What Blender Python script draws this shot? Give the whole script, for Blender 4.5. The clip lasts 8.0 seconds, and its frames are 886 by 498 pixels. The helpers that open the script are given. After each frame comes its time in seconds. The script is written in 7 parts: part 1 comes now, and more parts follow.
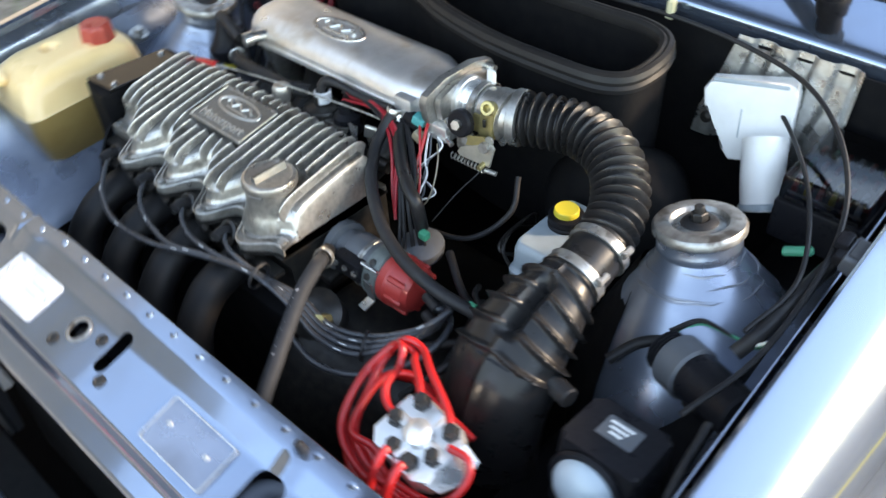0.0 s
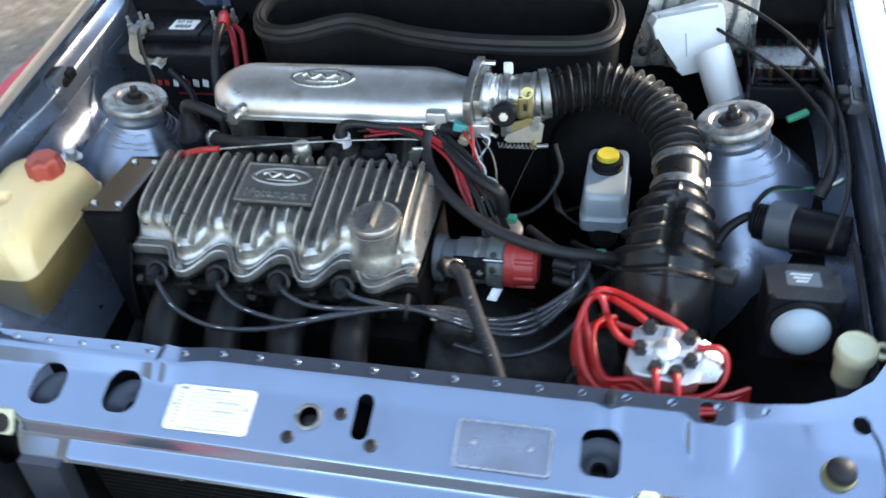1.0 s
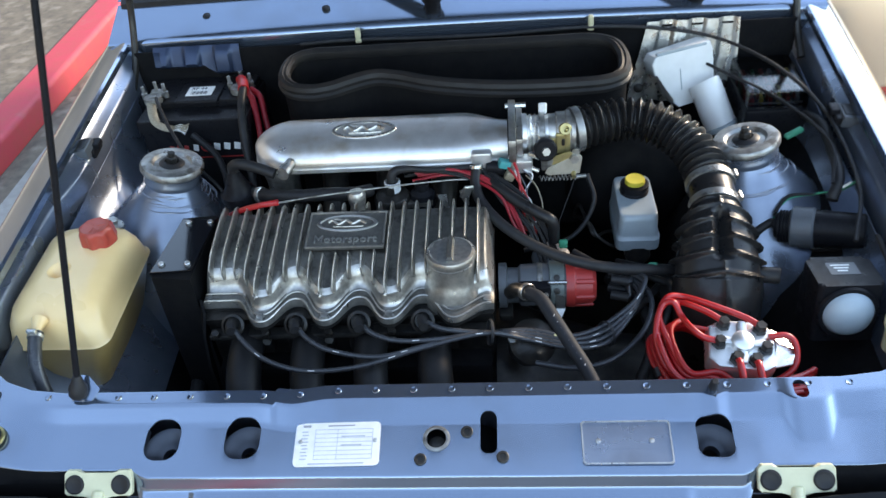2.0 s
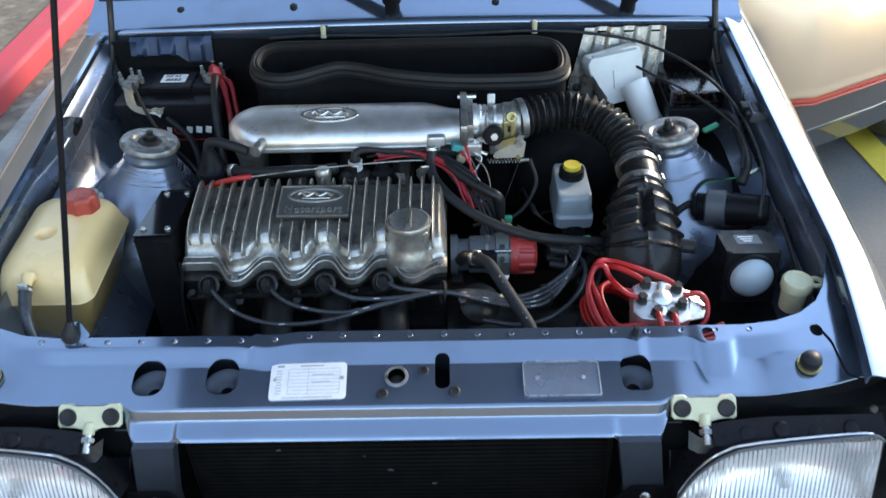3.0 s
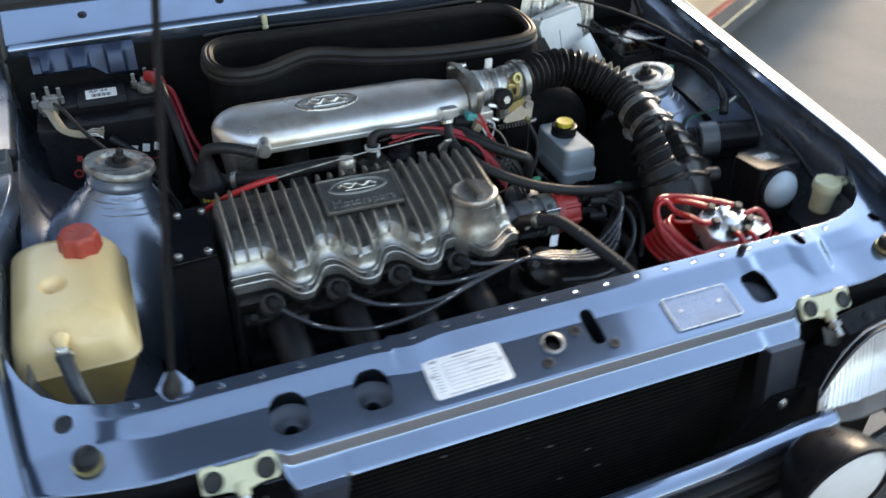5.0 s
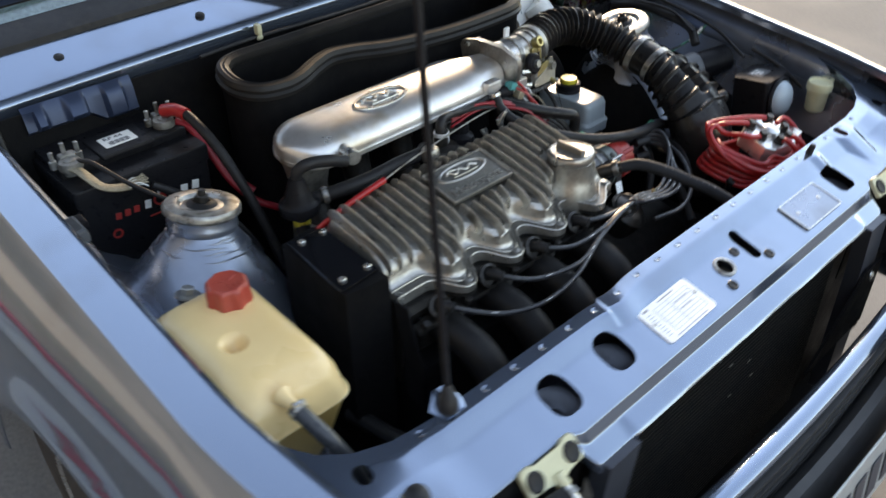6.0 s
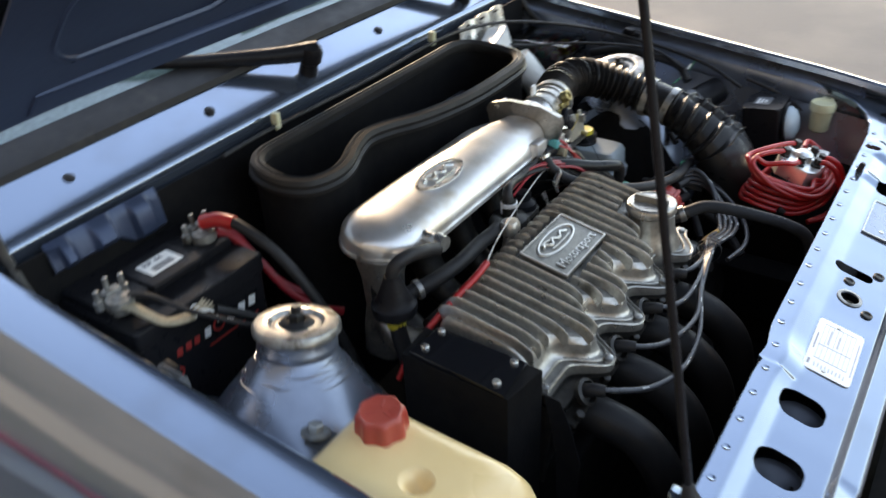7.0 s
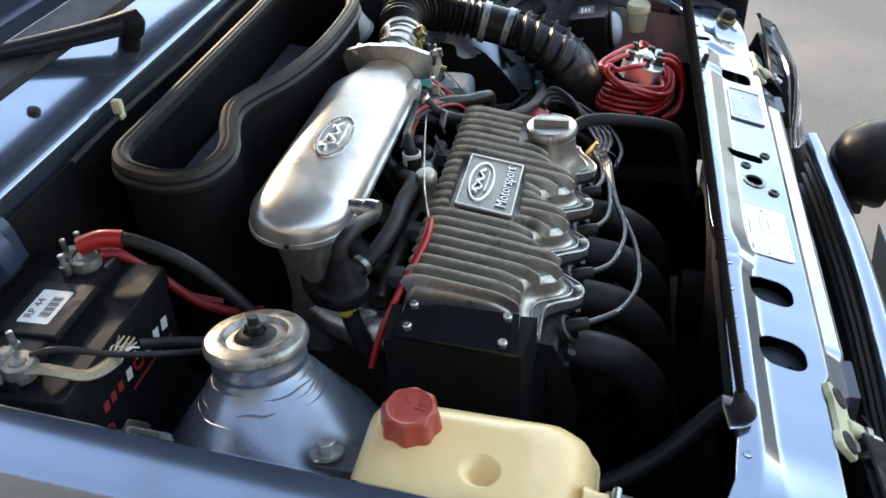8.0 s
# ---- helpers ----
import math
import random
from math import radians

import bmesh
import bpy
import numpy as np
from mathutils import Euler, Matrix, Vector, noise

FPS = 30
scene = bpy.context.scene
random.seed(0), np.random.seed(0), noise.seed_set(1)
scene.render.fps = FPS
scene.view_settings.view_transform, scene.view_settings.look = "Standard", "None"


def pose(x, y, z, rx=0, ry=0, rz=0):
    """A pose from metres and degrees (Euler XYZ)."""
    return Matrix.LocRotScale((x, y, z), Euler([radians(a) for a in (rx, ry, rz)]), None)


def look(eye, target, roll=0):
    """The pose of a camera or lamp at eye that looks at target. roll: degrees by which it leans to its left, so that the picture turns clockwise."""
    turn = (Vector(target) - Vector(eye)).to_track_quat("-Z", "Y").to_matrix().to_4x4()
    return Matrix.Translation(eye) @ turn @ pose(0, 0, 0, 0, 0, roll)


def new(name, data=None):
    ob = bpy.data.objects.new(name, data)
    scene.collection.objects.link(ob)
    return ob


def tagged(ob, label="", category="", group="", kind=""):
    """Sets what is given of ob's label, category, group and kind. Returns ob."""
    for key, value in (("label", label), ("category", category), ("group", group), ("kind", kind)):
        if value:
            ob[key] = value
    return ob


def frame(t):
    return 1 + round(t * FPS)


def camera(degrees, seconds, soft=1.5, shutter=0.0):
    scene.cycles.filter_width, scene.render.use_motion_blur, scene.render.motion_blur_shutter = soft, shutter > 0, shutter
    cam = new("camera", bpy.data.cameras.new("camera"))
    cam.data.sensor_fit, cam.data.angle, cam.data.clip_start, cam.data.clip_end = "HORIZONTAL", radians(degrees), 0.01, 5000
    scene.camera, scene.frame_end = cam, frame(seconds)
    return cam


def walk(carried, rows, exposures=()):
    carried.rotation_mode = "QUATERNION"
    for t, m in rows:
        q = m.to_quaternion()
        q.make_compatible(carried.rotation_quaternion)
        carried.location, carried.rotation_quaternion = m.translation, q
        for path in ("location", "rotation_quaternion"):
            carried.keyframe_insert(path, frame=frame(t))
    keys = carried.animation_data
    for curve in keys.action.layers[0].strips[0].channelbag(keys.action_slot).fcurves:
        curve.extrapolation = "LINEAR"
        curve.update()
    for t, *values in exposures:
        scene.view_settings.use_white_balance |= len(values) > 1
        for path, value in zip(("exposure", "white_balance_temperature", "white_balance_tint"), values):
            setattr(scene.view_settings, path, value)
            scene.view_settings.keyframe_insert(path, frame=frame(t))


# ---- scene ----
cam = camera(56.1, 8.0, 1.5, 0.6)
PATH = [
    (0, (0.788, -0.192, 1.41), (-0.266, 0.883, 0.093), -2.9),
    (0.5, (0.565, -0.366, 1.441), (-0.135, 0.956, 0.113), -4.9),
    (1, (0.355, -0.536, 1.493), (-0.084, 0.892, 0.163), -7.4),
    (1.5, (0.195, -0.592, 1.504), (-0.094, 0.911, 0.217), -8.1),
    (1.7, (0.151, -0.616, 1.52), (-0.09, 0.91, 0.25), -7.5),
    (2.8, (0.083, -0.791, 1.563), (0.028, 0.801, 0.354), -2.1),
    (3, (0.093, -0.826, 1.57), (0.054, 0.76, 0.352), -1.9),
    (3.5, (0.083, -0.867, 1.581), (0.042, 0.717, 0.36), -1.9),
    (4, (0.05, -0.844, 1.578), (0.061, 0.751, 0.371), -1.2),
    (4.2, (-0.01, -0.832, 1.565), (0.104, 0.771, 0.375), 0.1),
    (5.3, (-0.61, -0.621, 1.442), (0.177, 0.797, 0.272), 1.2),
    (5.5, (-0.695, -0.56, 1.441), (0.189, 0.808, 0.281), 1.3),
    (6, (-0.912, -0.407, 1.418), (0.194, 0.775, 0.243), -0.9),
    (6.5, (-1.024, -0.243, 1.409), (0.19, 0.825, 0.232), -1.7),
    (7, (-1.046, -0.067, 1.393), (0.344, 0.895, 0.324), -3.0),
    (7.5, (-1.057, 0.106, 1.374), (0.469, 0.678, 0.214), -3.3),
    (8, (-1.061, 0.201, 1.361), (0.498, 0.572, 0.165), -3.4),
]
walk(cam, [(t, look(eye, target, roll)) for t, eye, target, roll in PATH],
     [(0, 3.22, 8900, 14), (0.5, 3.22, 8150, 12), (1.0, 3.15, 8200, 12), (1.7, 2.90, 8150, 12), (3.0, 2.64, 7900, 11), (4.2, 2.56, 7950, 11), (5.5, 2.58, 9500, 14), (6.5, 2.56, 9900, 17), (8, 2.84, 9250, 15)])

# ---- light ----
world = bpy.data.worlds.new("sky")
scene.world = world
world.use_nodes = True
wn = world.node_tree.nodes
sky = wn.new("ShaderNodeTexSky")
sky.sky_type = "NISHITA"
sky.sun_disc = False
sky.sun_elevation = radians(22)
sky.sun_rotation = radians(48)
sky.dust_density = 0.1
sky.ozone_density = 1.3
world.node_tree.links.new(sky.outputs[0], wn["Background"].inputs[0])
wn["Background"].inputs[1].default_value = 0.15
sun = new("sun", bpy.data.lights.new("sun", "SUN"))
sun.data.energy, sun.data.angle, sun.data.color = 0.9, radians(10), (1.0, 0.90, 0.79)
sun.matrix_world = look((0, 0, 8), (-0.689 * 6, -0.620 * 6, 8 - 0.375 * 6))


# ---- materials ----
def principled(name, colour, rough=0.5, metal=0.0, coat=0.0, second=None, scale=60.0, amount=0.5, bump=0.0, bump_scale=300.0,
               rough_var=0.0, transmission=0.0, stretch=(1, 1, 1), spec=0.5, detail=4.0, dirt=None, dirt_scale=9.0, dirt_at=(0.52, 0.68)):
    """A surface with two scales of variation: fine grain, and larger stains."""
    m = bpy.data.materials.new(name)
    m.use_nodes = True
    nt = m.node_tree
    b = nt.nodes["Principled BSDF"]
    b.inputs["Roughness"].default_value, b.inputs["Metallic"].default_value = rough, metal
    b.inputs["Coat Weight"].default_value, b.inputs["Coat Roughness"].default_value = coat, 0.06
    b.inputs["Transmission Weight"].default_value = transmission
    b.inputs["Specular IOR Level"].default_value = spec
    co = nt.nodes.new("ShaderNodeTexCoord")
    mp = nt.nodes.new("ShaderNodeMapping")
    mp.inputs["Scale"].default_value = stretch
    nt.links.new(co.outputs["Object"], mp.inputs[0])

    def noise_node(sc, det=detail):
        n = nt.nodes.new("ShaderNodeTexNoise")
        n.inputs["Scale"].default_value, n.inputs["Detail"].default_value = sc, det
        nt.links.new(mp.outputs[0], n.inputs["Vector"])
        return n

    def ramp(src, lo, hi, a, c):
        r = nt.nodes.new("ShaderNodeMapRange")
        r.inputs["From Min"].default_value, r.inputs["From Max"].default_value = lo, hi
        r.inputs["To Min"].default_value, r.inputs["To Max"].default_value = a, c
        nt.links.new(src, r.inputs["Value"])
        return r.outputs[0]

    def mix(fac, a, c):
        x = nt.nodes.new("ShaderNodeMix")
        x.data_type = "RGBA"
        nt.links.new(fac, x.inputs["Factor"])
        for v, s in ((a, x.inputs["A"]), (c, x.inputs["B"])):
            if isinstance(v, tuple):
                s.default_value = (*v, 1)
            else:
                nt.links.new(v, s)
        return x.outputs["Result"]

    second = second or tuple(min(1, c * 0.7) for c in colour)
    n1 = noise_node(scale)
    col = mix(ramp(n1.outputs[0], 0.35, 0.7, 0.0, amount), tuple(colour), tuple(second))
    if dirt:
        n2 = noise_node(dirt_scale, 8.0)
        col = mix(ramp(n2.outputs[0], dirt_at[0], dirt_at[1], 0.0, 0.85), col, tuple(dirt))
    nt.links.new(col, b.inputs["Base Color"])
    if rough_var:
        n3 = noise_node(scale * 0.4)
        nt.links.new(ramp(n3.outputs[0], 0.3, 0.7, max(0.03, rough - rough_var), rough + rough_var), b.inputs["Roughness"])
    if bump:
        n4 = noise_node(bump_scale)
        bp = nt.nodes.new("ShaderNodeBump")
        bp.inputs["Strength"].default_value, bp.inputs["Distance"].default_value = bump, 0.002
        nt.links.new(n4.outputs[0], bp.inputs["Height"])
        nt.links.new(bp.outputs[0], b.inputs["Normal"])
    return m


PAINT = principled("blue_grey_metallic_paint", (0.215, 0.28, 0.375), 0.15, 0.86, 0.9, (0.19, 0.248, 0.335), 2500, 0.3, 0.012, 5, 0.02, dirt=(0.165, 0.20, 0.255), dirt_scale=9, dirt_at=(0.55, 0.8))
BAY_PAINT = principled("dusty_blue_grey_paint", (0.255, 0.30, 0.375), 0.30, 0.75, 0.15, (0.185, 0.215, 0.27), 30, 0.5, 0.08, 22, 0.08, dirt=(0.10, 0.105, 0.115), dirt_scale=6, dirt_at=(0.52, 0.78))
BLACK_PLASTIC = principled("black_plastic", (0.010, 0.010, 0.012), 0.36, 0, 0, (0.016, 0.016, 0.018), 200, 0.6, 0.08, 500, 0.12, spec=0.11, dirt=(0.017, 0.016, 0.015), dirt_scale=16, dirt_at=(0.55, 0.75))
RUBBER = principled("black_rubber", (0.018, 0.018, 0.020), 0.46, 0, 0, (0.028, 0.026, 0.024), 90, 0.6, 0.15, 400, 0.12, spec=0.25, dirt=(0.040, 0.037, 0.034), dirt_scale=30, dirt_at=(0.58, 0.74))
SHINY_RUBBER = principled("glossy_black_rubber", (0.014, 0.014, 0.015), 0.33, 0, 0.0, (0.020, 0.018, 0.016), 120, 0.5, 0.06, 200, 0.1, spec=0.3)
SEAL = principled("weathered_seal_rubber", (0.016, 0.0155, 0.016), 0.50, 0, 0.0, (0.028, 0.026, 0.024), 40, 0.6, 0.1, 300, 0.1, spec=0.25)
# plain black parts, and the deep shade of the engine bay
BLACK_AND_SHADE = principled("black_paint_and_bay_shade", (0.008, 0.008, 0.009), 0.6, 0.0, 0, (0.014, 0.0135, 0.013), 60, 0.6, 0.2, 200, 0.1, spec=0.05)
CAST = principled("worn_cast_aluminium", (0.54, 0.515, 0.475), 0.34, 0.85, 0, (0.32, 0.305, 0.275), 150, 0.6, 0.16, 700, 0.08, dirt=(0.13, 0.12, 0.105), dirt_scale=25, dirt_at=(0.56, 0.74))
RELIEF_CAST = principled("bright_relief_casting", (0.62, 0.61, 0.58), 0.30, 0.9, 0, (0.48, 0.47, 0.44), 200, 0.5, 0.1, 700)
PLATE_CAST = principled("grained_plate_casting", (0.23, 0.225, 0.21), 0.40, 0.8, 0, (0.16, 0.155, 0.14), 180, 0.6, 0.25, 900, 0.06)
CAST_DARK = principled("dark_cast_aluminium", (0.21, 0.20, 0.18), 0.44, 0.65, 0, (0.125, 0.118, 0.105), 120, 0.7, 0.25, 600, 0.1, dirt=(0.03, 0.028, 0.025), dirt_scale=30, dirt_at=(0.52, 0.70))
POLISHED = principled("brushed_aluminium", (0.86, 0.85, 0.83), 0.34, 0.78, 0, (0.68, 0.665, 0.635), 45, 0.6, 0.06, 900, 0.08, dirt=(0.58, 0.50, 0.40), dirt_scale=14, dirt_at=(0.54, 0.70))
STEEL = principled("galvanised_steel", (0.62, 0.62, 0.60), 0.3, 0.9, 0, (0.40, 0.38, 0.34), 120, 0.6, 0.1, 400, 0.1)
WORN_STEEL = principled("worn_grey_steel", (0.42, 0.42, 0.40), 0.34, 0.7, 0, (0.16, 0.15, 0.14), 60, 0.8, 0.15, 300, 0.1, dirt=(0.10, 0.085, 0.07), dirt_scale=45, dirt_at=(0.55, 0.66))
DARK_STEEL = principled("oily_dark_metal", (0.02, 0.0195, 0.019), 0.40, 0.4, 0, (0.06, 0.053, 0.046), 70, 0.6, 0.2, 300, 0.1)
DULL_RUBBER = principled("dull_grey_rubber", (0.030, 0.032, 0.036), 0.60, 0, 0, (0.022, 0.023, 0.026), 90, 0.6, 0.1, 400, 0.08, spec=0.12)
LEAD_SHEATH = principled("dark_grey_silicone_sheath", (0.045, 0.048, 0.054), 0.30, 0, 0.1, (0.03, 0.032, 0.036), 120, 0.5, 0.05, 300, 0.06)
GREY_PLASTIC = principled("dull_grey_plastic", (0.085, 0.094, 0.105), 0.42, 0, 0, (0.09, 0.09, 0.09), 120, 0.5, 0.1, 400)
FLANGE_GREY = principled("pale_green_grey_casting", (0.15, 0.175, 0.165), 0.42, 0.3, 0, (0.10, 0.115, 0.11), 110, 0.6, 0.15, 400)
BRASS = principled("yellow_zinc_plate", (0.50, 0.41, 0.18), 0.34, 0.75, 0, (0.34, 0.29, 0.16), 90, 0.6, 0.1, 400)
ZINC = principled("pale_zinc_plate", (0.50, 0.475, 0.41), 0.38, 0.7, 0, (0.36, 0.335, 0.28), 90, 0.6, 0.1, 400)
RED_PLASTIC = principled("red_plastic", (0.40, 0.035, 0.03), 0.4, 0, 0.1, (0.38, 0.03, 0.025), 60, 0.5, 0.1, 300)
RED_CAP = principled("faded_red_plastic", (0.43, 0.055, 0.038), 0.36, 0, 0, (0.48, 0.09, 0.06), 60, 0.5, 0.1, 300)
RED_TUBE = principled("glossy_red_silicone", (0.45, 0.015, 0.016), 0.32, 0, 0.2, (0.38, 0.013, 0.014), 80, 0.5)
RED_WIRE = principled("red_cable_sheath", (0.34, 0.012, 0.022), 0.4, 0, 0, (0.24, 0.01, 0.016), 80, 0.5)
CREAM = principled("yellowed_cream_plastic", (0.92, 0.64, 0.32), 0.32, 0, 0.2, (0.86, 0.57, 0.26), 14, 0.8, 0.05, 60, 0.08, dirt=(0.52, 0.37, 0.16), dirt_scale=7, dirt_at=(0.58, 0.8))
AMBER = principled("stained_amber_plastic", (0.50, 0.33, 0.12), 0.35, 0, 0.15, (0.40, 0.25, 0.08), 14, 0.8, 0.05, 60)
CREAM_PALE = principled("pale_cream_plastic", (0.66, 0.63, 0.42), 0.4, 0, 0, (0.54, 0.51, 0.33), 60, 0.6, 0.1, 200)
WHITE_PLASTIC = principled("white_plastic", (0.80, 0.80, 0.78), 0.35, 0, 0.1, (0.66, 0.66, 0.63), 30, 0.5, 0.06, 100)
MILKY = principled("milky_plastic", (0.34, 0.40, 0.43), 0.3, 0, 0.2, (0.28, 0.33, 0.355), 40, 0.6, 0.05, 80)
YELLOW = principled("yellow_plastic", (0.66, 0.55, 0.06), 0.42, 0, 0, (0.55, 0.44, 0.05), 60, 0.5)
LABEL_WHITE = principled("white_paper_label", (0.80, 0.80, 0.77), 0.45, 0, 0, (0.72, 0.72, 0.69), 200, 0.5)
PLATE_ALU = principled("stamped_aluminium_plate", (0.84, 0.85, 0.86), 0.32, 0.25, 0, (0.70, 0.70, 0.70), 90, 0.5, 0.05, 400)
INK = principled("dark_print", (0.04, 0.045, 0.06), 0.5)
PRINT_BLUE = principled("faded_blue_print", (0.44, 0.47, 0.53), 0.45)
INK_GREY = principled("grey_print", (0.30, 0.31, 0.34), 0.5)
COPPER = principled("dusty_braided_copper", (0.42, 0.36, 0.26), 0.5, 0.5, 0, (0.25, 0.21, 0.15), 500, 0.9, 0.4, 900)
GREEN = principled("green_plastic", (0.03, 0.30, 0.17), 0.4)
TEAL = principled("teal_plastic", (0.04, 0.33, 0.33), 0.4)
RADIATOR = principled("black_radiator_core", (0.005, 0.005, 0.005), 0.6, 0.0, 0, (0.016, 0.013, 0.010), 30, 0.7, 0.3, 200, spec=0.25)
LEAD = principled("oxidised_lead", (0.27, 0.265, 0.25), 0.5, 0.6, 0, (0.13, 0.125, 0.11), 120, 0.8, 0.3, 300)
ASPHALT = principled("worn_asphalt", (0.15, 0.142, 0.132), 0.85, 0, 0, (0.10, 0.097, 0.092), 90, 0.8, 0.6, 160, dirt=(0.21, 0.19, 0.165), dirt_scale=1.3, dirt_at=(0.45, 0.7))
CONCRETE = principled("pale_concrete", (0.36, 0.35, 0.32), 0.85, 0, 0, (0.27, 0.26, 0.24), 40, 0.7, 0.4, 150, dirt=(0.20, 0.19, 0.17), dirt_scale=3)
KERB_RED = principled("faded_red_kerb_paint", (0.55, 0.055, 0.085), 0.7, 0, 0, (0.46, 0.075, 0.07), 20, 0.6, 0.3, 120, dirt=(0.35, 0.16, 0.14), dirt_scale=6, dirt_at=(0.6, 0.8))
LINE_YELLOW = principled("yellow_road_paint", (0.68, 0.50, 0.05), 0.75, 0, 0, (0.55, 0.41, 0.06), 60, 0.6, 0.3, 150)
DIRT = principled("dry_dirt_and_litter", (0.17, 0.14, 0.105), 0.95, 0, 0, (0.10, 0.085, 0.065), 25, 0.9, 0.7, 60, dirt=(0.28, 0.24, 0.19), dirt_scale=11)
GRASS = principled("grass_blades", (0.06, 0.13, 0.025), 0.6, 0, 0, (0.10, 0.17, 0.04), 3, 0.8)
GOLD_PAINT = principled("champagne_gold_paint", (0.84, 0.59, 0.40), 0.32, 0.5, 0.6, (0.76, 0.52, 0.34), 900, 0.5)
SILL_GREY = principled("glossy_dark_grey_paint", (0.10, 0.095, 0.092), 0.14, 0.3, 0.9, (0.08, 0.076, 0.073), 700, 0.5)
STRIPE_RED = principled("red_rubbing_stripe", (0.62, 0.09, 0.06), 0.4, 0, 0.1, (0.54, 0.07, 0.05), 60, 0.5)
TYRE = principled("tyre_rubber", (0.02, 0.02, 0.02), 0.75, 0, 0, (0.035, 0.033, 0.03), 60, 0.7, 0.3, 200)
GLOSS_BLACK = principled("gloss_black_enamel", (0.006, 0.006, 0.007), 0.07, 0, 0.3, (0.009, 0.009, 0.010), 80, 0.5, 0.02, 30)
DASH = principled("grey_dashboard_vinyl", (0.30, 0.36, 0.36), 0.6, 0, 0, (0.09, 0.10, 0.10), 150, 0.5, 0.2, 400)
SEALANT = principled("old_painted_sealant", (0.29, 0.31, 0.35), 0.36, 0.7, 0, (0.21, 0.225, 0.26), 60, 0.7, 0.2, 150)
# dark bonnet underside; on the firewall panel it paints in shade
UNDERSIDE_SHADE = principled("dark_blue_underside_and_shade", (0.034, 0.053, 0.098), 0.34, 0.4, 0, (0.04, 0.062, 0.115), 12, 0.6, 0.1, 60, spec=0.4)
POST_AND_SHADE_PAINT = principled("dull_dark_paint_and_shade", (0.075, 0.085, 0.105), 0.42, 0.5, 0, (0.05, 0.055, 0.07), 20, 0.6, 0.1, 60)
CHROME = principled("chromed_reflector", (0.96, 0.96, 0.97), 0.14, 0.6, 0, (0.92, 0.92, 0.94), 60, 0.5)
EXHAUST = principled("sooty_header_coating", (0.010, 0.010, 0.011), 0.52, 0.1, 0, (0.018, 0.016, 0.015), 50, 0.6, 0.15, 250, 0.1, spec=0.3)
FADED_BLACK = principled("faded_black_trim", (0.03, 0.03, 0.032), 0.55, 0, 0, (0.05, 0.05, 0.05), 60, 0.6, 0.2, 300)
BLUE_DOME = principled("pale_blue_plastic", (0.38, 0.46, 0.51), 0.35, 0, 0.2, (0.33, 0.41, 0.46), 60, 0.5)
NUMBER_PLATE = principled("grey_number_plate", (0.42, 0.45, 0.45), 0.4, 0.2)


def glass(name, colour=(0.9, 0.95, 0.95), rough=0.02, ior=1.5):
    m = bpy.data.materials.new(name)
    m.use_nodes = True
    b = m.node_tree.nodes["Principled BSDF"]
    b.inputs["Base Color"].default_value = (*colour, 1)
    b.inputs["Roughness"].default_value, b.inputs["Transmission Weight"].default_value = rough, 1.0
    b.inputs["IOR"].default_value = ior
    return m


LENS = glass("fluted_lamp_glass", (0.99, 0.995, 1.0), 0.01)
LENS.node_tree.nodes["Principled BSDF"].inputs["Transmission Weight"].default_value = 0.97
SCREEN = glass("tinted_windscreen_glass", (0.80, 0.93, 0.91), 0.0, 1.9)
SMOKE = glass("smoked_plastic_cover", (0.07, 0.07, 0.075), 0.10)


# ---- builders ----
ORIGIN = {}


def thing(name, at, label, category, group="", kind=""):
    ob = new(name)
    ob.empty_display_size = 0.05
    ob.location = at
    ORIGIN[ob.name] = Vector(at)
    return tagged(ob, label, category, group, kind)


def flat_faces(ob):
    """Keeps large faces flat between their rounded edges."""
    mod = ob.modifiers.new("face_weight", "WEIGHTED_NORMAL")
    mod.keep_sharp = True


def part(name, bm, material, parent, label="", smooth=True, angle=40):
    """One mesh object under a thing or a part; the bmesh is in world metres."""
    me = bpy.data.meshes.new(name)
    o = ORIGIN[parent.name]
    bmesh.ops.translate(bm, verts=bm.verts, vec=-o)
    bmesh.ops.recalc_face_normals(bm, faces=bm.faces)
    bm.to_mesh(me)
    bm.free()
    me.materials.append(material)
    if smooth:
        me.polygons.foreach_set("use_smooth", [True] * len(me.polygons))
        me.set_sharp_from_angle(angle=radians(angle))
    ob = new(name, me)
    ob.parent = parent
    ORIGIN[ob.name] = o
    if smooth:
        flat_faces(ob)
    return tagged(ob, label)


def solo(name, bm, material, label, category, group="", kind="", smooth=True, angle=40):
    """A thing of one mesh, its origin at the middle of its base."""
    lo = [min(v.co[i] for v in bm.verts) for i in range(3)]
    hi = [max(v.co[i] for v in bm.verts) for i in range(3)]
    at = Vector(((lo[0] + hi[0]) / 2, (lo[1] + hi[1]) / 2, lo[2]))
    bmesh.ops.translate(bm, verts=bm.verts, vec=-at)
    bmesh.ops.recalc_face_normals(bm, faces=bm.faces)
    me = bpy.data.meshes.new(name)
    bm.to_mesh(me)
    bm.free()
    me.materials.append(material)
    if smooth:
        me.polygons.foreach_set("use_smooth", [True] * len(me.polygons))
        me.set_sharp_from_angle(angle=radians(angle))
    ob = new(name, me)
    ob.location = at
    ORIGIN[ob.name] = at
    if smooth:
        flat_faces(ob)
    return tagged(ob, label, category, group, kind)


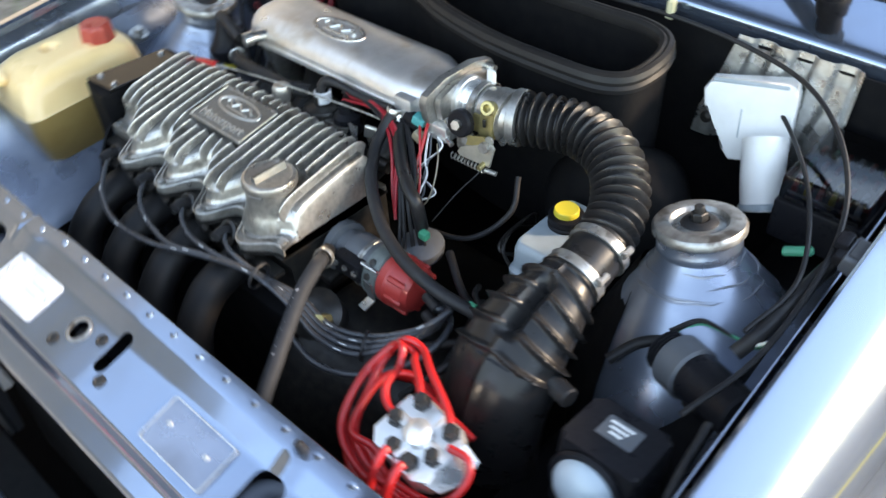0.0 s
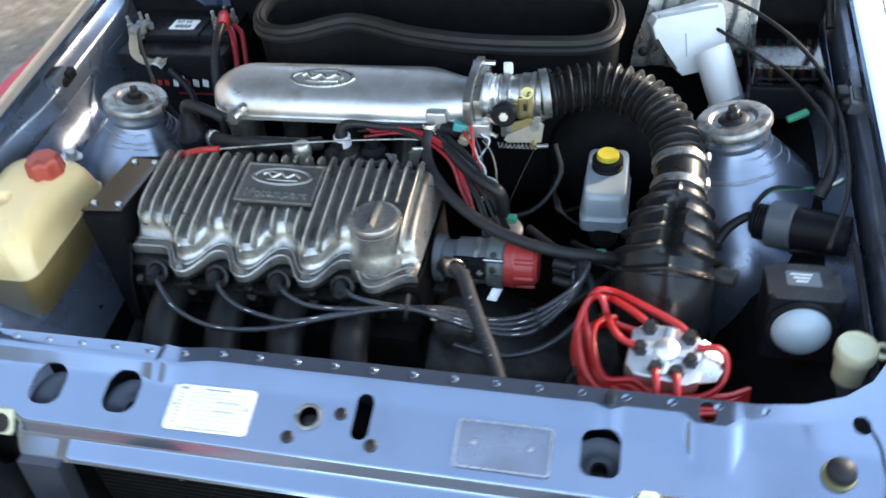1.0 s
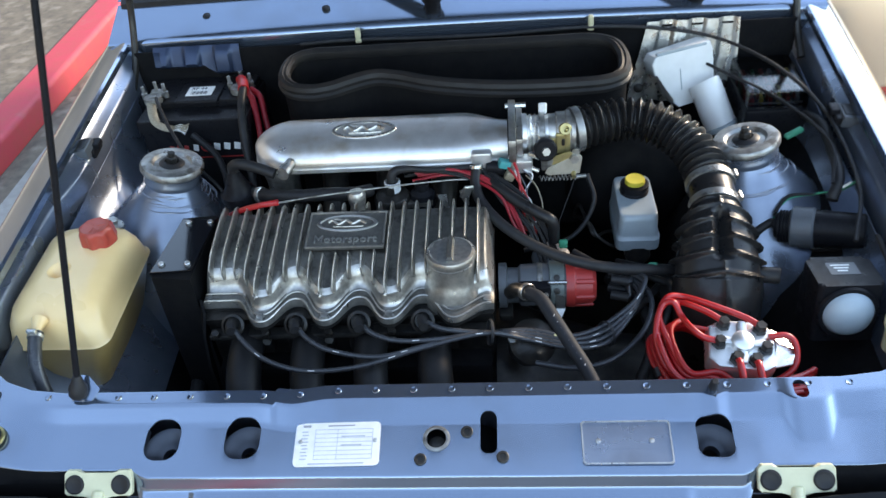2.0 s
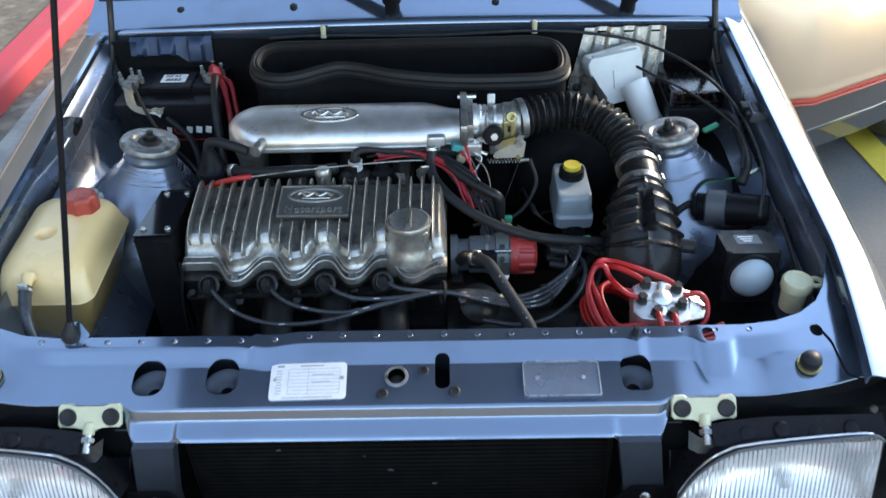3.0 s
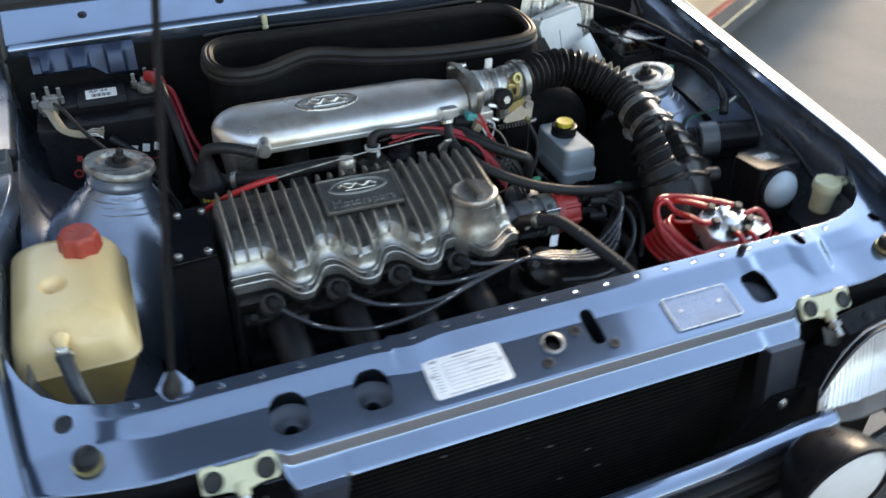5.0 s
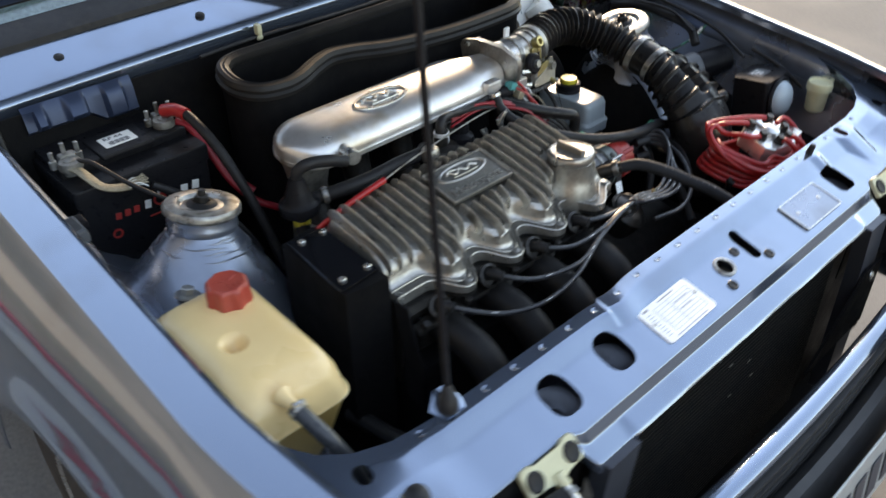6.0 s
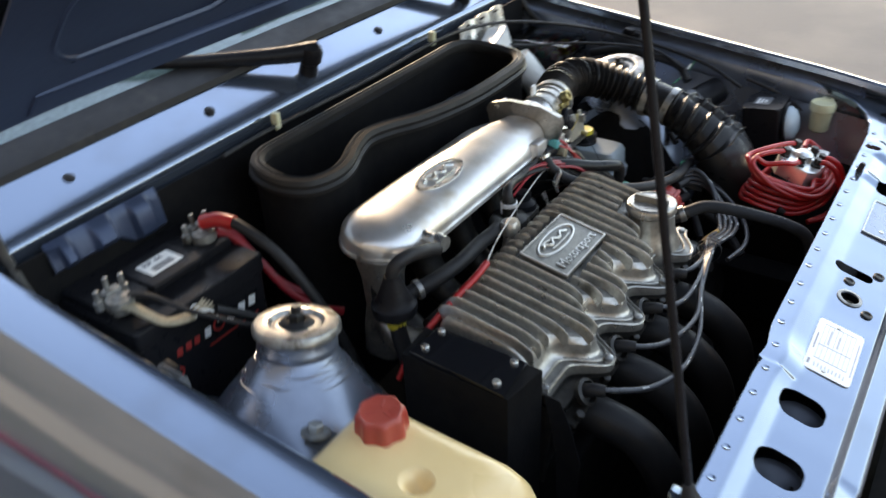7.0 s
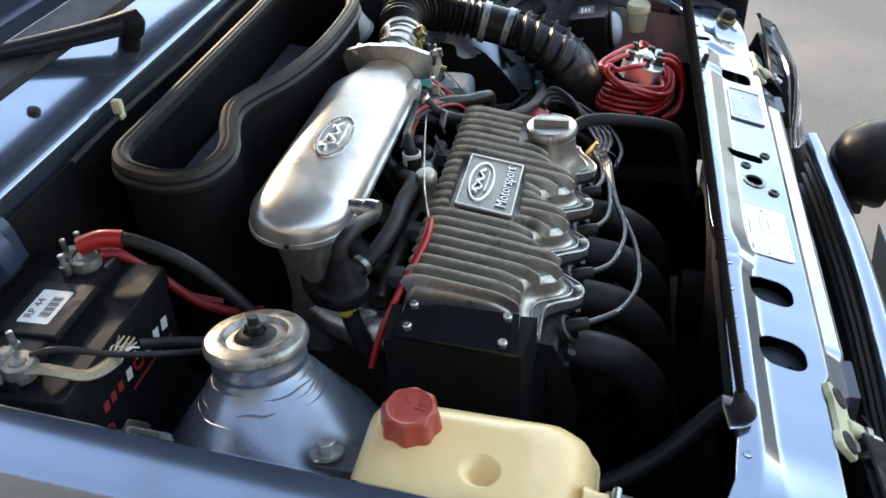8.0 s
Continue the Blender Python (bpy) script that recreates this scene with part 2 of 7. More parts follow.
def box(centre, size, bevel=0.0, seg=2, m=None, bm=None):
    bm = bm or bmesh.new()
    r = bmesh.ops.create_cube(bm, size=1.0)
    vs = r["verts"]
    bmesh.ops.scale(bm, verts=vs, vec=size)
    if bevel:
        es = list({e for v in vs for e in v.link_edges})
        rb = bmesh.ops.bevel(bm, geom=es, offset=bevel, segments=seg, affect="EDGES", profile=0.5)
        vs = list({v for f in rb["faces"] for v in f.verts} | {v for v in vs if v.is_valid})
    if m is not None:
        bmesh.ops.transform(bm, verts=vs, matrix=m)
    bmesh.ops.translate(bm, verts=vs, vec=centre)
    return bm


def frame_of(axis):
    return Vector(axis).normalized().to_track_quat("Z", "Y").to_matrix().to_4x4()


def lathe(centre, axis, profile, steps=24, bm=None, closed=True):
    """Profile rows of (radius, height along the axis)."""
    bm = bm or bmesh.new()
    m = Matrix.Translation(centre) @ frame_of(axis)
    rings = []
    for r, h in profile:
        if r < 1e-6:
            rings.append([bm.verts.new(m @ Vector((0, 0, h)))])
        else:
            rings.append([bm.verts.new(m @ Vector((r * math.cos(2 * math.pi * k / steps), r * math.sin(2 * math.pi * k / steps), h))) for k in range(steps)])
    for a, b in zip(rings, rings[1:]):
        for k in range(steps):
            j = (k + 1) % steps
            if len(a) == 1 and len(b) == 1:
                continue
            if len(a) == 1:
                bm.faces.new((a[0], b[j], b[k]))
            elif len(b) == 1:
                bm.faces.new((a[k], a[j], b[0]))
            else:
                bm.faces.new((a[k], a[j], b[j], b[k]))
    if closed:
        for ring in (rings[0], rings[-1]):
            if len(ring) > 1:
                bm.faces.new(ring)
    return bm


def cyl(a, b, r, steps=16, r2=None, bm=None, chamfer=0.0):
    a, b = Vector(a), Vector(b)
    h = (b - a).length
    r2 = r if r2 is None else r2
    prof = [(r, 0), (r2, h)]
    if chamfer:
        c = chamfer
        prof = [(r - c, 0), (r, c), (r2, h - c), (r2 - c, h)]
    return lathe(a, b - a, prof, steps, bm)


def spline(pts, per=8):
    """A smooth line through the points (Catmull-Rom)."""
    p = [Vector(q) for q in pts]
    p = [2 * p[0] - p[1]] + p + [2 * p[-1] - p[-2]]
    out = []
    for i in range(1, len(p) - 2):
        for k in range(per):
            t = k / per
            out.append(0.5 * (2 * p[i] + (p[i + 1] - p[i - 1]) * t + (2 * p[i - 1] - 5 * p[i] + 4 * p[i + 1] - p[i + 2]) * t * t
                              + (3 * p[i] - p[i - 1] - 3 * p[i + 1] + p[i + 2]) * t ** 3))
    out.append(p[-2])
    return out


def tube(pts, radius, steps=10, per=8, bm=None, smooth_path=True):
    """A hose along points; radius: a number, or a function of the way along it (0 to 1) and the metres."""
    bm = bm or bmesh.new()
    line = spline(pts, per) if smooth_path else [Vector(q) for q in pts]
    lens_ = [0.0]
    for a, b in zip(line, line[1:]):
        lens_.append(lens_[-1] + (b - a).length)
    up = Vector((0, 0, 1))
    rings = []
    side = None
    for i, p in enumerate(line):
        d = (line[min(i + 1, len(line) - 1)] - line[max(i - 1, 0)]).normalized()
        if side is None:
            side = d.cross(up)
            if side.length < 0.1:
                side = d.cross(Vector((0, 1, 0)))
        side = (side - d * side.dot(d)).normalized()
        nrm = side.cross(d)
        r = radius(lens_[i] / lens_[-1], lens_[i]) if callable(radius) else radius
        rings.append([bm.verts.new(p + r * (math.cos(2 * math.pi * k / steps) * side + math.sin(2 * math.pi * k / steps) * nrm)) for k in range(steps)])
    for a, b in zip(rings, rings[1:]):
        for k in range(steps):
            j = (k + 1) % steps
            bm.faces.new((a[k], a[j], b[j], b[k]))
    bm.faces.new(rings[0])
    bm.faces.new(rings[-1])
    return bm


def sheet(rows, thick=0.0, bm=None, close_u=False):
    """A skin over rows of points (all of one length); thick: metres that it is extruded along -normal."""
    bm = bm or bmesh.new()
    grid = [[bm.verts.new(Vector(p)) for p in row] for row in rows]
    fs = []
    for a, b in zip(grid, grid[1:]):
        n = len(a)
        for k in range(n if close_u else n - 1):
            j = (k + 1) % n
            fs.append(bm.faces.new((a[k], a[j], b[j], b[k])))
    if thick:
        bmesh.ops.recalc_face_normals(bm, faces=fs)
        bmesh.ops.solidify(bm, geom=fs, thickness=thick)
    return bm


def loft(rows, bm=None):
    """A closed body through closed sections of equal length, with capped ends."""
    bm = sheet(rows, 0, bm, True)
    bm.verts.ensure_lookup_table()
    n, total = len(rows[0]), len(bm.verts)
    base = total - n * len(rows)
    bm.faces.new([bm.verts[base + k] for k in range(n)])
    bm.faces.new([bm.verts[total - n + k] for k in range(n)])
    return bm


def rounded(w, d, r, seg=5):
    """Outline of a rounded rectangle in x and y, counter-clockwise."""
    out = []
    for cx, cy, a0 in ((w / 2 - r, d / 2 - r, 0), (-w / 2 + r, d / 2 - r, 90), (-w / 2 + r, -d / 2 + r, 180), (w / 2 - r, -d / 2 + r, 270)):
        for k in range(seg + 1):
            a = radians(a0 + 90 * k / seg)
            out.append((cx + r * math.cos(a), cy + r * math.sin(a)))
    return out


def prism(outline, m, h, bm=None, bevel=0.0):
    """An outline in x and y raised by h along z, then placed by m."""
    bm = bm or bmesh.new()
    lo = [bm.verts.new(Vector((x, y, 0))) for x, y in outline]
    hi = [bm.verts.new(Vector((x, y, h))) for x, y in outline]
    n = len(lo)
    bm.faces.new(lo[::-1])
    top = bm.faces.new(hi)
    for k in range(n):
        j = (k + 1) % n
        bm.faces.new((lo[k], lo[j], hi[j], hi[k]))
    vs = lo + hi
    if bevel:
        rb = bmesh.ops.bevel(bm, geom=list(top.edges), offset=bevel, segments=2, affect="EDGES", profile=0.5)
        vs = list({v for f in rb["faces"] for v in f.verts} | {v for v in vs if v.is_valid})
    bmesh.ops.transform(bm, verts=vs, matrix=m)
    return bm


def text_mesh(body, size, m, depth=0.0006, align="CENTER"):
    """Raised letters of the built-in font, in the x-y plane of m."""
    cu = bpy.data.curves.new("lettering", "FONT")
    cu.body, cu.size, cu.extrude, cu.align_x, cu.align_y, cu.resolution_u = body, size, depth, align, "CENTER", 2
    ob = new("lettering", cu)
    me = ob.evaluated_get(bpy.context.evaluated_depsgraph_get()).to_mesh()
    bm = bmesh.new()
    bm.from_mesh(me)
    bpy.data.objects.remove(ob)
    bmesh.ops.transform(bm, verts=bm.verts, matrix=m)
    return bm


def cut(ob, cutters):
    """Takes the closed bmeshes away from the mesh of ob, for good."""
    ob.modifiers.clear()
    for bm in cutters:
        me = bpy.data.meshes.new("cutter")
        bmesh.ops.translate(bm, verts=bm.verts, vec=-ORIGIN[ob.name])
        bmesh.ops.recalc_face_normals(bm, faces=bm.faces)
        bm.to_mesh(me)
        bm.free()
        c = new("cutter", me)
        c.parent = ob.parent
        mod = ob.modifiers.new("hole", "BOOLEAN")
        mod.operation, mod.object, mod.solver = "DIFFERENCE", c, "EXACT"
        bpy.context.view_layer.update()
        done = bpy.data.meshes.new_from_object(ob.evaluated_get(bpy.context.evaluated_depsgraph_get()))
        ob.modifiers.clear()
        ob.data = done
        bpy.data.objects.remove(c)
    ob.data.polygons.foreach_set("use_smooth", [True] * len(ob.data.polygons))
    ob.data.set_sharp_from_angle(angle=radians(30))
    flat_faces(ob)


def basis(at, x, z):
    """A pose from a place, its x axis and roughly its z axis."""
    x = Vector(x).normalized()
    z = Vector(z)
    z = (z - x * z.dot(x)).normalized()
    y = z.cross(x)
    m = Matrix((x, y, z)).transposed().to_4x4()
    m.translation = at
    return m


# ---- ground and surroundings ----
def ground_sheet():
    bm = bmesh.new()
    bmesh.ops.create_grid(bm, x_segments=40, y_segments=40, size=300)
    return bm


solo("ground", ground_sheet(), ASPHALT, "worn grey asphalt of the parking bay", "ground", kind="structure")
solo("gutter_dirt", box((-1.69, 4, 0.003), (0.09, 24, 0.014), 0.003), DIRT, "dark strip of dirt and dead leaves at the foot of the kerb", "dirt", kind="structure")
solo("gutter", box((-1.43, 4, 0.004), (0.43, 24, 0.016), 0.003), CONCRETE, "pale concrete gutter along the kerb", "gutter", kind="structure")
solo("kerb", box((-1.81, 4, 0.05), (0.15, 24, 0.12), 0.022, 3), KERB_RED, "faded red painted concrete kerb", "kerb", kind="structure")
solo("verge", box((-4.385, 4, 0.045), (5.0, 24, 0.10), 0.01), DIRT, "dry dirt verge with litter behind the kerb", "verge", kind="structure")


def grass_tufts():
    rnd = random.Random(4)
    vs, fs = [], []
    for _ in range(7000):
        x, y = -2.10 - 3.5 * rnd.random() ** 1.3, rnd.uniform(-2, 12)
        if noise.noise((x * 1.3, y * 1.3, 0.4)) < 0.02 and x > -3.0:
            continue
        h, a, w = rnd.uniform(0.03, 0.10), rnd.uniform(0, 6.3), rnd.uniform(0.003, 0.007)
        dx, dy = math.cos(a), math.sin(a)
        lx, ly = rnd.uniform(-0.04, 0.04), rnd.uniform(-0.04, 0.04)
        n = len(vs)
        vs += [(x - dx * w, y - dy * w, 0.09), (x + dx * w, y + dy * w, 0.09), (x + lx, y + ly, 0.09 + h)]
        fs.append((n, n + 1, n + 2))
    me = bpy.data.meshes.new("grass")
    me.from_pydata(vs, [], fs)
    me.materials.append(GRASS)
    tagged(new("grass", me), "green grass tufts on the dirt verge", "grass", kind="stuff")


grass_tufts()
for n, (pa, pb) in enumerate((((1.545, 2.10), (1.625, 1.10)),)):
    d = (Vector(pb) - Vector(pa))
    solo(f"bay_line_{n + 1}", prism([(0, -0.055), (d.length, -0.055), (d.length, 0.055), (0, 0.055)], basis((*pa, 0.0), (*d, 0), (0, 0, 1)), 0.005), LINE_YELLOW,
         "yellow painted parking bay line on the asphalt", "road marking", kind="structure")
# unseen walls, added to give the paintwork something to reflect
WALL = principled("warm_plaster", (0.30, 0.25, 0.20), 0.8, 0, 0, (0.22, 0.18, 0.14), 3, 0.6, 0.3, 40)
PALE_WALL = principled("pale_tan_plaster", (0.80, 0.64, 0.47), 0.8, 0, 0, (0.68, 0.54, 0.39), 2, 0.6, 0.3, 40)
DARK_WALL = principled("mottled_brown_grey_render", (0.17, 0.145, 0.12), 0.85, 0, 0, (0.10, 0.09, 0.075), 0.45, 1.0, 0.3, 40, dirt=(0.055, 0.055, 0.045), dirt_scale=0.22, dirt_at=(0.48, 0.60))
solo("reflection_wall_south", box((0, -13, 1.2), (46, 0.3, 2.4)), WALL, "unseen warm plaster wall, added for reflections at the front", "wall", kind="structure")
solo("reflection_wall_west", box((-7.2, 4, 3.75), (0.3, 44, 7.5)), DARK_WALL, "unseen mottled brown-grey wall, added for the left wing to reflect", "wall", kind="structure")
solo("reflection_wall_low", box((-6.85, 4, 1.0), (0.2, 44, 2.0)), WALL, "unseen low tan wall, added to lighten the left wing's reflection", "wall", kind="structure")
solo("reflection_wall_east", box((15.0, -8.0, 1.6), (0.3, 10, 3.2)), PALE_WALL, "unseen pale tan wall, added for reflections on the right", "wall", kind="structure")
solo("reflection_wall_north", box((0, 22, 2.2), (46, 0.3, 4.4)), CONCRETE, "unseen grey wall, added for reflections behind the car", "wall", kind="structure")

# ---- the car ----
car = thing("car", (0, 0.5, 0), "blue-grey metallic hatchback with its bonnet propped open", "car")


def wing_z(y):
    return 0.755 + 0.12 * y


def inset(y):
    return -0.032 * max(0.0, (0.20 - y) / 0.26) ** 1.4 if y < 0.20 else 0.0


WING = ((0.658, -0.002), (0.6595, 0.0085), (0.6635, 0.0122), (0.670, 0.0118), (0.688, 0.0070), (0.700, 0.0034), (0.7065, 0.0010), (0.7105, -0.0010), (0.7135, -0.0030), (0.7165, -0.0056))


def wing_section(y):
    """Top strip and crest, a rounded shoulder down to the level waist crease, then the flank."""
    top = wing_z(y)
    xc = float(np.interp(y, [-0.06, 0.20, 0.33, 0.46, 0.60, 0.80, 1.3], [0.757, 0.750, 0.758, 0.767, 0.774, 0.779, 0.781]))
    zc = 0.702
    pts = [(x, top + dz) for x, dz in WING]
    xa, za = pts[-1]
    bend = min(0.55 * (xc - xa), 0.9 * (za - zc))
    xm, zm = xa + bend, za - bend * 0.95
    xn, zn = xc - 0.004, zc + 0.45 * (za - zc)
    for q in range(1, 13):
        u = q / 12
        a, b, c, d = (1 - u) ** 3, 3 * u * (1 - u) ** 2, 3 * u * u * (1 - u), u ** 3
        pts.append((a * xa + b * xm + c * xn + d * xc, a * za + b * zm + c * zn + d * zc))
    pts += [(xc + 0.0006, zc - 0.003), (xc - 0.0004, zc - 0.008), (xc + 0.0004, zc - 0.014)]
    pts += [(xc + 0.006 * math.sin(0.5 * math.pi * q / 20), zc - 0.014 - (0.388 - 0.014) * q / 20) for q in range(1, 21)]
    return pts


def flare(y, z):
    """How far the lip round the wheel arch stands out."""
    r = math.hypot(y - 0.50, z - 0.255)
    return 0.020 * math.exp(-((r - 0.322) / 0.040) ** 2)


def wing(s):
    rows = []
    for k in range(107):
        y = -0.06 + k * 0.0125
        i = inset(y)
        row = []
        for x, z in wing_section(y):
            row.append((s * (x + i + flare(y, z)), y, z))
        rows.append(row)
    bm = sheet(rows, 0.002)
    ob = part("wing", bm, PAINT, car, "blue-grey metallic front wing with rounded crest")
    arch = lathe((s * 0.60, 0.50, 0.255), (s, 0, 0), [(0.308, 0), (0.308, 0.4)], 48)
    cut(ob, [arch])
    return ob


def rail(s):
    rows = []
    for k in range(48):
        y = 0.10 + k * 0.025
        w = wing_z(y)
        o = 0.022 * min(1.0, max(0.0, (0.52 - y) / 0.10)) if s < 0 else 0.012
        rows.append([(s * (0.630 + o), y, w - 0.26), (s * (0.638 + o), y, w - 0.10), (s * (0.641 + o), y, w - 0.046), (s * (0.642 + o), y, w - 0.030), (s * (0.646 + o), y, w - 0.024), (s * (0.656 + o), y, w - 0.020), (s * (0.664 + o), y, w - 0.008)])
    part("wing_rail", sheet(rows, 0.0015), BAY_PAINT, car)


def apron(s):
    rows = []
    for k in range(36):
        y = 0.02 + k * 0.0235
        w = wing_z(y)
        g = 0.045 * math.exp(-((y - 0.53) / 0.16) ** 4)
        rows.append([(s * 0.640, y, w - 0.06), (s * 0.634, y, w - 0.10 + 0.3 * g), (s * 0.618, y, w - 0.150 + 0.9 * g), (s * 0.580, y, w - 0.185 + g), (s * 0.530, y, w - 0.215 + 0.8 * g), (s * 0.492, y, w - 0.27),
                     (s * 0.475, y, w - 0.34), (s * 0.465, y, 0.36), (s * 0.455, y, 0.25), (s * 0.40, y, 0.22)])
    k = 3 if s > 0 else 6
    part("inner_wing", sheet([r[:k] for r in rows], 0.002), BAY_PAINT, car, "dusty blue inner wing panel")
    # the lower rows turn black to carry the shade down there
    part("inner_wing_foot", sheet([r[k - 1:] for r in rows], 0.002), BLACK_AND_SHADE, car, "foot of the inner wing with its shade painted black")
    part("chassis_rail", box((s * 0.435, 0.42, 0.40), (0.07, 0.80, 0.11), 0.012, 2), BLACK_AND_SHADE, car)


TOWER = [(0.0465, -0.011), (0.0465, -0.020), (0.049, -0.023), (0.0495, -0.030), (0.0475, -0.034), (0.051, -0.041), (0.059, -0.052), (0.069, -0.065), (0.081, -0.080), (0.096, -0.099), (0.113, -0.122), (0.130, -0.148), (0.147, -0.178),
         (0.160, -0.212), (0.168, -0.25), (0.172, -0.29), (0.173, -0.36), (0.174, -0.46)]


def tower(s):
    top = Vector((s * 0.487, 0.54, 0.790))
    up = Vector((-s * 0.20, 0.06, 1)).normalized()
    prof = TOWER
    t = part("strut_tower", lathe(top, up, prof, 64, closed=False), BAY_PAINT, car, "blue strut tower with cracked old sealant")
    part("mount_plate", lathe(top, up, [(0.022, 0.0), (0.030, -0.002), (0.034, 0.003), (0.040, 0.004), (0.051, 0.002), (0.054, -0.002), (0.054, -0.008), (0.050, -0.012), (0.040, -0.013), (0.02, -0.013)], 48), WORN_STEEL, t, "worn round steel strut mount plate")
    part("rubber_bush", lathe(top, up, [(0.0, -0.006), (0.020, -0.006), (0.022, -0.003), (0.022, 0.0), (0.018, 0.004), (0.012, 0.005), (0.012, 0.002), (0.0, 0.002)][::-1], 28), RUBBER, t)
    part("nut", cyl(top + 0.002 * up, top + 0.014 * up, 0.010, 6, chamfer=0.0015), DARK_STEEL, t)
    part("thread", cyl(top + 0.012 * up, top + 0.022 * up, 0.006, 12, chamfer=0.001), DARK_STEEL, t)
    # bands of old sealant smeared round the neck
    rnd = random.Random(7 + s)
    m = Matrix.Translation(top) @ frame_of(up)
    for k in range(26):
        a0, h, span = rnd.uniform(0, 6.28), rnd.uniform(-0.070, -0.040), rnd.uniform(0.5, 1.5)
        slope = rnd.uniform(-0.003, 0.003)
        line_ = []
        for u in np.linspace(0, 1, 14):
            hh = h + slope * u + 0.0007 * math.sin(9 * u + k)
            r = float(np.interp(-hh, [-q[1] for q in TOWER], [q[0] for q in TOWER]))
            line_.append(m @ Vector((r * math.cos(a0 + span * u), r * math.sin(a0 + span * u), hh)))
        w = rnd.uniform(0.0009, 0.0018)
        part("sealant", tube(line_, lambda u, l: w * math.sin(math.pi * (0.06 + 0.88 * u)), 6, smooth_path=False), SEALANT, t, "old wrinkled sealant ridge")
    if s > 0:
        # black undersealing, widened to paint in the shade on the engine side
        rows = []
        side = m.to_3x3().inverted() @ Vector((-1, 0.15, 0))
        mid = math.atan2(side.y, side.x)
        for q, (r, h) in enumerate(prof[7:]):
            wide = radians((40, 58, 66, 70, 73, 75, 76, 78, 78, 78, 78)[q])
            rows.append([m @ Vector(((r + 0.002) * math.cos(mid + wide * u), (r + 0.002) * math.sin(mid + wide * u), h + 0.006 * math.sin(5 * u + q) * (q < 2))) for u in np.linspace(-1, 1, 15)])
        part("underseal_shade", sheet(rows), BLACK_AND_SHADE, t, "black undersealing and painted shade on the tower's engine side")


for s in (-1, 1):
    wing(s)
    rail(s)
    apron(s)
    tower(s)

# black sheet added to stand for the dark below the engine
part("bay_floor_shade", box((0, 0.38, 0.19), (1.10, 0.98, 0.006)), BLACK_AND_SHADE, car)

for s, c_, tilt in ((1, (0.645, 0.574, 0.806), 8), (-1, (-0.650, 0.585, 0.797), -8)):
    k = part("rail_clip", box((0, 0, 0), (0.030, 0.040, 0.016), 0.004, 2, Matrix.Translation(c_) @ pose(0, 0, 0, 7, tilt, 0)), BLACK_PLASTIC, car, "black plastic clip on the wing rail")
    part("clip_tongue", box((0, 0, 0), (0.016, 0.022, 0.012), 0.003, 2, Matrix.Translation(c_) @ pose(-s * 0.012, 0.004, 0.010, 7, 0, 0)), BLACK_PLASTIC, k)

# slam panel across the front
def slam_plane(y):
    return 0.717 + 0.262 * (y - 0.011)


def bump_at(x, c, w):
    return math.exp(-((x - c) / w) ** 2)


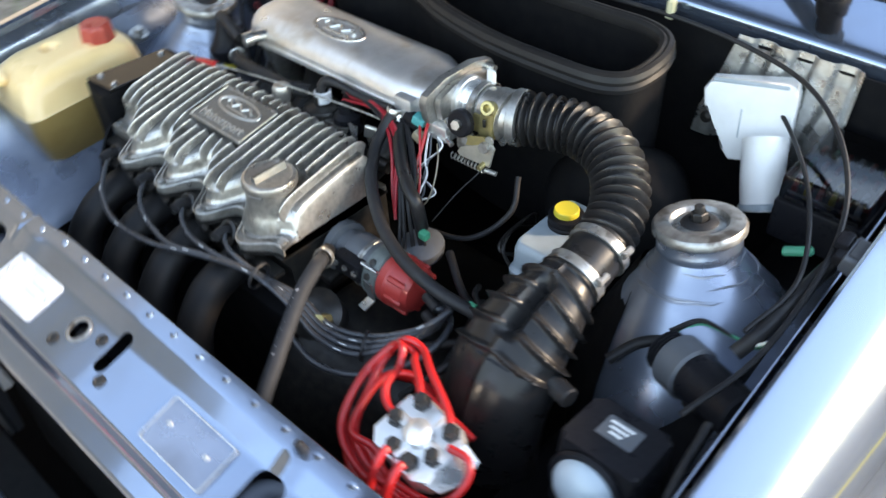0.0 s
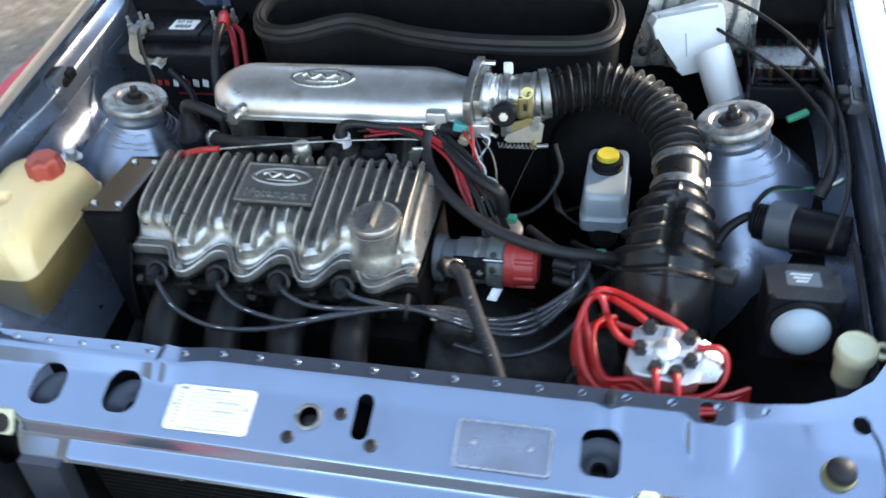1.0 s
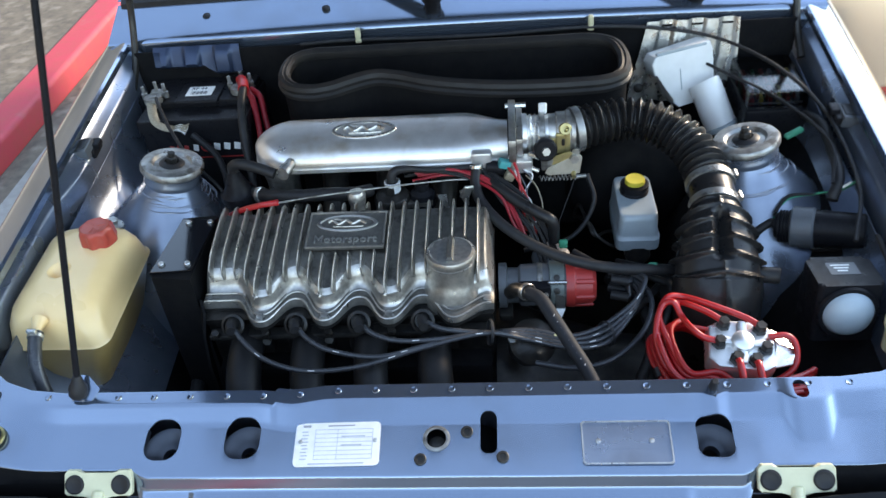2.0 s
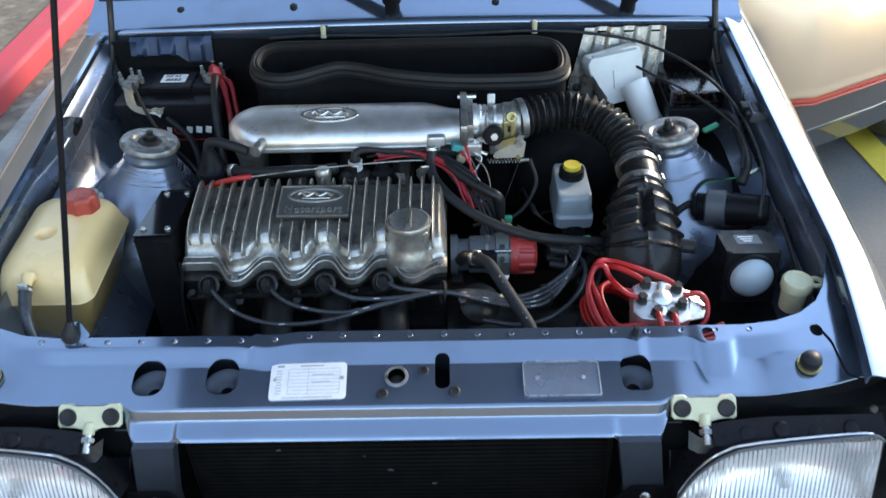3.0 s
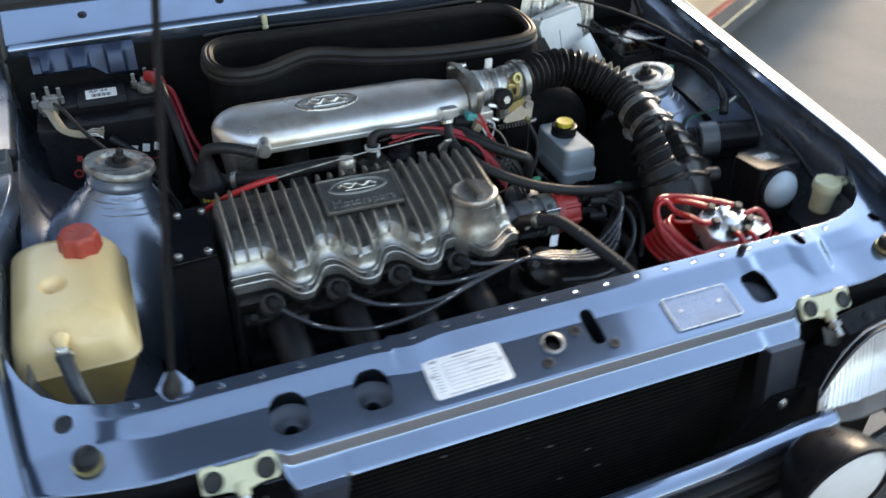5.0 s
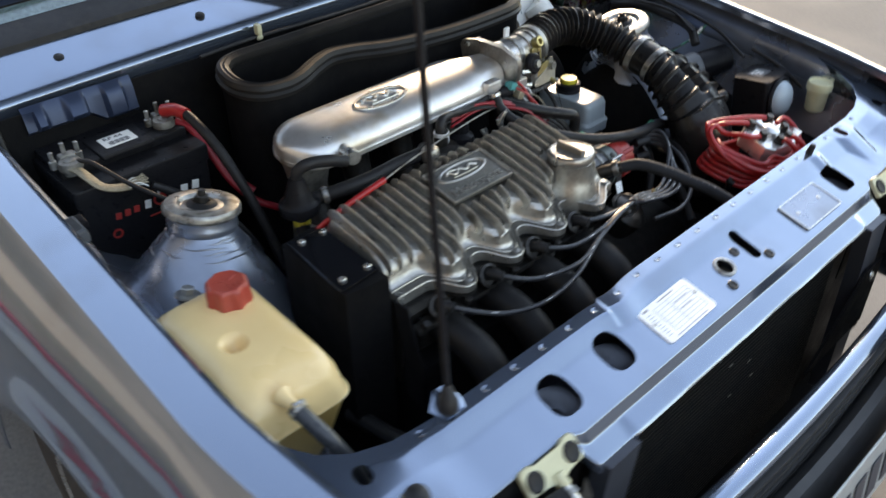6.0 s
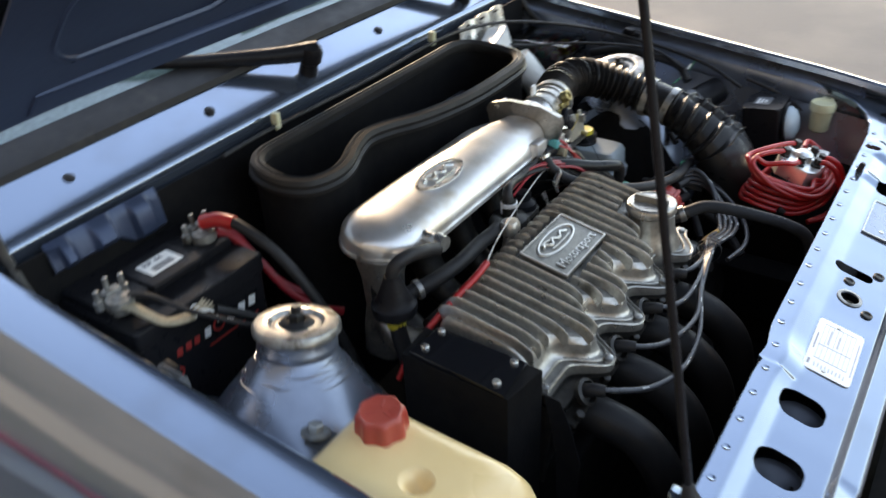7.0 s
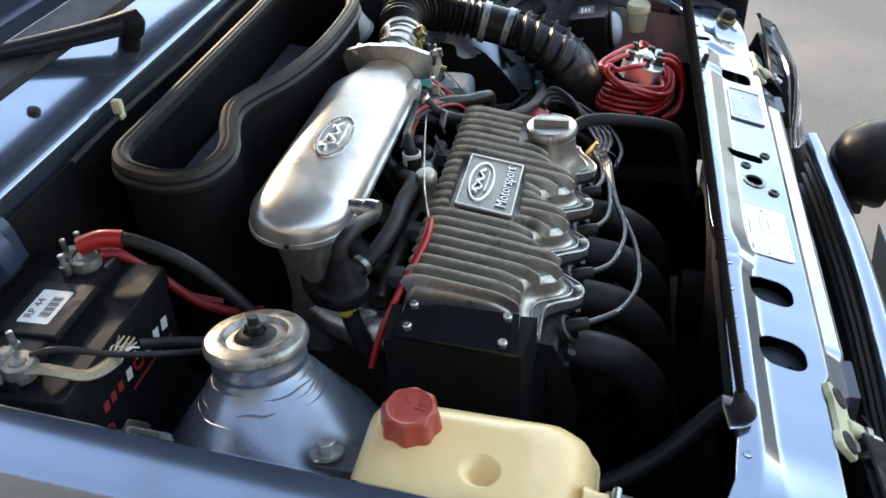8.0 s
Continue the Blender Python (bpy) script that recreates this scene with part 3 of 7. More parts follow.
def slam_row(x):
    a = abs(x)
    yr = float(np.interp(a, [0, 0.50, 0.55, 0.59, 0.62, 0.64, 0.655, 0.668], [0.066, 0.066, 0.072, 0.086, 0.108, 0.138, 0.175, 0.21]))
    if x < -0.21:
        yr -= 0.006
    yr -= 0.006 * bump_at(x, -0.185, 0.03)
    zr = 0.738 + 0.16 * max(0.0, yr - 0.066)
    k = min(1.0, max(0.0, (a - 0.49) / 0.08))
    k = k * k * (3 - 2 * k)
    y1, z1 = yr - 0.022, zr - 0.003
    push = 0.032 * math.exp(-((x - 0.455) / 0.026) ** 6) + 0.018 * max(0.0, 1 - abs(x - 0.345) / 0.016) + 0.007 * bump_at(x, -0.185, 0.03)
    y2 = 0.018 - push
    z2 = slam_plane(y2)
    y1 -= 0.35 * push
    z2 = z2 + k * 0.010
    f = min(1.0, max(0.0, (0.392 - a) / 0.030))
    f = f * f * (3 - 2 * f)
    e = -0.040 + 0.03 * max(0, (a - 0.5) / 0.17) ** 2
    y3, y4, y5, y6 = e + f * (-0.050 - e), (e - 0.001) + f * (-0.057 - e + 0.001), (e + 0.005) + f * (-0.079 - e - 0.005), (e + 0.012) + f * (-0.082 - e - 0.012)
    z3 = slam_plane(y3) + 0.004 * k
    tab = min(1.0, max(0.0, (a - 0.300) / 0.010))
    z4, z5, z6 = z3 - 0.003 + f * (0.684 - z3 + 0.003), z3 - 0.008 + f * (0.674 - 0.006 * tab - z3 + 0.008), z3 - 0.012 + f * (0.670 - 0.017 * tab - z3 + 0.012)
    ripple = 0.00035 * noise.noise((x * 11, 0.3, 0.0)) + 0.0002 * noise.noise((x * 26, 1.7, 0.0))
    corners = [(yr, zr, 0.002), (y1, z1, 0.0042), (y2, z2, 0.0048), (y3, z3, 0.0032), (y4, z4, 0.0030), (y5, z5, 0.0028)]
    ends = [(yr, zr - 0.012)] + [c_[:2] for c_ in corners] + [(y6, z6)]
    row = [(x, yr, zr - 0.012)]
    for q, (cy, cz, r) in enumerate(corners):
        a_ = Vector((cy, cz))
        before, after = Vector(ends[q]), Vector(ends[q + 2])
        ra, rb = min(r, 0.45 * (before - a_).length), min(r, 0.45 * (after - a_).length)
        p_, n_ = a_ + (before - a_).normalized() * ra, a_ + (after - a_).normalized() * rb
        for u in (0.0, 0.33, 0.67, 1.0):
            v = p_ * (1 - u) ** 2 + a_ * 2 * u * (1 - u) + n_ * u * u
            row.append((x, v.x, v.y + ripple))
        if q == 2:
            mid = (Vector((y2, z2)) + Vector((y3, z3))) / 2
            row.append((x, mid.x, mid.y - 0.0006 + 2 * ripple))
    row.append((x, y6, z6))
    return row


slam = part("slam_panel", sheet([slam_row(-0.668 + k * 1.336 / 360) for k in range(361)], 0.0016), PAINT, car, "pressed blue-grey front crossmember with slots")


def slot(x, y, w, d, r):
    return prism([(x + u, y + v) for u, v in rounded(w, d, r, 6)], Matrix.Translation((0, 0, 0.60)), 0.25)


HOLES = [(-0.352, -0.002, 0.046, 0.052, 0.018), (-0.247, -0.001, 0.046, 0.052, 0.018), (0.066, 0.003, 0.021, 0.052, 0.009), (0.339, -0.005, 0.043, 0.050, 0.012),
         (0.001, -0.004, 0.024, 0.026, 0.0115), (0.449, 0.048, 0.017, 0.026, 0.008), (-0.598, 0.053, 0.020, 0.024, 0.0095), (0.604, 0.053, 0.018, 0.020, 0.0085)]
cut(slam, [slot(*h) for h in HOLES])


def on_slam(x, y):
    """A pose on the slam panel's top face, z along its normal."""
    return basis((x, y, slam_plane(y)), (1, 0, 0), (0, -0.253, 0.967))


# box section behind the slots, its shade put into a darker paint
part("slam_lower", sheet([[(x, 0.055, 0.725), (x, 0.052, 0.655), (x, -0.03, 0.635), (x, -0.05, 0.66)] for x in np.linspace(-0.40, 0.40, 9)], 0.0015), POST_AND_SHADE_PAINT, car)
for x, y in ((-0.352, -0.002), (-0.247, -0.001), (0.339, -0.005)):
    part("dished_plate", lathe((x, y, slam_plane(y) - 0.028), (0, -0.25, 1), [(0.034, 0.004), (0.026, 0.002), (0.018, -0.006), (0.0105, -0.009), (0.010, -0.020)], 28, closed=False), POST_AND_SHADE_PAINT, car)
    part("drain_cup", lathe((x, y + 0.004, 0.655), (0, -0.2, 1), [(0.020, 0), (0.020, 0.006), (0.013, 0.009), (0.011, 0.003)], 20, closed=False), DARK_STEEL, car)
m = on_slam(0.001, -0.004)
part("latch_ring", lathe(m.translation, m.to_3x3() @ Vector((0, 0, 1)), [(0.0125, 0.0004), (0.0125, 0.0018), (0.0150, 0.0020), (0.0170, 0.0012), (0.0172, 0.0003)], 24, closed=False), WORN_STEEL, car, "bare steel bonnet latch ring")
part("latch_cup", lathe(m.translation + Vector((0, 0, -0.014)), (0, -0.25, 1), [(0.0, 0), (0.011, 0), (0.011, 0.004), (0.006, 0.006), (0, 0.006)], 16), DARK_STEEL, car)
for x, y in ((-0.018, -0.030), (0.039, 0.004), (0.083, -0.028)):
    m = on_slam(x, y)
    n = m.to_3x3() @ Vector((0, 0, 1))
    part("bolt", lathe(m.translation, n, [(0.0075, 0.0), (0.0078, 0.0015), (0.0068, 0.0024), (0.0045, 0.0024), (0.0040, 0.0010), (0, 0.0010)], 16), DARK_STEEL, car)
for k in range(22):
    x = -0.52 + k * 0.049
    r = slam_row(x)
    for q, dy in ((4, -0.008), (23, 0.010)):
        if q == 23 and abs(x) > 0.33:
            continue
        part("spot_weld", lathe((x, r[q][1] + dy, r[q][2] - 0.0006 if q == 4 else r[q][2] + 0.0035), (0, -0.12 if q == 4 else -0.5, 1), [(0.0050, -0.001), (0.0040, 0.0009), (0.0022, 0.0004), (0, 0.0001)], 12), PAINT, car)


def vin_plate():
    m = on_slam(-0.1235, -0.010) @ Matrix.Translation((0, 0, 0.0005)) @ pose(0, 0, 0, 0, 0, 1)
    t = solo("chassis_plate", prism(rounded(0.108, 0.058, 0.006), m, 0.0012, bevel=0.0004), PLATE_ALU, "silver aluminium chassis data plate riveted on the front panel", "plate")
    def strip(x, y, w, h, mat=INK, name="print_bar"):
        part(name, prism([(x - w / 2, y - h / 2), (x + w / 2, y - h / 2), (x + w / 2, y + h / 2), (x - w / 2, y + h / 2)], m @ Matrix.Translation((0, 0, 0.0012)), 0.0003), mat, t)
    strip(-0.040, 0.0245, 0.010, 0.003, INK_GREY)
    strip(0.004, 0.0245, 0.034, 0.0016, INK_GREY)
    for k in range(8):
        strip(0.008, 0.0195 - 0.0056 * k, 0.072, 0.0005, PRINT_BLUE)
    for x in (-0.0285, 0.0, 0.0445):
        strip(x, 0.0, 0.0006, 0.040, PRINT_BLUE)
    for k in range(9):
        strip(-0.042 + 0.001 * (k % 2), 0.017 - 0.0045 * k, 0.008, 0.0012, PRINT_BLUE)
    for x, y, w in ((0.020, 0.0100, 0.030), (0.018, -0.0015, 0.026), (0.0, -0.0255, 0.07)):
        strip(x, y, w, 0.0016, PRINT_BLUE)
    for x, y in ((-0.047, 0.004), (0.048, 0.004)):
        p = m @ Vector((x, y, 0.0012))
        part("rivet", lathe(p, m.to_3x3() @ Vector((0, 0, 1)), [(0.003, 0), (0.0025, 0.001), (0, 0.0014)], 10), STEEL, t)


vin_plate()


def tuning_plate():
    m = on_slam(0.233, -0.012)
    t = solo("blank_plate", prism(rounded(0.108, 0.056, 0.004), m @ Matrix.Translation((0, 0, 0.0004)), 0.0018, bevel=0.0008), BAY_PAINT, "body-coloured riveted plate on the front panel", "plate")
    part("raised_rim", sheet([[m @ Vector((x, y, 0.0034)) for x, y in rounded(w, d, 0.004)] + [m @ Vector((rounded(w, d, 0.004)[0][0], rounded(w, d, 0.004)[0][1], 0.0034))] for w, d in ((0.1075, 0.0555), (0.1040, 0.0520))], 0.0016), STEEL, t, "bright rim round the plate")
    for x in (-0.034, 0.030):
        part("rivet", lathe(m @ Vector((x, 0.002, 0.002)), m.to_3x3() @ Vector((0, 0, 1)), [(0.0035, 0), (0.003, 0.001), (0, 0.0015)], 12), STEEL, t)
    for y in (0.014, -0.008):
        for k in range(5):
            x = -0.036 + 0.017 * k
            part("print_bar", prism([(x - 0.006, y - 0.0007), (x + 0.006, y - 0.0007), (x + 0.006, y + 0.0007), (x - 0.006, y + 0.0007)], m @ Matrix.Translation((0, 0, 0.0021)), 0.0003), BAY_PAINT, t)


tuning_plate()

# bonnet stops
for x in (-0.577, 0.577):
    t = thing("bonnet_stop", (x, -0.002, 0.708), "black rubber bonnet stop on a brass screw", "bonnet stop", "bonnet stops")
    part("screw", lathe((x, -0.002, 0.717), (0, -0.2, 1), [(0.006, 0), (0.006, 0.006), (0.0165, 0.006), (0.0172, 0.008), (0.0165, 0.010), (0.006, 0.011)], 20), BRASS, t, "brass lock ring")
    part("cushion", lathe((x, -0.002, 0.717), (0, -0.2, 1), [(0.011, 0.010), (0.0140, 0.012), (0.0148, 0.018), (0.013, 0.024), (0.008, 0.027), (0, 0.0275)], 24), RUBBER, t)

# small caps beside the slam panel
part("rubber_stud", cyl((0.345, 0.052, 0.736), (0.345, 0.048, 0.752), 0.006, 10, 0.0045, chamfer=0.001), RUBBER, car)
for s in (-1, 1):
    t = thing("edge_clip", (s * 0.655, 0.572, 0.80), "grey plastic clip box on the wing rail", "clip", "edge clips")
    part("block", box((s * 0.655, 0.572, 0.806), (0.030, 0.042, 0.022), 0.004, 2, pose(0, 0, 0, 6, s * 8, 0)), GREY_PLASTIC, t)
    part("groove", box((s * 0.655, 0.572, 0.8175), (0.020, 0.030, 0.003), 0.001, 1, pose(0, 0, 0, 6, s * 8, 0)), FADED_BLACK, t)

# scuttle, windscreen, firewall
SCUT = ((0.880, 0.845), (0.862, 0.848), (0.858, 0.853), (0.8565, 0.860), (0.8568, 0.871), (0.8580, 0.8755), (0.8615, 0.8790), (0.8640, 0.8808), (0.870, 0.8836), (0.884, 0.8900), (0.900, 0.8970), (0.92, 0.9057), (0.94, 0.9144), (0.955, 0.921))
scuttle = part("scuttle_panel", sheet([[(x, y + 0.02 * x * x, z - 0.03 * x * x + (0.006 if 3 < i else 0)) for i, (y, z) in enumerate(SCUT)] for x in np.linspace(-0.70, 0.70, 57)], 0.0015), PAINT, car, "blue scuttle panel below the windscreen")
for x, y in ((-0.253, 0.905), (0.18, 0.905), (-0.50, 0.915)):
    part("jet_plug", lathe((x, y, 0.9055 - 0.03 * x * x), (0, -0.4, 1), [(0.0085, -0.002), (0.008, 0.003), (0.004, 0.005), (0, 0.0052)], 16), RUBBER, scuttle)
part("lip_seal", tube([(x, 0.854 + 0.02 * x * x, 0.851 - 0.03 * x * x) for x in np.linspace(-0.64, 0.64, 9)], 0.006, 8), RUBBER, scuttle, "black rubber seal on the scuttle lip")
part("windscreen_seal", loft([[(x, 0.962 + 0.03 * x * x + dy, 0.930 - 0.03 * x * x + dz) for dy, dz in ((-0.022, -0.008), (-0.020, 0.002), (-0.008, 0.010), (0.010, 0.018), (0.022, 0.024), (0.026, 0.016), (0.012, 0.0))] for x in np.linspace(-0.69, 0.69, 19)]), RUBBER, car, "black windscreen rubber")
wscreen = part("windscreen", sheet([[(x, 0.972 + 0.03 * x * x + u * 0.50, 0.938 - 0.03 * x * x + u * 0.37) for u in (0, 0.25, 0.5, 0.75, 1)] for x in np.linspace(-0.66, 0.66, 15)], 0.005), SCREEN, car, "clear raked windscreen")
wscreen.visible_shadow = False
part("dashboard", sheet([[(x, 1.10, 0.90), (x, 1.16, 0.945), (x, 1.35, 0.955), (x, 1.50, 0.93), (x, 1.52, 0.6)] for x in np.linspace(-0.66, 0.66, 7)], 0.01), DASH, car)
# the firewall's black includes the shade it stands in
part("firewall", sheet([[(x, 0.845, 0.86), (x, 0.842, 0.80), (x, 0.84, 0.5), (x, 0.80, 0.25)] for x in np.linspace(-0.64, 0.64, 9)], 0.003), BLACK_AND_SHADE, car)


def wiper(x):
    """Pivot on the scuttle, arm bent back on to the glass, blade along the foot of the windscreen."""
    p = Vector((x, 0.888, 0.905 - 0.03 * x * x))
    w = part("wiper", lathe(p, (0, -0.3, 1), [(0.017, -0.014), (0.015, 0.012), (0.020, 0.016), (0.021, 0.034), (0.017, 0.042), (0.008, 0.045), (0, 0.046)], 20), BLACK_PLASTIC, car, "black wiper arm lying on the windscreen")
    q = p + Vector((0, -0.008, 0.030))
    line_ = [q + Vector((0.012, -0.006, 0.0)), q + Vector((-0.05, 0.032, 0.004)), q + Vector((-0.16, 0.095, 0.020)), q + Vector((-0.30, 0.140, 0.050))]
    part("arm", tube(line_, lambda u, l: 0.0165 - 0.010 * u, 10), BLACK_PLASTIC, w)
    e = [q + Vector((dx, 0.128 + 0.03 * ((x + dx) ** 2 - x * x) + dy, 0.048 - 0.03 * ((x + dx) ** 2 - x * x))) for dx, dy in ((-0.52, 0.0), (-0.40, 0.003), (-0.28, 0.004), (-0.12, 0.004), (0.0, 0.0))]
    part("blade", tube([v + Vector((0, 0.0, -0.010)) for v in e], 0.0045, 8), RUBBER, w)
    part("blade_bridge", tube([v + Vector((0, -0.003, 0.002)) for v in e[1:4]], lambda u, l: 0.003 + 0.004 * math.sin(math.pi * u), 8), BLACK_PLASTIC, w)


wiper(-0.04)
wiper(0.46)

# plenum opening in front of the firewall, with its rubber seal
def seal_line():
    pts = []
    for x in np.linspace(-0.26, 0.25, 9):
        pts.append((x, 0.812, 0.858))
    pts += [(0.290, 0.798, 0.855), (0.306, 0.764, 0.850), (0.306, 0.720, 0.846), (0.294, 0.690, 0.844), (0.262, 0.674, 0.843)]
    for x, y, z in ((0.20, 0.670, 0.843), (0.13, 0.671, 0.843), (0.07, 0.675, 0.844), (0.01, 0.684, 0.846), (-0.04, 0.696, 0.848), (-0.09, 0.714, 0.851), (-0.135, 0.723, 0.852), (-0.175, 0.714, 0.849), (-0.215, 0.698, 0.845), (-0.25, 0.694, 0.843)):
        pts.append((x, y, z))
    pts += [(-0.288, 0.706, 0.844), (-0.308, 0.740, 0.848), (-0.304, 0.784, 0.854), (-0.284, 0.805, 0.857)]
    return pts


loop = seal_line()
line = [q + Vector((0, -0.025, 0.011)) for q in spline(loop + [loop[0]], 6)[:-1]]


def seal_skin(offsets):
    """Rings round the loop: rows of (outward, up)."""
    rows = []
    c = Vector((0, 0.735, 0.86))
    n = len(line)
    for o, u in offsets:
        row = []
        for i, p in enumerate(line):
            d = (line[(i + 1) % n] - line[i - 1]).normalized()
            out = d.cross(Vector((0, 0, 1))).normalized()
            if out.dot(p - c) < 0 and abs(p.x) > 0.27:
                out = -out
            elif abs(p.x) <= 0.27:
                out = Vector((0, 1 if p.y > 0.745 else -1, 0)) * abs(out.y) + Vector((out.x * (1 if (out.y > 0) == (p.y > 0.745) else -1), 0, 0))
            row.append(p + out * o + Vector((0, 0, u)))
        rows.append(row)
    return sheet(rows, 0, None, True)


plenum = thing("air_plenum", (0, 0.76, 0.55), "black heater air plenum box with a wavy rubber rim", "plenum box")
part("duct", seal_skin([(-0.004, -0.012), (-0.004, -0.30), (0.004, -0.30), (0.006, -0.03), (0.006, -0.012)]), BLACK_AND_SHADE, plenum)
part("rim_seal", seal_skin([(-0.006, -0.014), (-0.011, -0.006), (-0.010, 0.002), (-0.004, 0.006), (0.000, 0.004), (0.003, 0.006), (0.009, 0.004), (0.012, -0.003), (0.010, -0.009), (0.014, -0.013), (0.012, -0.020), (0.004, -0.020), (-0.006, -0.014)]), SEAL, plenum, "weathered black rubber rim with a groove")
part("duct_floor", box((0, 0.725, 0.62), (0.58, 0.12, 0.01)), BLACK_AND_SHADE, plenum)
rows = []
for x in np.linspace(-0.22, 0.26, 24):
    y = float(np.interp(x, [-0.25, -0.215, -0.175, -0.135, -0.09, -0.04, 0.01, 0.07, 0.13, 0.20, 0.262], [0.694, 0.698, 0.714, 0.723, 0.714, 0.696, 0.684, 0.675, 0.671, 0.670, 0.674])) - 0.025
    rows.append([(x, y + 0.006, 0.764), (x, y + 0.030, 0.767), (x, 0.740, 0.774), (x, 0.772, 0.779), (x, 0.775, 0.778), (x, 0.776, 0.70)])
part("duct_ledge", sheet(rows, 0.002), BAY_PAINT, plenum, "blue painted ledge inside the plenum")

# cable held by clips along the scuttle lip
t = thing("scuttle_cable", (0.1, 0.84, 0.85), "thin black cable clipped along the scuttle lip", "cable")
part("cable", tube([(-0.30, 0.838, 0.862), (-0.19, 0.836, 0.866), (0.05, 0.834, 0.862), (0.26, 0.832, 0.868), (0.40, 0.826, 0.858), (0.50, 0.79, 0.846), (0.58, 0.70, 0.828), (0.625, 0.58, 0.806), (0.630, 0.42, 0.775), (0.60, 0.32, 0.745)], 0.0034, 8), RUBBER, t)
part("cable", tube([(0.42, 0.82, 0.82), (0.50, 0.75, 0.80), (0.57, 0.64, 0.80), (0.615, 0.52, 0.79), (0.60, 0.44, 0.765)], 0.0030, 8), RUBBER, t)
for x in (-0.184, 0.259):
    p = Vector((x, 0.836, 0.879))
    c = part("clip", box(p, (0.010, 0.014, 0.020), 0.003, 2), CREAM_PALE, t, "cream plastic cable clip")
    part("clip_tail", box(p + Vector((0, -0.003, -0.014)), (0.012, 0.006, 0.008), 0.002, 1), CREAM_PALE, c)

# bonnet held open above the bay
BON = Matrix.Translation((0, 0.900, 1.005)) @ pose(0, 0, 0, -45, 0, 0)


def bonnet_skin(drop, v0, v1, w):
    rows = []
    for k in range(25):
        x = -w + 2 * w * k / 24
        rows.append([BON @ Vector((x, -v, 0.02 - 0.03 * x * x - 0.07 * (v / 1.02) ** 3 - drop)) for v in np.linspace(v0, v1, 22)])
    return rows


def bonnet():
    b = part("bonnet", sheet(bonnet_skin(0, 0.0, 1.02, 0.645), 0.002), PAINT, car, "raised blue bonnet with a braced dark underside")
    inner = part("inner_skin", sheet(bonnet_skin(0.018, 0.012, 0.99, 0.625), 0.003), UNDERSIDE_SHADE, b, "dark blue painted inner bonnet skin")
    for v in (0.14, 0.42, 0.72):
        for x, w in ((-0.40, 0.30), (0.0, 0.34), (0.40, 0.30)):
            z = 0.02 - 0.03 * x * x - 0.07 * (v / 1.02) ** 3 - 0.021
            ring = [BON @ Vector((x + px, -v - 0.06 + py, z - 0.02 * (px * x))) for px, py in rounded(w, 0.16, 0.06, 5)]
            part("pressing_rim", tube(ring + [ring[0]], 0.006, 8, 2), UNDERSIDE_SHADE, inner)
    part("rear_brace", box((0, 0, 0), (1.10, 0.05, 0.016), 0.006, 2, BON @ Matrix.Translation((0, -0.045, -0.006))), UNDERSIDE_SHADE, b)
    for s in (-1, 1):
        part("hinge_arm", tube([(s * 0.645, 0.80, 0.80), (s * 0.642, 0.84, 0.84), (s * 0.638, 0.872, 0.905), (s * 0.63, 0.880, 0.965), (s * 0.615, 0.86, 1.015)], 0.007, 8), DARK_STEEL, b, "bent steel bonnet hinge arm")


bonnet()
rod = thing("bonnet_stay", (-0.4735, 0.058, 0.735), "thin black steel rod propping up the bonnet", "prop rod")
d = Vector((0.15562, 0.24658, 0.95655))
b0 = Vector((-0.4735, 0.058, 0.76))
part("rod", cyl(b0 - 0.01 * d, b0 + 0.83 * d, 0.0042, 12), BLACK_PLASTIC, rod)
part("foot", lathe(b0 - 0.022 * d, d, [(0.010, 0), (0.0125, 0.004), (0.012, 0.014), (0.008, 0.022), (0.006, 0.030), (0.004, 0.032)], 16), RUBBER, rod, "rubber foot grommet")
part("foot_bracket", sheet([[(-0.494, 0.066, 0.740), (-0.490, 0.056, 0.7385), (-0.484, 0.046, 0.737)], [(-0.480, 0.074, 0.757), (-0.478, 0.062, 0.744), (-0.475, 0.046, 0.739)], [(-0.466, 0.074, 0.756), (-0.463, 0.062, 0.744), (-0.464, 0.046, 0.739)], [(-0.452, 0.064, 0.740), (-0.453, 0.056, 0.7385), (-0.458, 0.046, 0.737)]], 0.002), PAINT, rod, "folded metal bracket")

# front: radiator, posts, lamps, grille strip
radiator = thing("radiator", (0, -0.04, 0.25), "black radiator core behind the open grille", "radiator")
part("core", box((0, -0.030, 0.46), (0.62, 0.035, 0.40), 0.004, 1), RADIATOR, radiator)
for k in range(40):
    part("cooling_fin", box((0, -0.050, 0.275 + k * 0.0092), (0.60, 0.006, 0.0022)), RADIATOR, radiator)
part("top_tank", box((0, -0.02, 0.655), (0.64, 0.05, 0.03), 0.008, 2), RADIATOR, radiator)
rnd = random.Random(12)
for k in range(6):
    p = (rnd.uniform(-0.26, 0.26), -0.0535, rnd.uniform(0.45, 0.63))
    a_ = rnd.uniform(0.003, 0.008)
    part("fin_scrape", prism([(a_ * rnd.uniform(0.5, 1.1) * math.cos(q * 0.7), 0.5 * a_ * rnd.uniform(0.4, 1.1) * math.sin(q * 0.7)) for q in range(9)], basis(p, (1, 0, 0), (0, -1, 0)), 0.0006), WORN_STEEL, radiator)
part("valance", sheet([[(x, -0.10, 0.34), (x, -0.16, 0.36), (x, -0.20, 0.30), (x, -0.20, 0.20)] for x in (-0.75, -0.4, 0, 0.4, 0.75)], 0.004), FADED_BLACK, car)
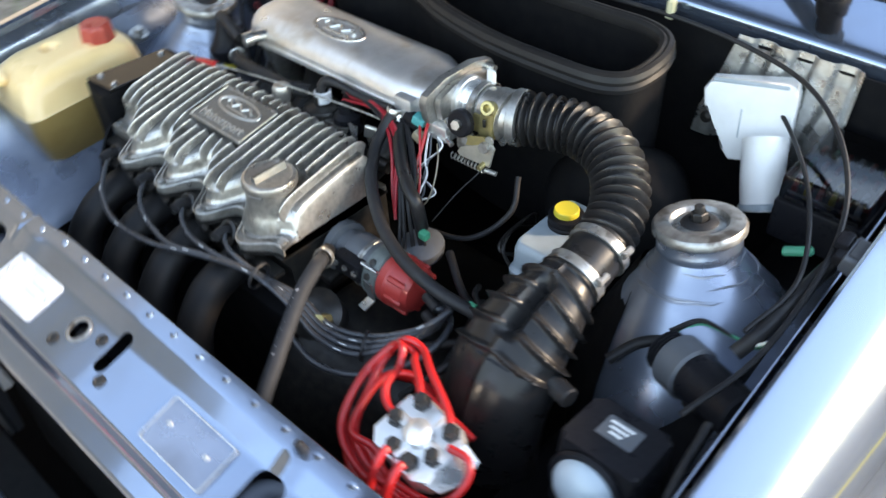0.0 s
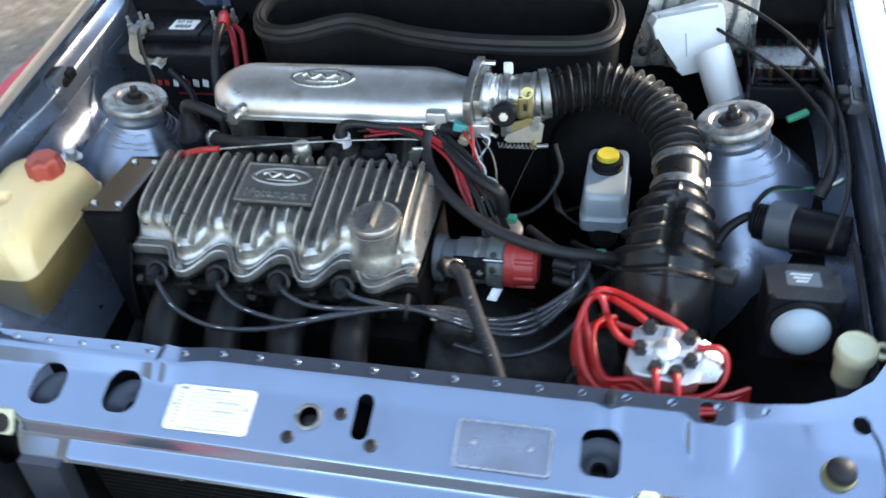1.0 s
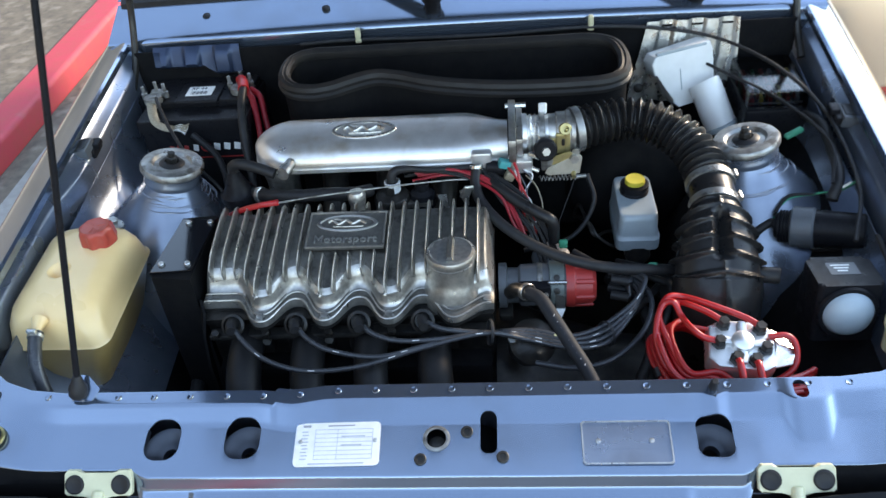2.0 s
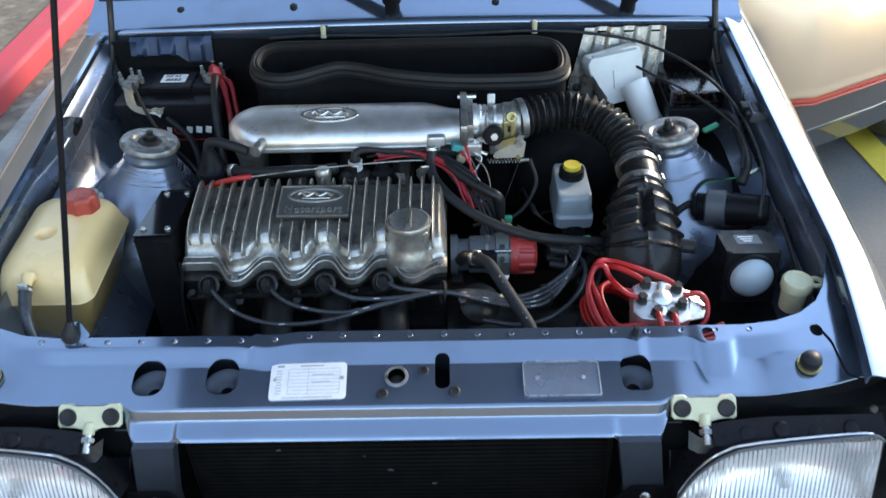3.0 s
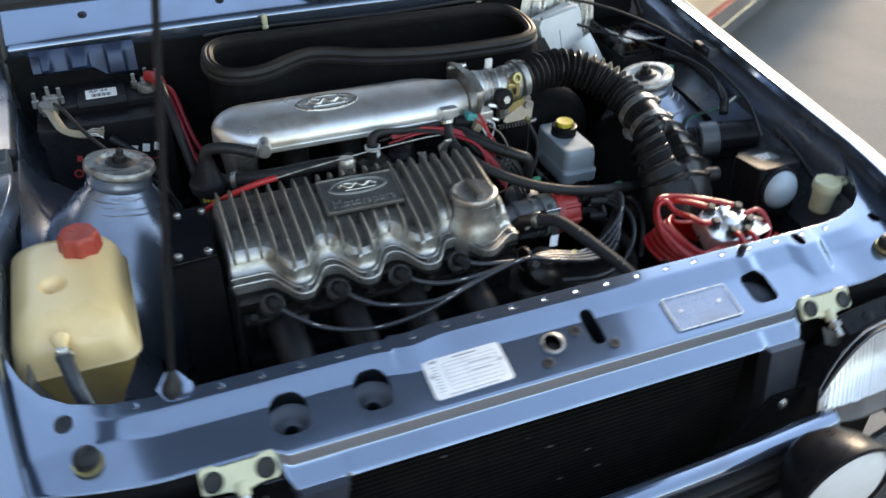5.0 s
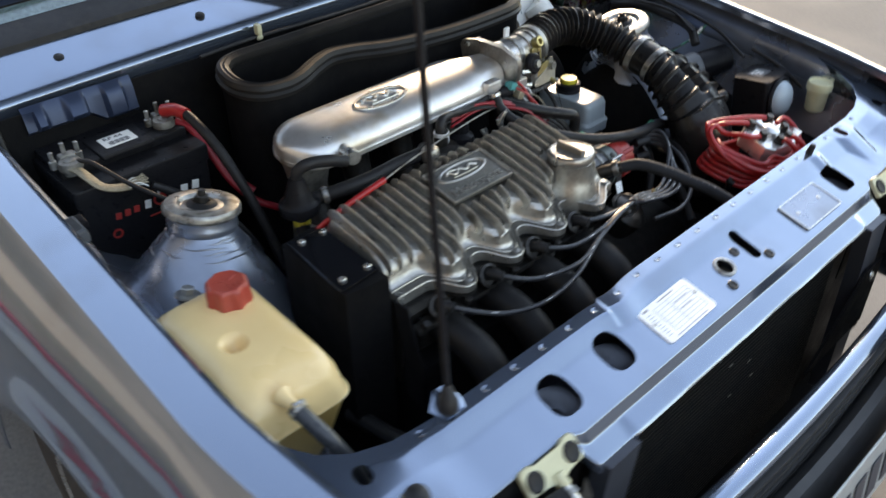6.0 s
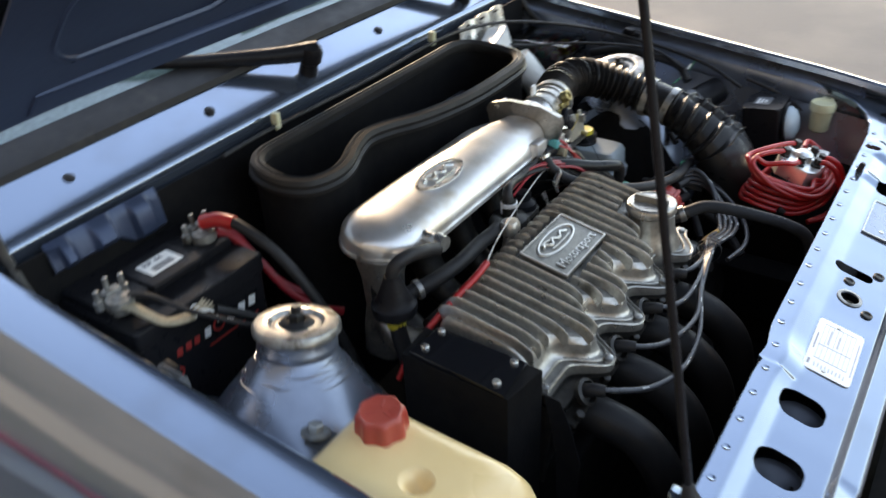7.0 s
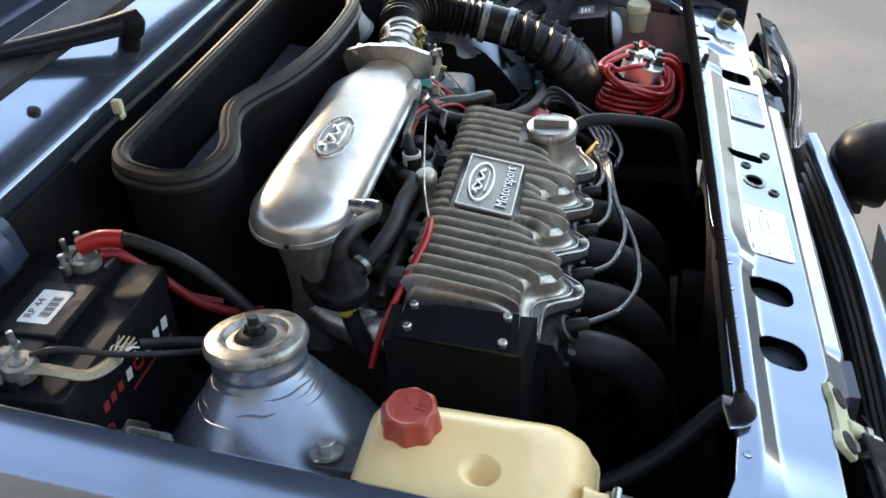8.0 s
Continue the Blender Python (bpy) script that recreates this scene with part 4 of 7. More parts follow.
for s in (-1, 1):
    p = part("front_post", loft([[(s * (c_ + sx * 0.0285), -0.078 + sy * 0.012, z) for sx, sy in ((-1, -1), (1, -1), (1, 1), (-1, 1))] for z, c_ in ((0.668, 0.334), (0.60, 0.345), (0.55, 0.353), (0.30, 0.36))]), POST_AND_SHADE_PAINT, car, "dull blue-grey upright beside the radiator", angle=20)
    part("cross_strut", prism([(s * a_, b_) for a_, b_ in ((0.390, 0.44), (0.390, 0.577), (0.333, 0.577), (0.262, 0.500), (0.19, 0.44))], Matrix(((1, 0, 0, 0), (0, 0, 1, -0.097), (0, 1, 0, 0), (0, 0, 0, 1))), 0.004), BLACK_AND_SHADE, p, "black gusset plate")
    part("bolt", lathe((s * 0.352, -0.097, 0.558), (0, -1, 0.3), [(0.0085, 0), (0.0085, 0.003), (0.006, 0.005), (0, 0.0055)], 14), STEEL, p)
    def front_edge(x):
        return -0.036 + 0.03 * max(0, (x - 0.5) / 0.17) ** 2
    part("lamp_shelf", sheet([[(s * x, front_edge(x), slam_plane(front_edge(x)) - 0.002), (s * x, front_edge(x) - 0.006, 0.690), (s * x, -0.046, 0.684), (s * x, -0.050, 0.640), (s * x, -0.046, 0.52)] for x in np.linspace(0.36, 0.69, 12)], 0.002), BLACK_AND_SHADE, car)
    # added black sheet that darkens the gap beside the radiator
    part("gap_shade_sheet", box((s * 0.505, -0.018, 0.435), (0.39, 0.005, 0.49), 0.001, 1), BLACK_AND_SHADE, car)
    brace = part("lamp_brace", sheet([[(s * x, -0.076, z + 0.003), (s * x, -0.079, z), (s * x, -0.100, z - w_), (s * x, -0.103, z - w_ - 0.002)] for x, z, w_ in ((0.430, 0.684, 0.008), (0.455, 0.690, 0.014), (0.50, 0.697, 0.019), (0.57, 0.699, 0.020), (0.63, 0.700, 0.018), (0.655, 0.702, 0.010))], 0.003), BLACK_PLASTIC, car, "black pressed bar above the headlamp")
    for x, z in ((0.475, 0.682), (0.520, 0.690), (0.565, 0.686), (0.612, 0.691)):
        part("pressing", lathe((s * x, -0.090, z), (0, -0.66, 0.75), [(0.012, -0.001), (0.0095, 0.0022), (0.004, 0.0032), (0, 0.0033)], 18), BLACK_PLASTIC, brace)
    part("bolt", lathe((s * 0.642, -0.072, 0.708), (0, -0.8, 0.6), [(0.006, -0.002), (0.006, 0.003), (0.004, 0.005), (0, 0.0052)], 12), DARK_STEEL, brace)

seam = [(0.606, 0.062), (0.612, 0.049), (0.619, 0.032), (0.621, 0.014), (0.625, -0.003), (0.630, -0.017), (0.645, -0.024), (0.656, -0.022)]
line = []
for x, y in seam:
    r = sorted((q[1], q[2]) for q in slam_row(x)[4:15])
    line.append((x, y, float(np.interp(y, [q[0] for q in r], [q[1] for q in r])) + 0.0015))
part("seam_joint", tube(line, 0.0011, 6, 4), BLACK_AND_SHADE, car, "dark cracked seam between front panel and wing")


def headlamp(s):
    t = thing("headlamp", (s * 0.53, -0.12, 0.55), "rectangular headlamp with a fluted clear glass lens", "headlamp", "front lamps")
    def top(x):
        return float(np.interp(x, [0.385, 0.391, 0.408, 0.426, 0.453, 0.490, 0.533, 0.58, 0.635, 0.645, 0.652], [0.585, 0.610, 0.643, 0.667, 0.684, 0.688, 0.690, 0.691, 0.693, 0.690, 0.680]))
    def face(x, z):
        return -0.128 - 0.042 * (top(x) - z) / 0.16 + (x - 0.385) * 0.09
    # each section is the smooth outer face and, back again, the fluted inner one
    rings = []
    for k in range(265):
        x = 0.385 + 0.267 * k / 264
        e = min(1, (x - 0.384) / 0.012, (0.653 - x) / 0.012)
        zs = [top(x) + (0.553 - top(x)) * q / 10 for q in range(11)]
        bulge = [min(1.0, 1.4 * math.sin(math.pi * (0.06 + 0.94 * q / 10))) if q < 8 else 1.0 for q in range(11)]
        outer = [(s * x, face(x, z) - 0.005 * e * b, z) for z, b in zip(zs, bulge)]
        cell = 1.0 if x < 0.44 or x > 0.60 else 0.75
        inner = [(s * x, face(x, z) + 0.001 + 0.0013 * cell * (1 + math.cos(2 * math.pi * k / 6)) * (0.35 if 2 <= q <= 3 else 1.0) * e, z) for q, z in enumerate(zs)]
        rings.append(outer + inner[::-1])
    part("lens", loft(rings), LENS, t, "fluted clear glass lens").visible_shadow = False
    bowl = []
    for x in np.linspace(0.389, 0.648, 26):
        row = []
        for z in np.linspace(0.553, top(x) - 0.003, 14):
            u, w = (x - 0.5185) / 0.1295, (z - 0.5 * (top(x) + 0.53)) / (0.5 * (top(x) - 0.53))
            row.append((s * x, face(x, z) + 0.006 + 0.062 * max(0.0, 1 - u ** 4) * max(0.0, 1 - w * w), z))
        bowl.append(row)
    part("reflector", sheet(bowl, 0.002), CHROME, t, "chromed inner reflector")
    part("bulb_cap", lathe((s * 0.525, -0.098, 0.610), (0, -1, 0), [(0.013, 0), (0.013, 0.010), (0.010, 0.016), (0, 0.018)], 18), CHROME, t)
    rim = [(s * x, face(x, top(x)), top(x) + 0.001) for x in np.linspace(0.385, 0.652, 24)]
    part("bezel", tube(rim, 0.0020, 8, 2), GREY_PLASTIC, t, "grey plastic bezel")
    part("housing", sheet([[(s * x, -0.072, 0.555), (s * x, -0.056, 0.61), (s * x, -0.075, top(x) - 0.014), (s * x, face(x, top(x)) + 0.003, top(x) - 0.001)] for x in np.linspace(0.388, 0.650, 14)], 0.002), BLACK_PLASTIC, t)
    a = thing("lamp_adjuster", (s * 0.424, -0.045, 0.66), "cream plastic headlamp adjuster with a screw", "adjuster", "lamp adjusters")
    c = Vector((s * 0.424, -0.050, 0.692))
    nrm = Vector((0, -0.75, 0.66))
    m_ = basis(c, (1, 0, 0), nrm)
    tee = [(-0.044, 0.012), (-0.040, 0.017), (-0.026, 0.017), (-0.020, 0.012), (0.020, 0.012), (0.026, 0.017), (0.040, 0.017), (0.044, 0.012), (0.044, -0.012), (0.040, -0.016), (0.018, -0.014), (0.009, -0.020), (-0.009, -0.020), (-0.018, -0.014), (-0.040, -0.016), (-0.044, -0.012)]
    part("cross_bar", prism(tee, m_, 0.007, bevel=0.0018), CREAM_PALE, a)
    for dx in (-0.030, 0.030):
        part("screw_head", lathe(m_ @ Vector((dx, -0.001, 0.0065)), nrm, [(0.0125, 0), (0.0122, 0.002), (0.010, 0.003), (0.007, 0.002), (0, 0.002)], 18), RUBBER, a)
    part("stem", cyl(c + Vector((0, -0.010, -0.005)), c + Vector((0, -0.024, -0.013)), 0.0080, 14, chamfer=0.001), CREAM_PALE, a)
    part("screw", cyl(c + Vector((0, -0.024, -0.013)), c + Vector((0, -0.046, -0.025)), 0.0058, 12), STEEL, a)
    part("lock_nut", cyl(c + Vector((0, -0.028, -0.015)), c + Vector((0, -0.034, -0.018)), 0.0095, 6), WORN_STEEL, a)
    clip = [[c + Vector((x_, -0.040 + y_, -0.021 + z_)) for x_, y_, z_ in ((-0.024, 0.010, 0.008), (-0.010, 0.0, 0.004), (0.010, 0.0, 0.004), (0.024, 0.008, 0.010))], [c + Vector((x_, -0.046 + y_, -0.025 + z_)) for x_, y_, z_ in ((-0.026, 0.0, -0.006), (-0.012, -0.004, -0.012), (0.012, -0.004, -0.014), (0.022, 0.0, -0.004))]]
    part("spring_clip", sheet(clip, 0.0015), DARK_STEEL, a, "rusty spring clip")


for s in (-1, 1):
    headlamp(s)

grille = thing("grille_strip", (0, -0.15, 0.56), "blue painted strip above the grille opening", "grille")
part("bar", loft([[(x, -0.176 + 0.016 * math.cos(a) + 0.11 * x * x, 0.580 + 0.012 * math.sin(a)) for a in np.linspace(0, 2 * math.pi, 14)[:-1]] for x in np.linspace(-0.38, 0.38, 17)]), PAINT, grille)
for k in range(4):
    part("slat", loft([[(x, -0.182 + sy * 0.012 + 0.11 * x * x, 0.552 - 0.022 * k + sz * 0.004) for sy, sz in ((-1, -1), (1, -1), (1, 1), (-1, 1))] for x in np.linspace(-0.37, 0.37, 9)]), FADED_BLACK, grille)
bumper = thing("bumper", (0, -0.22, 0.30), "dark plastic front bumper with a plain number plate", "bumper")
part("beam", loft([[(x, -0.215 - 0.03 * math.cos(a) + 0.16 * x * x, 0.44 + 0.075 * math.sin(a)) for a in np.linspace(0, 2 * math.pi, 16)[:-1]] for x in np.linspace(-0.78, 0.78, 25)]), FADED_BLACK, bumper)
pl = part("number_plate", box((0, -0.262, 0.46), (0.40, 0.004, 0.13), 0.0015, 1, pose(0, 0, 0, -6, 0, 0)), NUMBER_PLATE, bumper, "grey number plate with blank bars")
for k in range(7):
    part("bar_mark", box((-0.15 + 0.05 * k, -0.266, 0.455), (0.032, 0.002, 0.07), 0.0005, 1, pose(0, 0, 0, -6, 0, 0)), INK, pl)


def aux_lamp(x):
    t = thing("driving_lamp", (x, -0.235, 0.47), "round black driving lamp with a white lens", "lamp", "front lamps")
    c = Vector((x, -0.258, 0.578))
    part("shell", lathe(c, (0, -1, 0.0), [(0, -0.075), (0.03, -0.072), (0.055, -0.055), (0.072, -0.025), (0.078, 0.0), (0.078, 0.008), (0.073, 0.010), (0.070, 0.004)], 36), BLACK_PLASTIC, t)
    part("lens", lathe(c, (0, -1, 0), [(0.071, 0.004), (0.06, 0.010), (0.03, 0.014), (0, 0.015)], 36, closed=False), WHITE_PLASTIC, t, "white ribbed lens")
    part("bracket", box(c + Vector((0, 0.02, -0.085)), (0.03, 0.03, 0.03), 0.004, 2), DARK_STEEL, t)


for x in (-0.306, 0.306):
    aux_lamp(x)

# wheel and side moulding under each wing
for s in (-1, 1):
    w = part("wheel", lathe((s * 0.60, 0.50, 0.29), (s, 0, 0), [(0.18, 0.0), (0.27, 0.0), (0.285, 0.02), (0.288, 0.06), (0.285, 0.14), (0.27, 0.165), (0.20, 0.168), (0.18, 0.16)], 44), TYRE, car, "black tyre")
    part("rim", lathe((s * 0.60, 0.50, 0.29), (s, 0, 0), [(0.0, 0.14), (0.05, 0.15), (0.06, 0.13), (0.15, 0.125), (0.178, 0.16), (0.182, 0.165), (0.182, 0.155), (0.16, 0.10), (0, 0.09)], 36), STEEL, w)
    part("side_moulding", loft([[(s * (0.785 + 0.012 * a), y, 0.555 + 0.03 * b) for a, b in ((0, -1), (0.8, -0.8), (1, 0), (0.8, 0.8), (0, 1))] for y in np.linspace(0.86, 1.28, 6)]), FADED_BLACK, car, "grey side moulding")


def cabin():
    """Roof, pillars, doors and glass behind the windscreen."""
    part("roof", loft([[(x, y, z - 0.03 * x * x) for x, z in ((-0.56, zt - 0.03), (-0.50, zt), (-0.2, zt + 0.012), (0.2, zt + 0.012), (0.50, zt), (0.56, zt - 0.03), (0.4, zt - 0.04), (-0.4, zt - 0.04))] for y, zt in ((1.47, 1.325), (1.56, 1.365), (2.1, 1.40), (2.9, 1.37), (3.1, 1.30))]), PAINT, car, "blue metallic roof")
    for s in (-1, 1):
        part("windscreen_pillar", loft([[(s * (x + dx), y + dy, z) for dx, dy in ((-0.02, -0.02), (0.02, -0.012), (0.02, 0.03), (-0.02, 0.03))] for x, y, z in ((0.685, 0.99, 0.915), (0.66, 1.12, 1.01), (0.59, 1.36, 1.20), (0.545, 1.48, 1.31))]), PAINT, car)
        part("door", loft([[(s * x, y, z) for x, z in ((0.70, 0.30), (0.775, 0.33), (0.79, 0.55), (0.77, 0.80), (0.70, 0.90), (0.66, 0.90))] for y in (1.27, 1.8, 2.5, 3.2)]), PAINT, car, "blue metallic door")
        part("side_window", sheet([[(s * 0.695, y0, 0.90), (s * 0.625, y1, 1.12), (s * 0.555, y2, 1.33)] for y0, y1, y2 in ((1.05, 1.32, 1.52), (1.8, 1.8, 1.8), (2.6, 2.55, 2.45), (3.15, 3.05, 2.95))], 0.004), SMOKE, car, "dark side window")
    part("tailgate", sheet([[(x, 3.2, 0.30), (x, 3.25, 0.6), (x, 3.2, 0.90), (x, 3.08, 1.31)] for x in (-0.70, -0.3, 0.3, 0.70)], 0.01), PAINT, car)


cabin()


def parked_car():
    a = Vector((1.10, 1.375, 0))
    u = Vector((0.844, 0.537, 0))
    n = Vector((-0.537, 0.844, 0))
    t = thing("parked_car", a + 1.6 * u + 0.8 * n, "champagne gold car with a red stripe above its dark grey sill", "car")
    ends = ((-0.10, 0.20), (-0.02, 0.08), (0.10, 0.02), (0.4, 0.0), (0.75, 0.0), (1.5, 0.0), (3.4, 0.0), (3.7, 0.1))

    def skin(sec):
        """Sections along the body; the far side is cut back at the rounded corner, clear of the other car."""
        rings = []
        for x, e in ends:
            lim = min(1.6, (0.26 + 0.844 * x) / 0.537) - e
            ring = []
            for y, z in sec:
                if lim < 0.3:
                    y = y * lim / 1.6
                elif y > 0.22:
                    y = 0.22 + (y - 0.22) * (lim - 0.22) / 1.38
                ring.append(a + u * x + n * (y + e) + Vector((0, 0, z)))
            rings.append(ring)
        return loft(rings)

    part("body", skin([(0.05, 0.372), (0.0, 0.374), (-0.004, 0.380), (-0.005, 0.388), (-0.001, 0.396), (0.0, 0.415), (0.002, 0.44), (0.008, 0.48), (0.020, 0.54), (0.040, 0.61), (0.068, 0.68), (0.105, 0.75), (0.15, 0.80), (0.22, 0.84), (0.8, 0.90), (1.50, 0.84), (1.6, 0.55), (1.55, 0.375)]), GOLD_PAINT, t)
    part("lower_panel", skin([(0.08, 0.150), (0.030, 0.155), (0.014, 0.175), (0.008, 0.245), (0.002, 0.252), (0.001, 0.258), (0.006, 0.265), (0.006, 0.350), (0.05, 0.352), (1.45, 0.352), (1.50, 0.16)]), SILL_GREY, t, "glossy dark grey lower body panel")
    for z0, z1 in ((0.350, 0.358), (0.361, 0.373)):
        part("pinstripe", skin([(0.03, z0), (-0.003, z0), (-0.005, (z0 + z1) / 2), (-0.003, z1), (0.03, z1)]), STRIPE_RED, t, "red rubbing stripe")
    for x in (0.8, 3.0):
        part("wheel", lathe(a + u * x + n * 0.04 + Vector((0, 0, 0.29)), n, [(0.0, 0.02), (0.17, 0.02), (0.19, 0.0), (0.27, 0.0), (0.29, 0.03), (0.29, 0.17), (0, 0.17)], 30), TYRE, t)
    cab = [(0.10, 0.86), (0.26, 1.34), (1.30, 1.34), (1.48, 0.86)]
    part("cabin", loft([[a + u * x + n * y + Vector((0, 0, 0.86 + (z - 0.86) * e)) for y, z in cab] for x, e in ((0.9, 0.0), (1.4, 1.0), (2.7, 1.0), (3.3, 0.0))]), BLACK_AND_SHADE, t)


parked_car()


# ---- engine ----
engine = thing("engine", (-0.15, 0.33, 0.22), "four-cylinder engine with a ribbed cast aluminium rocker cover", "engine")
PLUGS = (-0.323, -0.226, -0.130, -0.034)
X0, X1 = -0.374, 0.072


def top_z(y):
    return 0.772 + 0.19 * (y - 0.385)


def recess(x):
    """1 at each plug well, 0 on the lobes between; the left end runs straight back, the right end tapers in behind the oil lobe."""
    if x < PLUGS[0]:
        return 1.0
    if x > 0.014:
        u = min(1.0, (x - 0.014) / 0.050)
        return 0.62 * u * u * (3 - 2 * u)
    c = 0.5 + 0.5 * math.cos(2 * math.pi * (x - PLUGS[0]) / 0.0963)
    return c * c * (3 - 2 * c) * 0.55 + c * 0.45


def cover_profile(x):
    """Rows of (y, z) from the rear flange over the top to the front flange."""
    e = min(1.0, max(0.0, min((x - X0) / 0.009, (X1 - x) / 0.014)))
    e = 1 - (1 - e) ** 2.2
    q = recess(x)
    yf = 0.232 + 0.044 * q
    ys = yf + 0.014
    zf = 0.711 + 0.005 * q
    pts = [(0.430, 0.700), (0.430, 0.708), (0.421, 0.711), (0.417, 0.742), (0.412, 0.760), (0.402, top_z(0.402) - 0.003), (0.36, top_z(0.36) - 0.001), (0.32, top_z(0.32) - 0.001), (ys + 0.020, top_z(ys + 0.020) - 0.002),
           (ys + 0.008, top_z(ys) - 0.005), (ys + 0.001, top_z(ys) - 0.013), (yf + 0.012, 0.733), (yf + 0.010, zf + 0.010), (yf + 0.006, zf + 0.003), (yf - 0.002, zf), (yf - 0.013, zf - 0.001), (yf - 0.0155, zf - 0.003), (yf - 0.0155, 0.699)]
    return [(y, 0.711 + (z - 0.711) * e if z > 0.711 else z) for y, z in pts]


cover = part("rocker_cover", sheet([[(x, y, z) for y, z in cover_profile(x)] for x in np.linspace(X0, X1, 220)], 0.003), CAST, engine, "ribbed cast aluminium rocker cover", angle=50)
# darker casting between the fins and on the front flange
cover.data.materials.append(CAST_DARK)
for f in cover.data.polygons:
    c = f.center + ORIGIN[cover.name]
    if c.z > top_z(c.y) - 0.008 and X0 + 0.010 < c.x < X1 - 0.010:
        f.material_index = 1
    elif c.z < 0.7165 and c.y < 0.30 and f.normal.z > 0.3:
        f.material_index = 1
for back, lift, r in ((0.0005, 0.0022, 0.0013), (0.0130, 0.0004, 0.0017)):
    line = []
    for x in np.linspace(X0 + 0.004, X1 - 0.004, 90):
        y, z = cover_profile(x)[14]
        line.append((x, y - back, z + lift - 0.001 * (back > 0.01)))
    part("flange_bead", tube(line, r, 6, smooth_path=False), CAST, cover, "worn bright bead along the cover flange")
for k in range(22):
    x = -0.360 + k * 0.0195
    path = spline([(0, y, z) for y, z in cover_profile(x)[4:12]], 4)
    runs = [path]
    if -0.217 < x < -0.088:
        runs = [[p for p in path if p.y < 0.312], [p for p in path if p.y > 0.386]]
    if abs(x - 0.010) < 0.036:
        runs = [[p for p in path if p.y > 0.322]]
    for path in runs:
        rows = []
        for i, p in enumerate(path):
            d = (path[min(i + 1, len(path) - 1)] - path[max(i - 1, 0)]).normalized()
            n = Vector((0, d.z, -d.y))
            if n.z < 0:
                n = -n
            h = 0.0130 * min(1.0, (0.15 if path[0].y > 0.40 else 0.9) + i / 2.5, (0.04 if path[-1].y < 0.30 else 0.9) + (len(path) - 1 - i) / 7.0)
            rows.append([(x - 0.0032, p.y - n.y * 0.002, p.z - n.z * 0.002), (x - 0.0019, *(p + n * h * 0.55).yz), (x - 0.0013, *(p + n * h * 0.94).yz), (x, *(p + n * h).yz), (x + 0.0013, *(p + n * h * 0.94).yz), (x + 0.0019, *(p + n * h * 0.55).yz), (x + 0.0032, p.y - n.y * 0.002, p.z - n.z * 0.002)])
        part("fin", loft(rows), CAST, cover, angle=55)
for x in (-0.364, -0.275, -0.178, -0.082, 0.062):
    y = cover_profile(x)[14][0] - 0.006
    part("cover_bolt", lathe((x, y, 0.709), (0, 0, 1), [(0.0085, 0), (0.0085, 0.0015), (0.006, 0.002), (0.006, 0.007), (0.004, 0.008), (0, 0.008)], 12), WORN_STEEL, cover)
part("gasket", sheet([[(x, 0.432, 0.700), (x, 0.432, 0.694), (x, 0.30, 0.694), (x, cover_profile(x)[16][0] - 0.001, 0.694), (x, cover_profile(x)[16][0] - 0.001, 0.700)] for x in np.linspace(X0, X1, 80)]), DARK_STEEL, engine)


def oval(a, b, n=36):
    return [(a * math.cos(2 * math.pi * k / n), b * math.sin(2 * math.pi * k / n)) for k in range(n)]


def oval_badge(m, a, b, parent, mat, back=None):
    """An oval ring with a plain flowing bar inside."""
    ring = bmesh.new()
    rows = []
    for k, h in ((1.0, 0.0), (0.985, 0.0016), (0.93, 0.0022), (0.88, 0.0016), (0.865, 0.0)):
        rows.append([m @ Vector((x, y, h)) for x, y in oval(a * k, b * (1 - (1 - k) * 1.6))])
    part("badge_ring", sheet(rows, 0, ring, True), mat, parent)
    if back:
        part("badge_field", prism(oval(a * 0.9, b * 0.86), m, 0.0006), back, parent)
    pts = [m @ Vector((a * (-0.62 + 1.24 * u), b * (0.12 + 0.26 * math.sin(u * 17) * (1 - 0.4 * u)), 0.0013)) for u in np.linspace(0, 1, 26)]
    part("badge_script", tube(pts, lambda u, l: b * 0.13, 8, 2), mat, parent)
    pts = [m @ Vector((a * (-0.58 + 0.5 * u), b * (0.42 + 0.08 * math.sin(u * 5)), 0.0013)) for u in np.linspace(0, 1, 8)]
    part("badge_script", tube(pts, lambda u, l: b * 0.09, 8, 2), mat, parent)
    pts = [m @ Vector((a * (-0.45 + 1.0 * u), b * (-0.40 - 0.06 * math.sin(u * 3)), 0.0013)) for u in np.linspace(0, 1, 8)]
    part("badge_script", tube(pts, lambda u, l: b * 0.06, 8, 2), mat, parent)


mp = basis((-0.1525, 0.349, top_z(0.349) + 0.0075), (1, -0.01, 0), (0, -0.19, 1))
plate = part("name_plate", prism(rounded(0.122, 0.074, 0.002, 2), mp, 0.0045, bevel=0.0008), PLATE_CAST, cover, "cast name plate with raised lettering")
rim = [[mp @ Vector((x, y, h)) for x, y in rounded(w, d, 0.002, 2)] for w, d, h in ((0.122, 0.074, 0.0044), (0.121, 0.073, 0.0062), (0.117, 0.069, 0.0062), (0.116, 0.068, 0.0044))]
part("plate_rim", sheet(rim, 0, None, True), CAST, plate)
# badge and letters in brighter casting, their relief shading put into colour
oval_badge(mp @ Matrix.Translation((0, 0.0125, 0.0045)), 0.048, 0.0170, plate, RELIEF_CAST)
part("lettering", text_mesh("Motorsport", 0.0205, mp @ Matrix.Translation((0, -0.0205, 0.0048)), 0.0018), RELIEF_CAST, plate, "raised letters spelling Motorsport")

oil = thing("oil_filler", (0.003, 0.272, 0.70), "cast oil filler neck with a ridged twist cap", "oil cap")
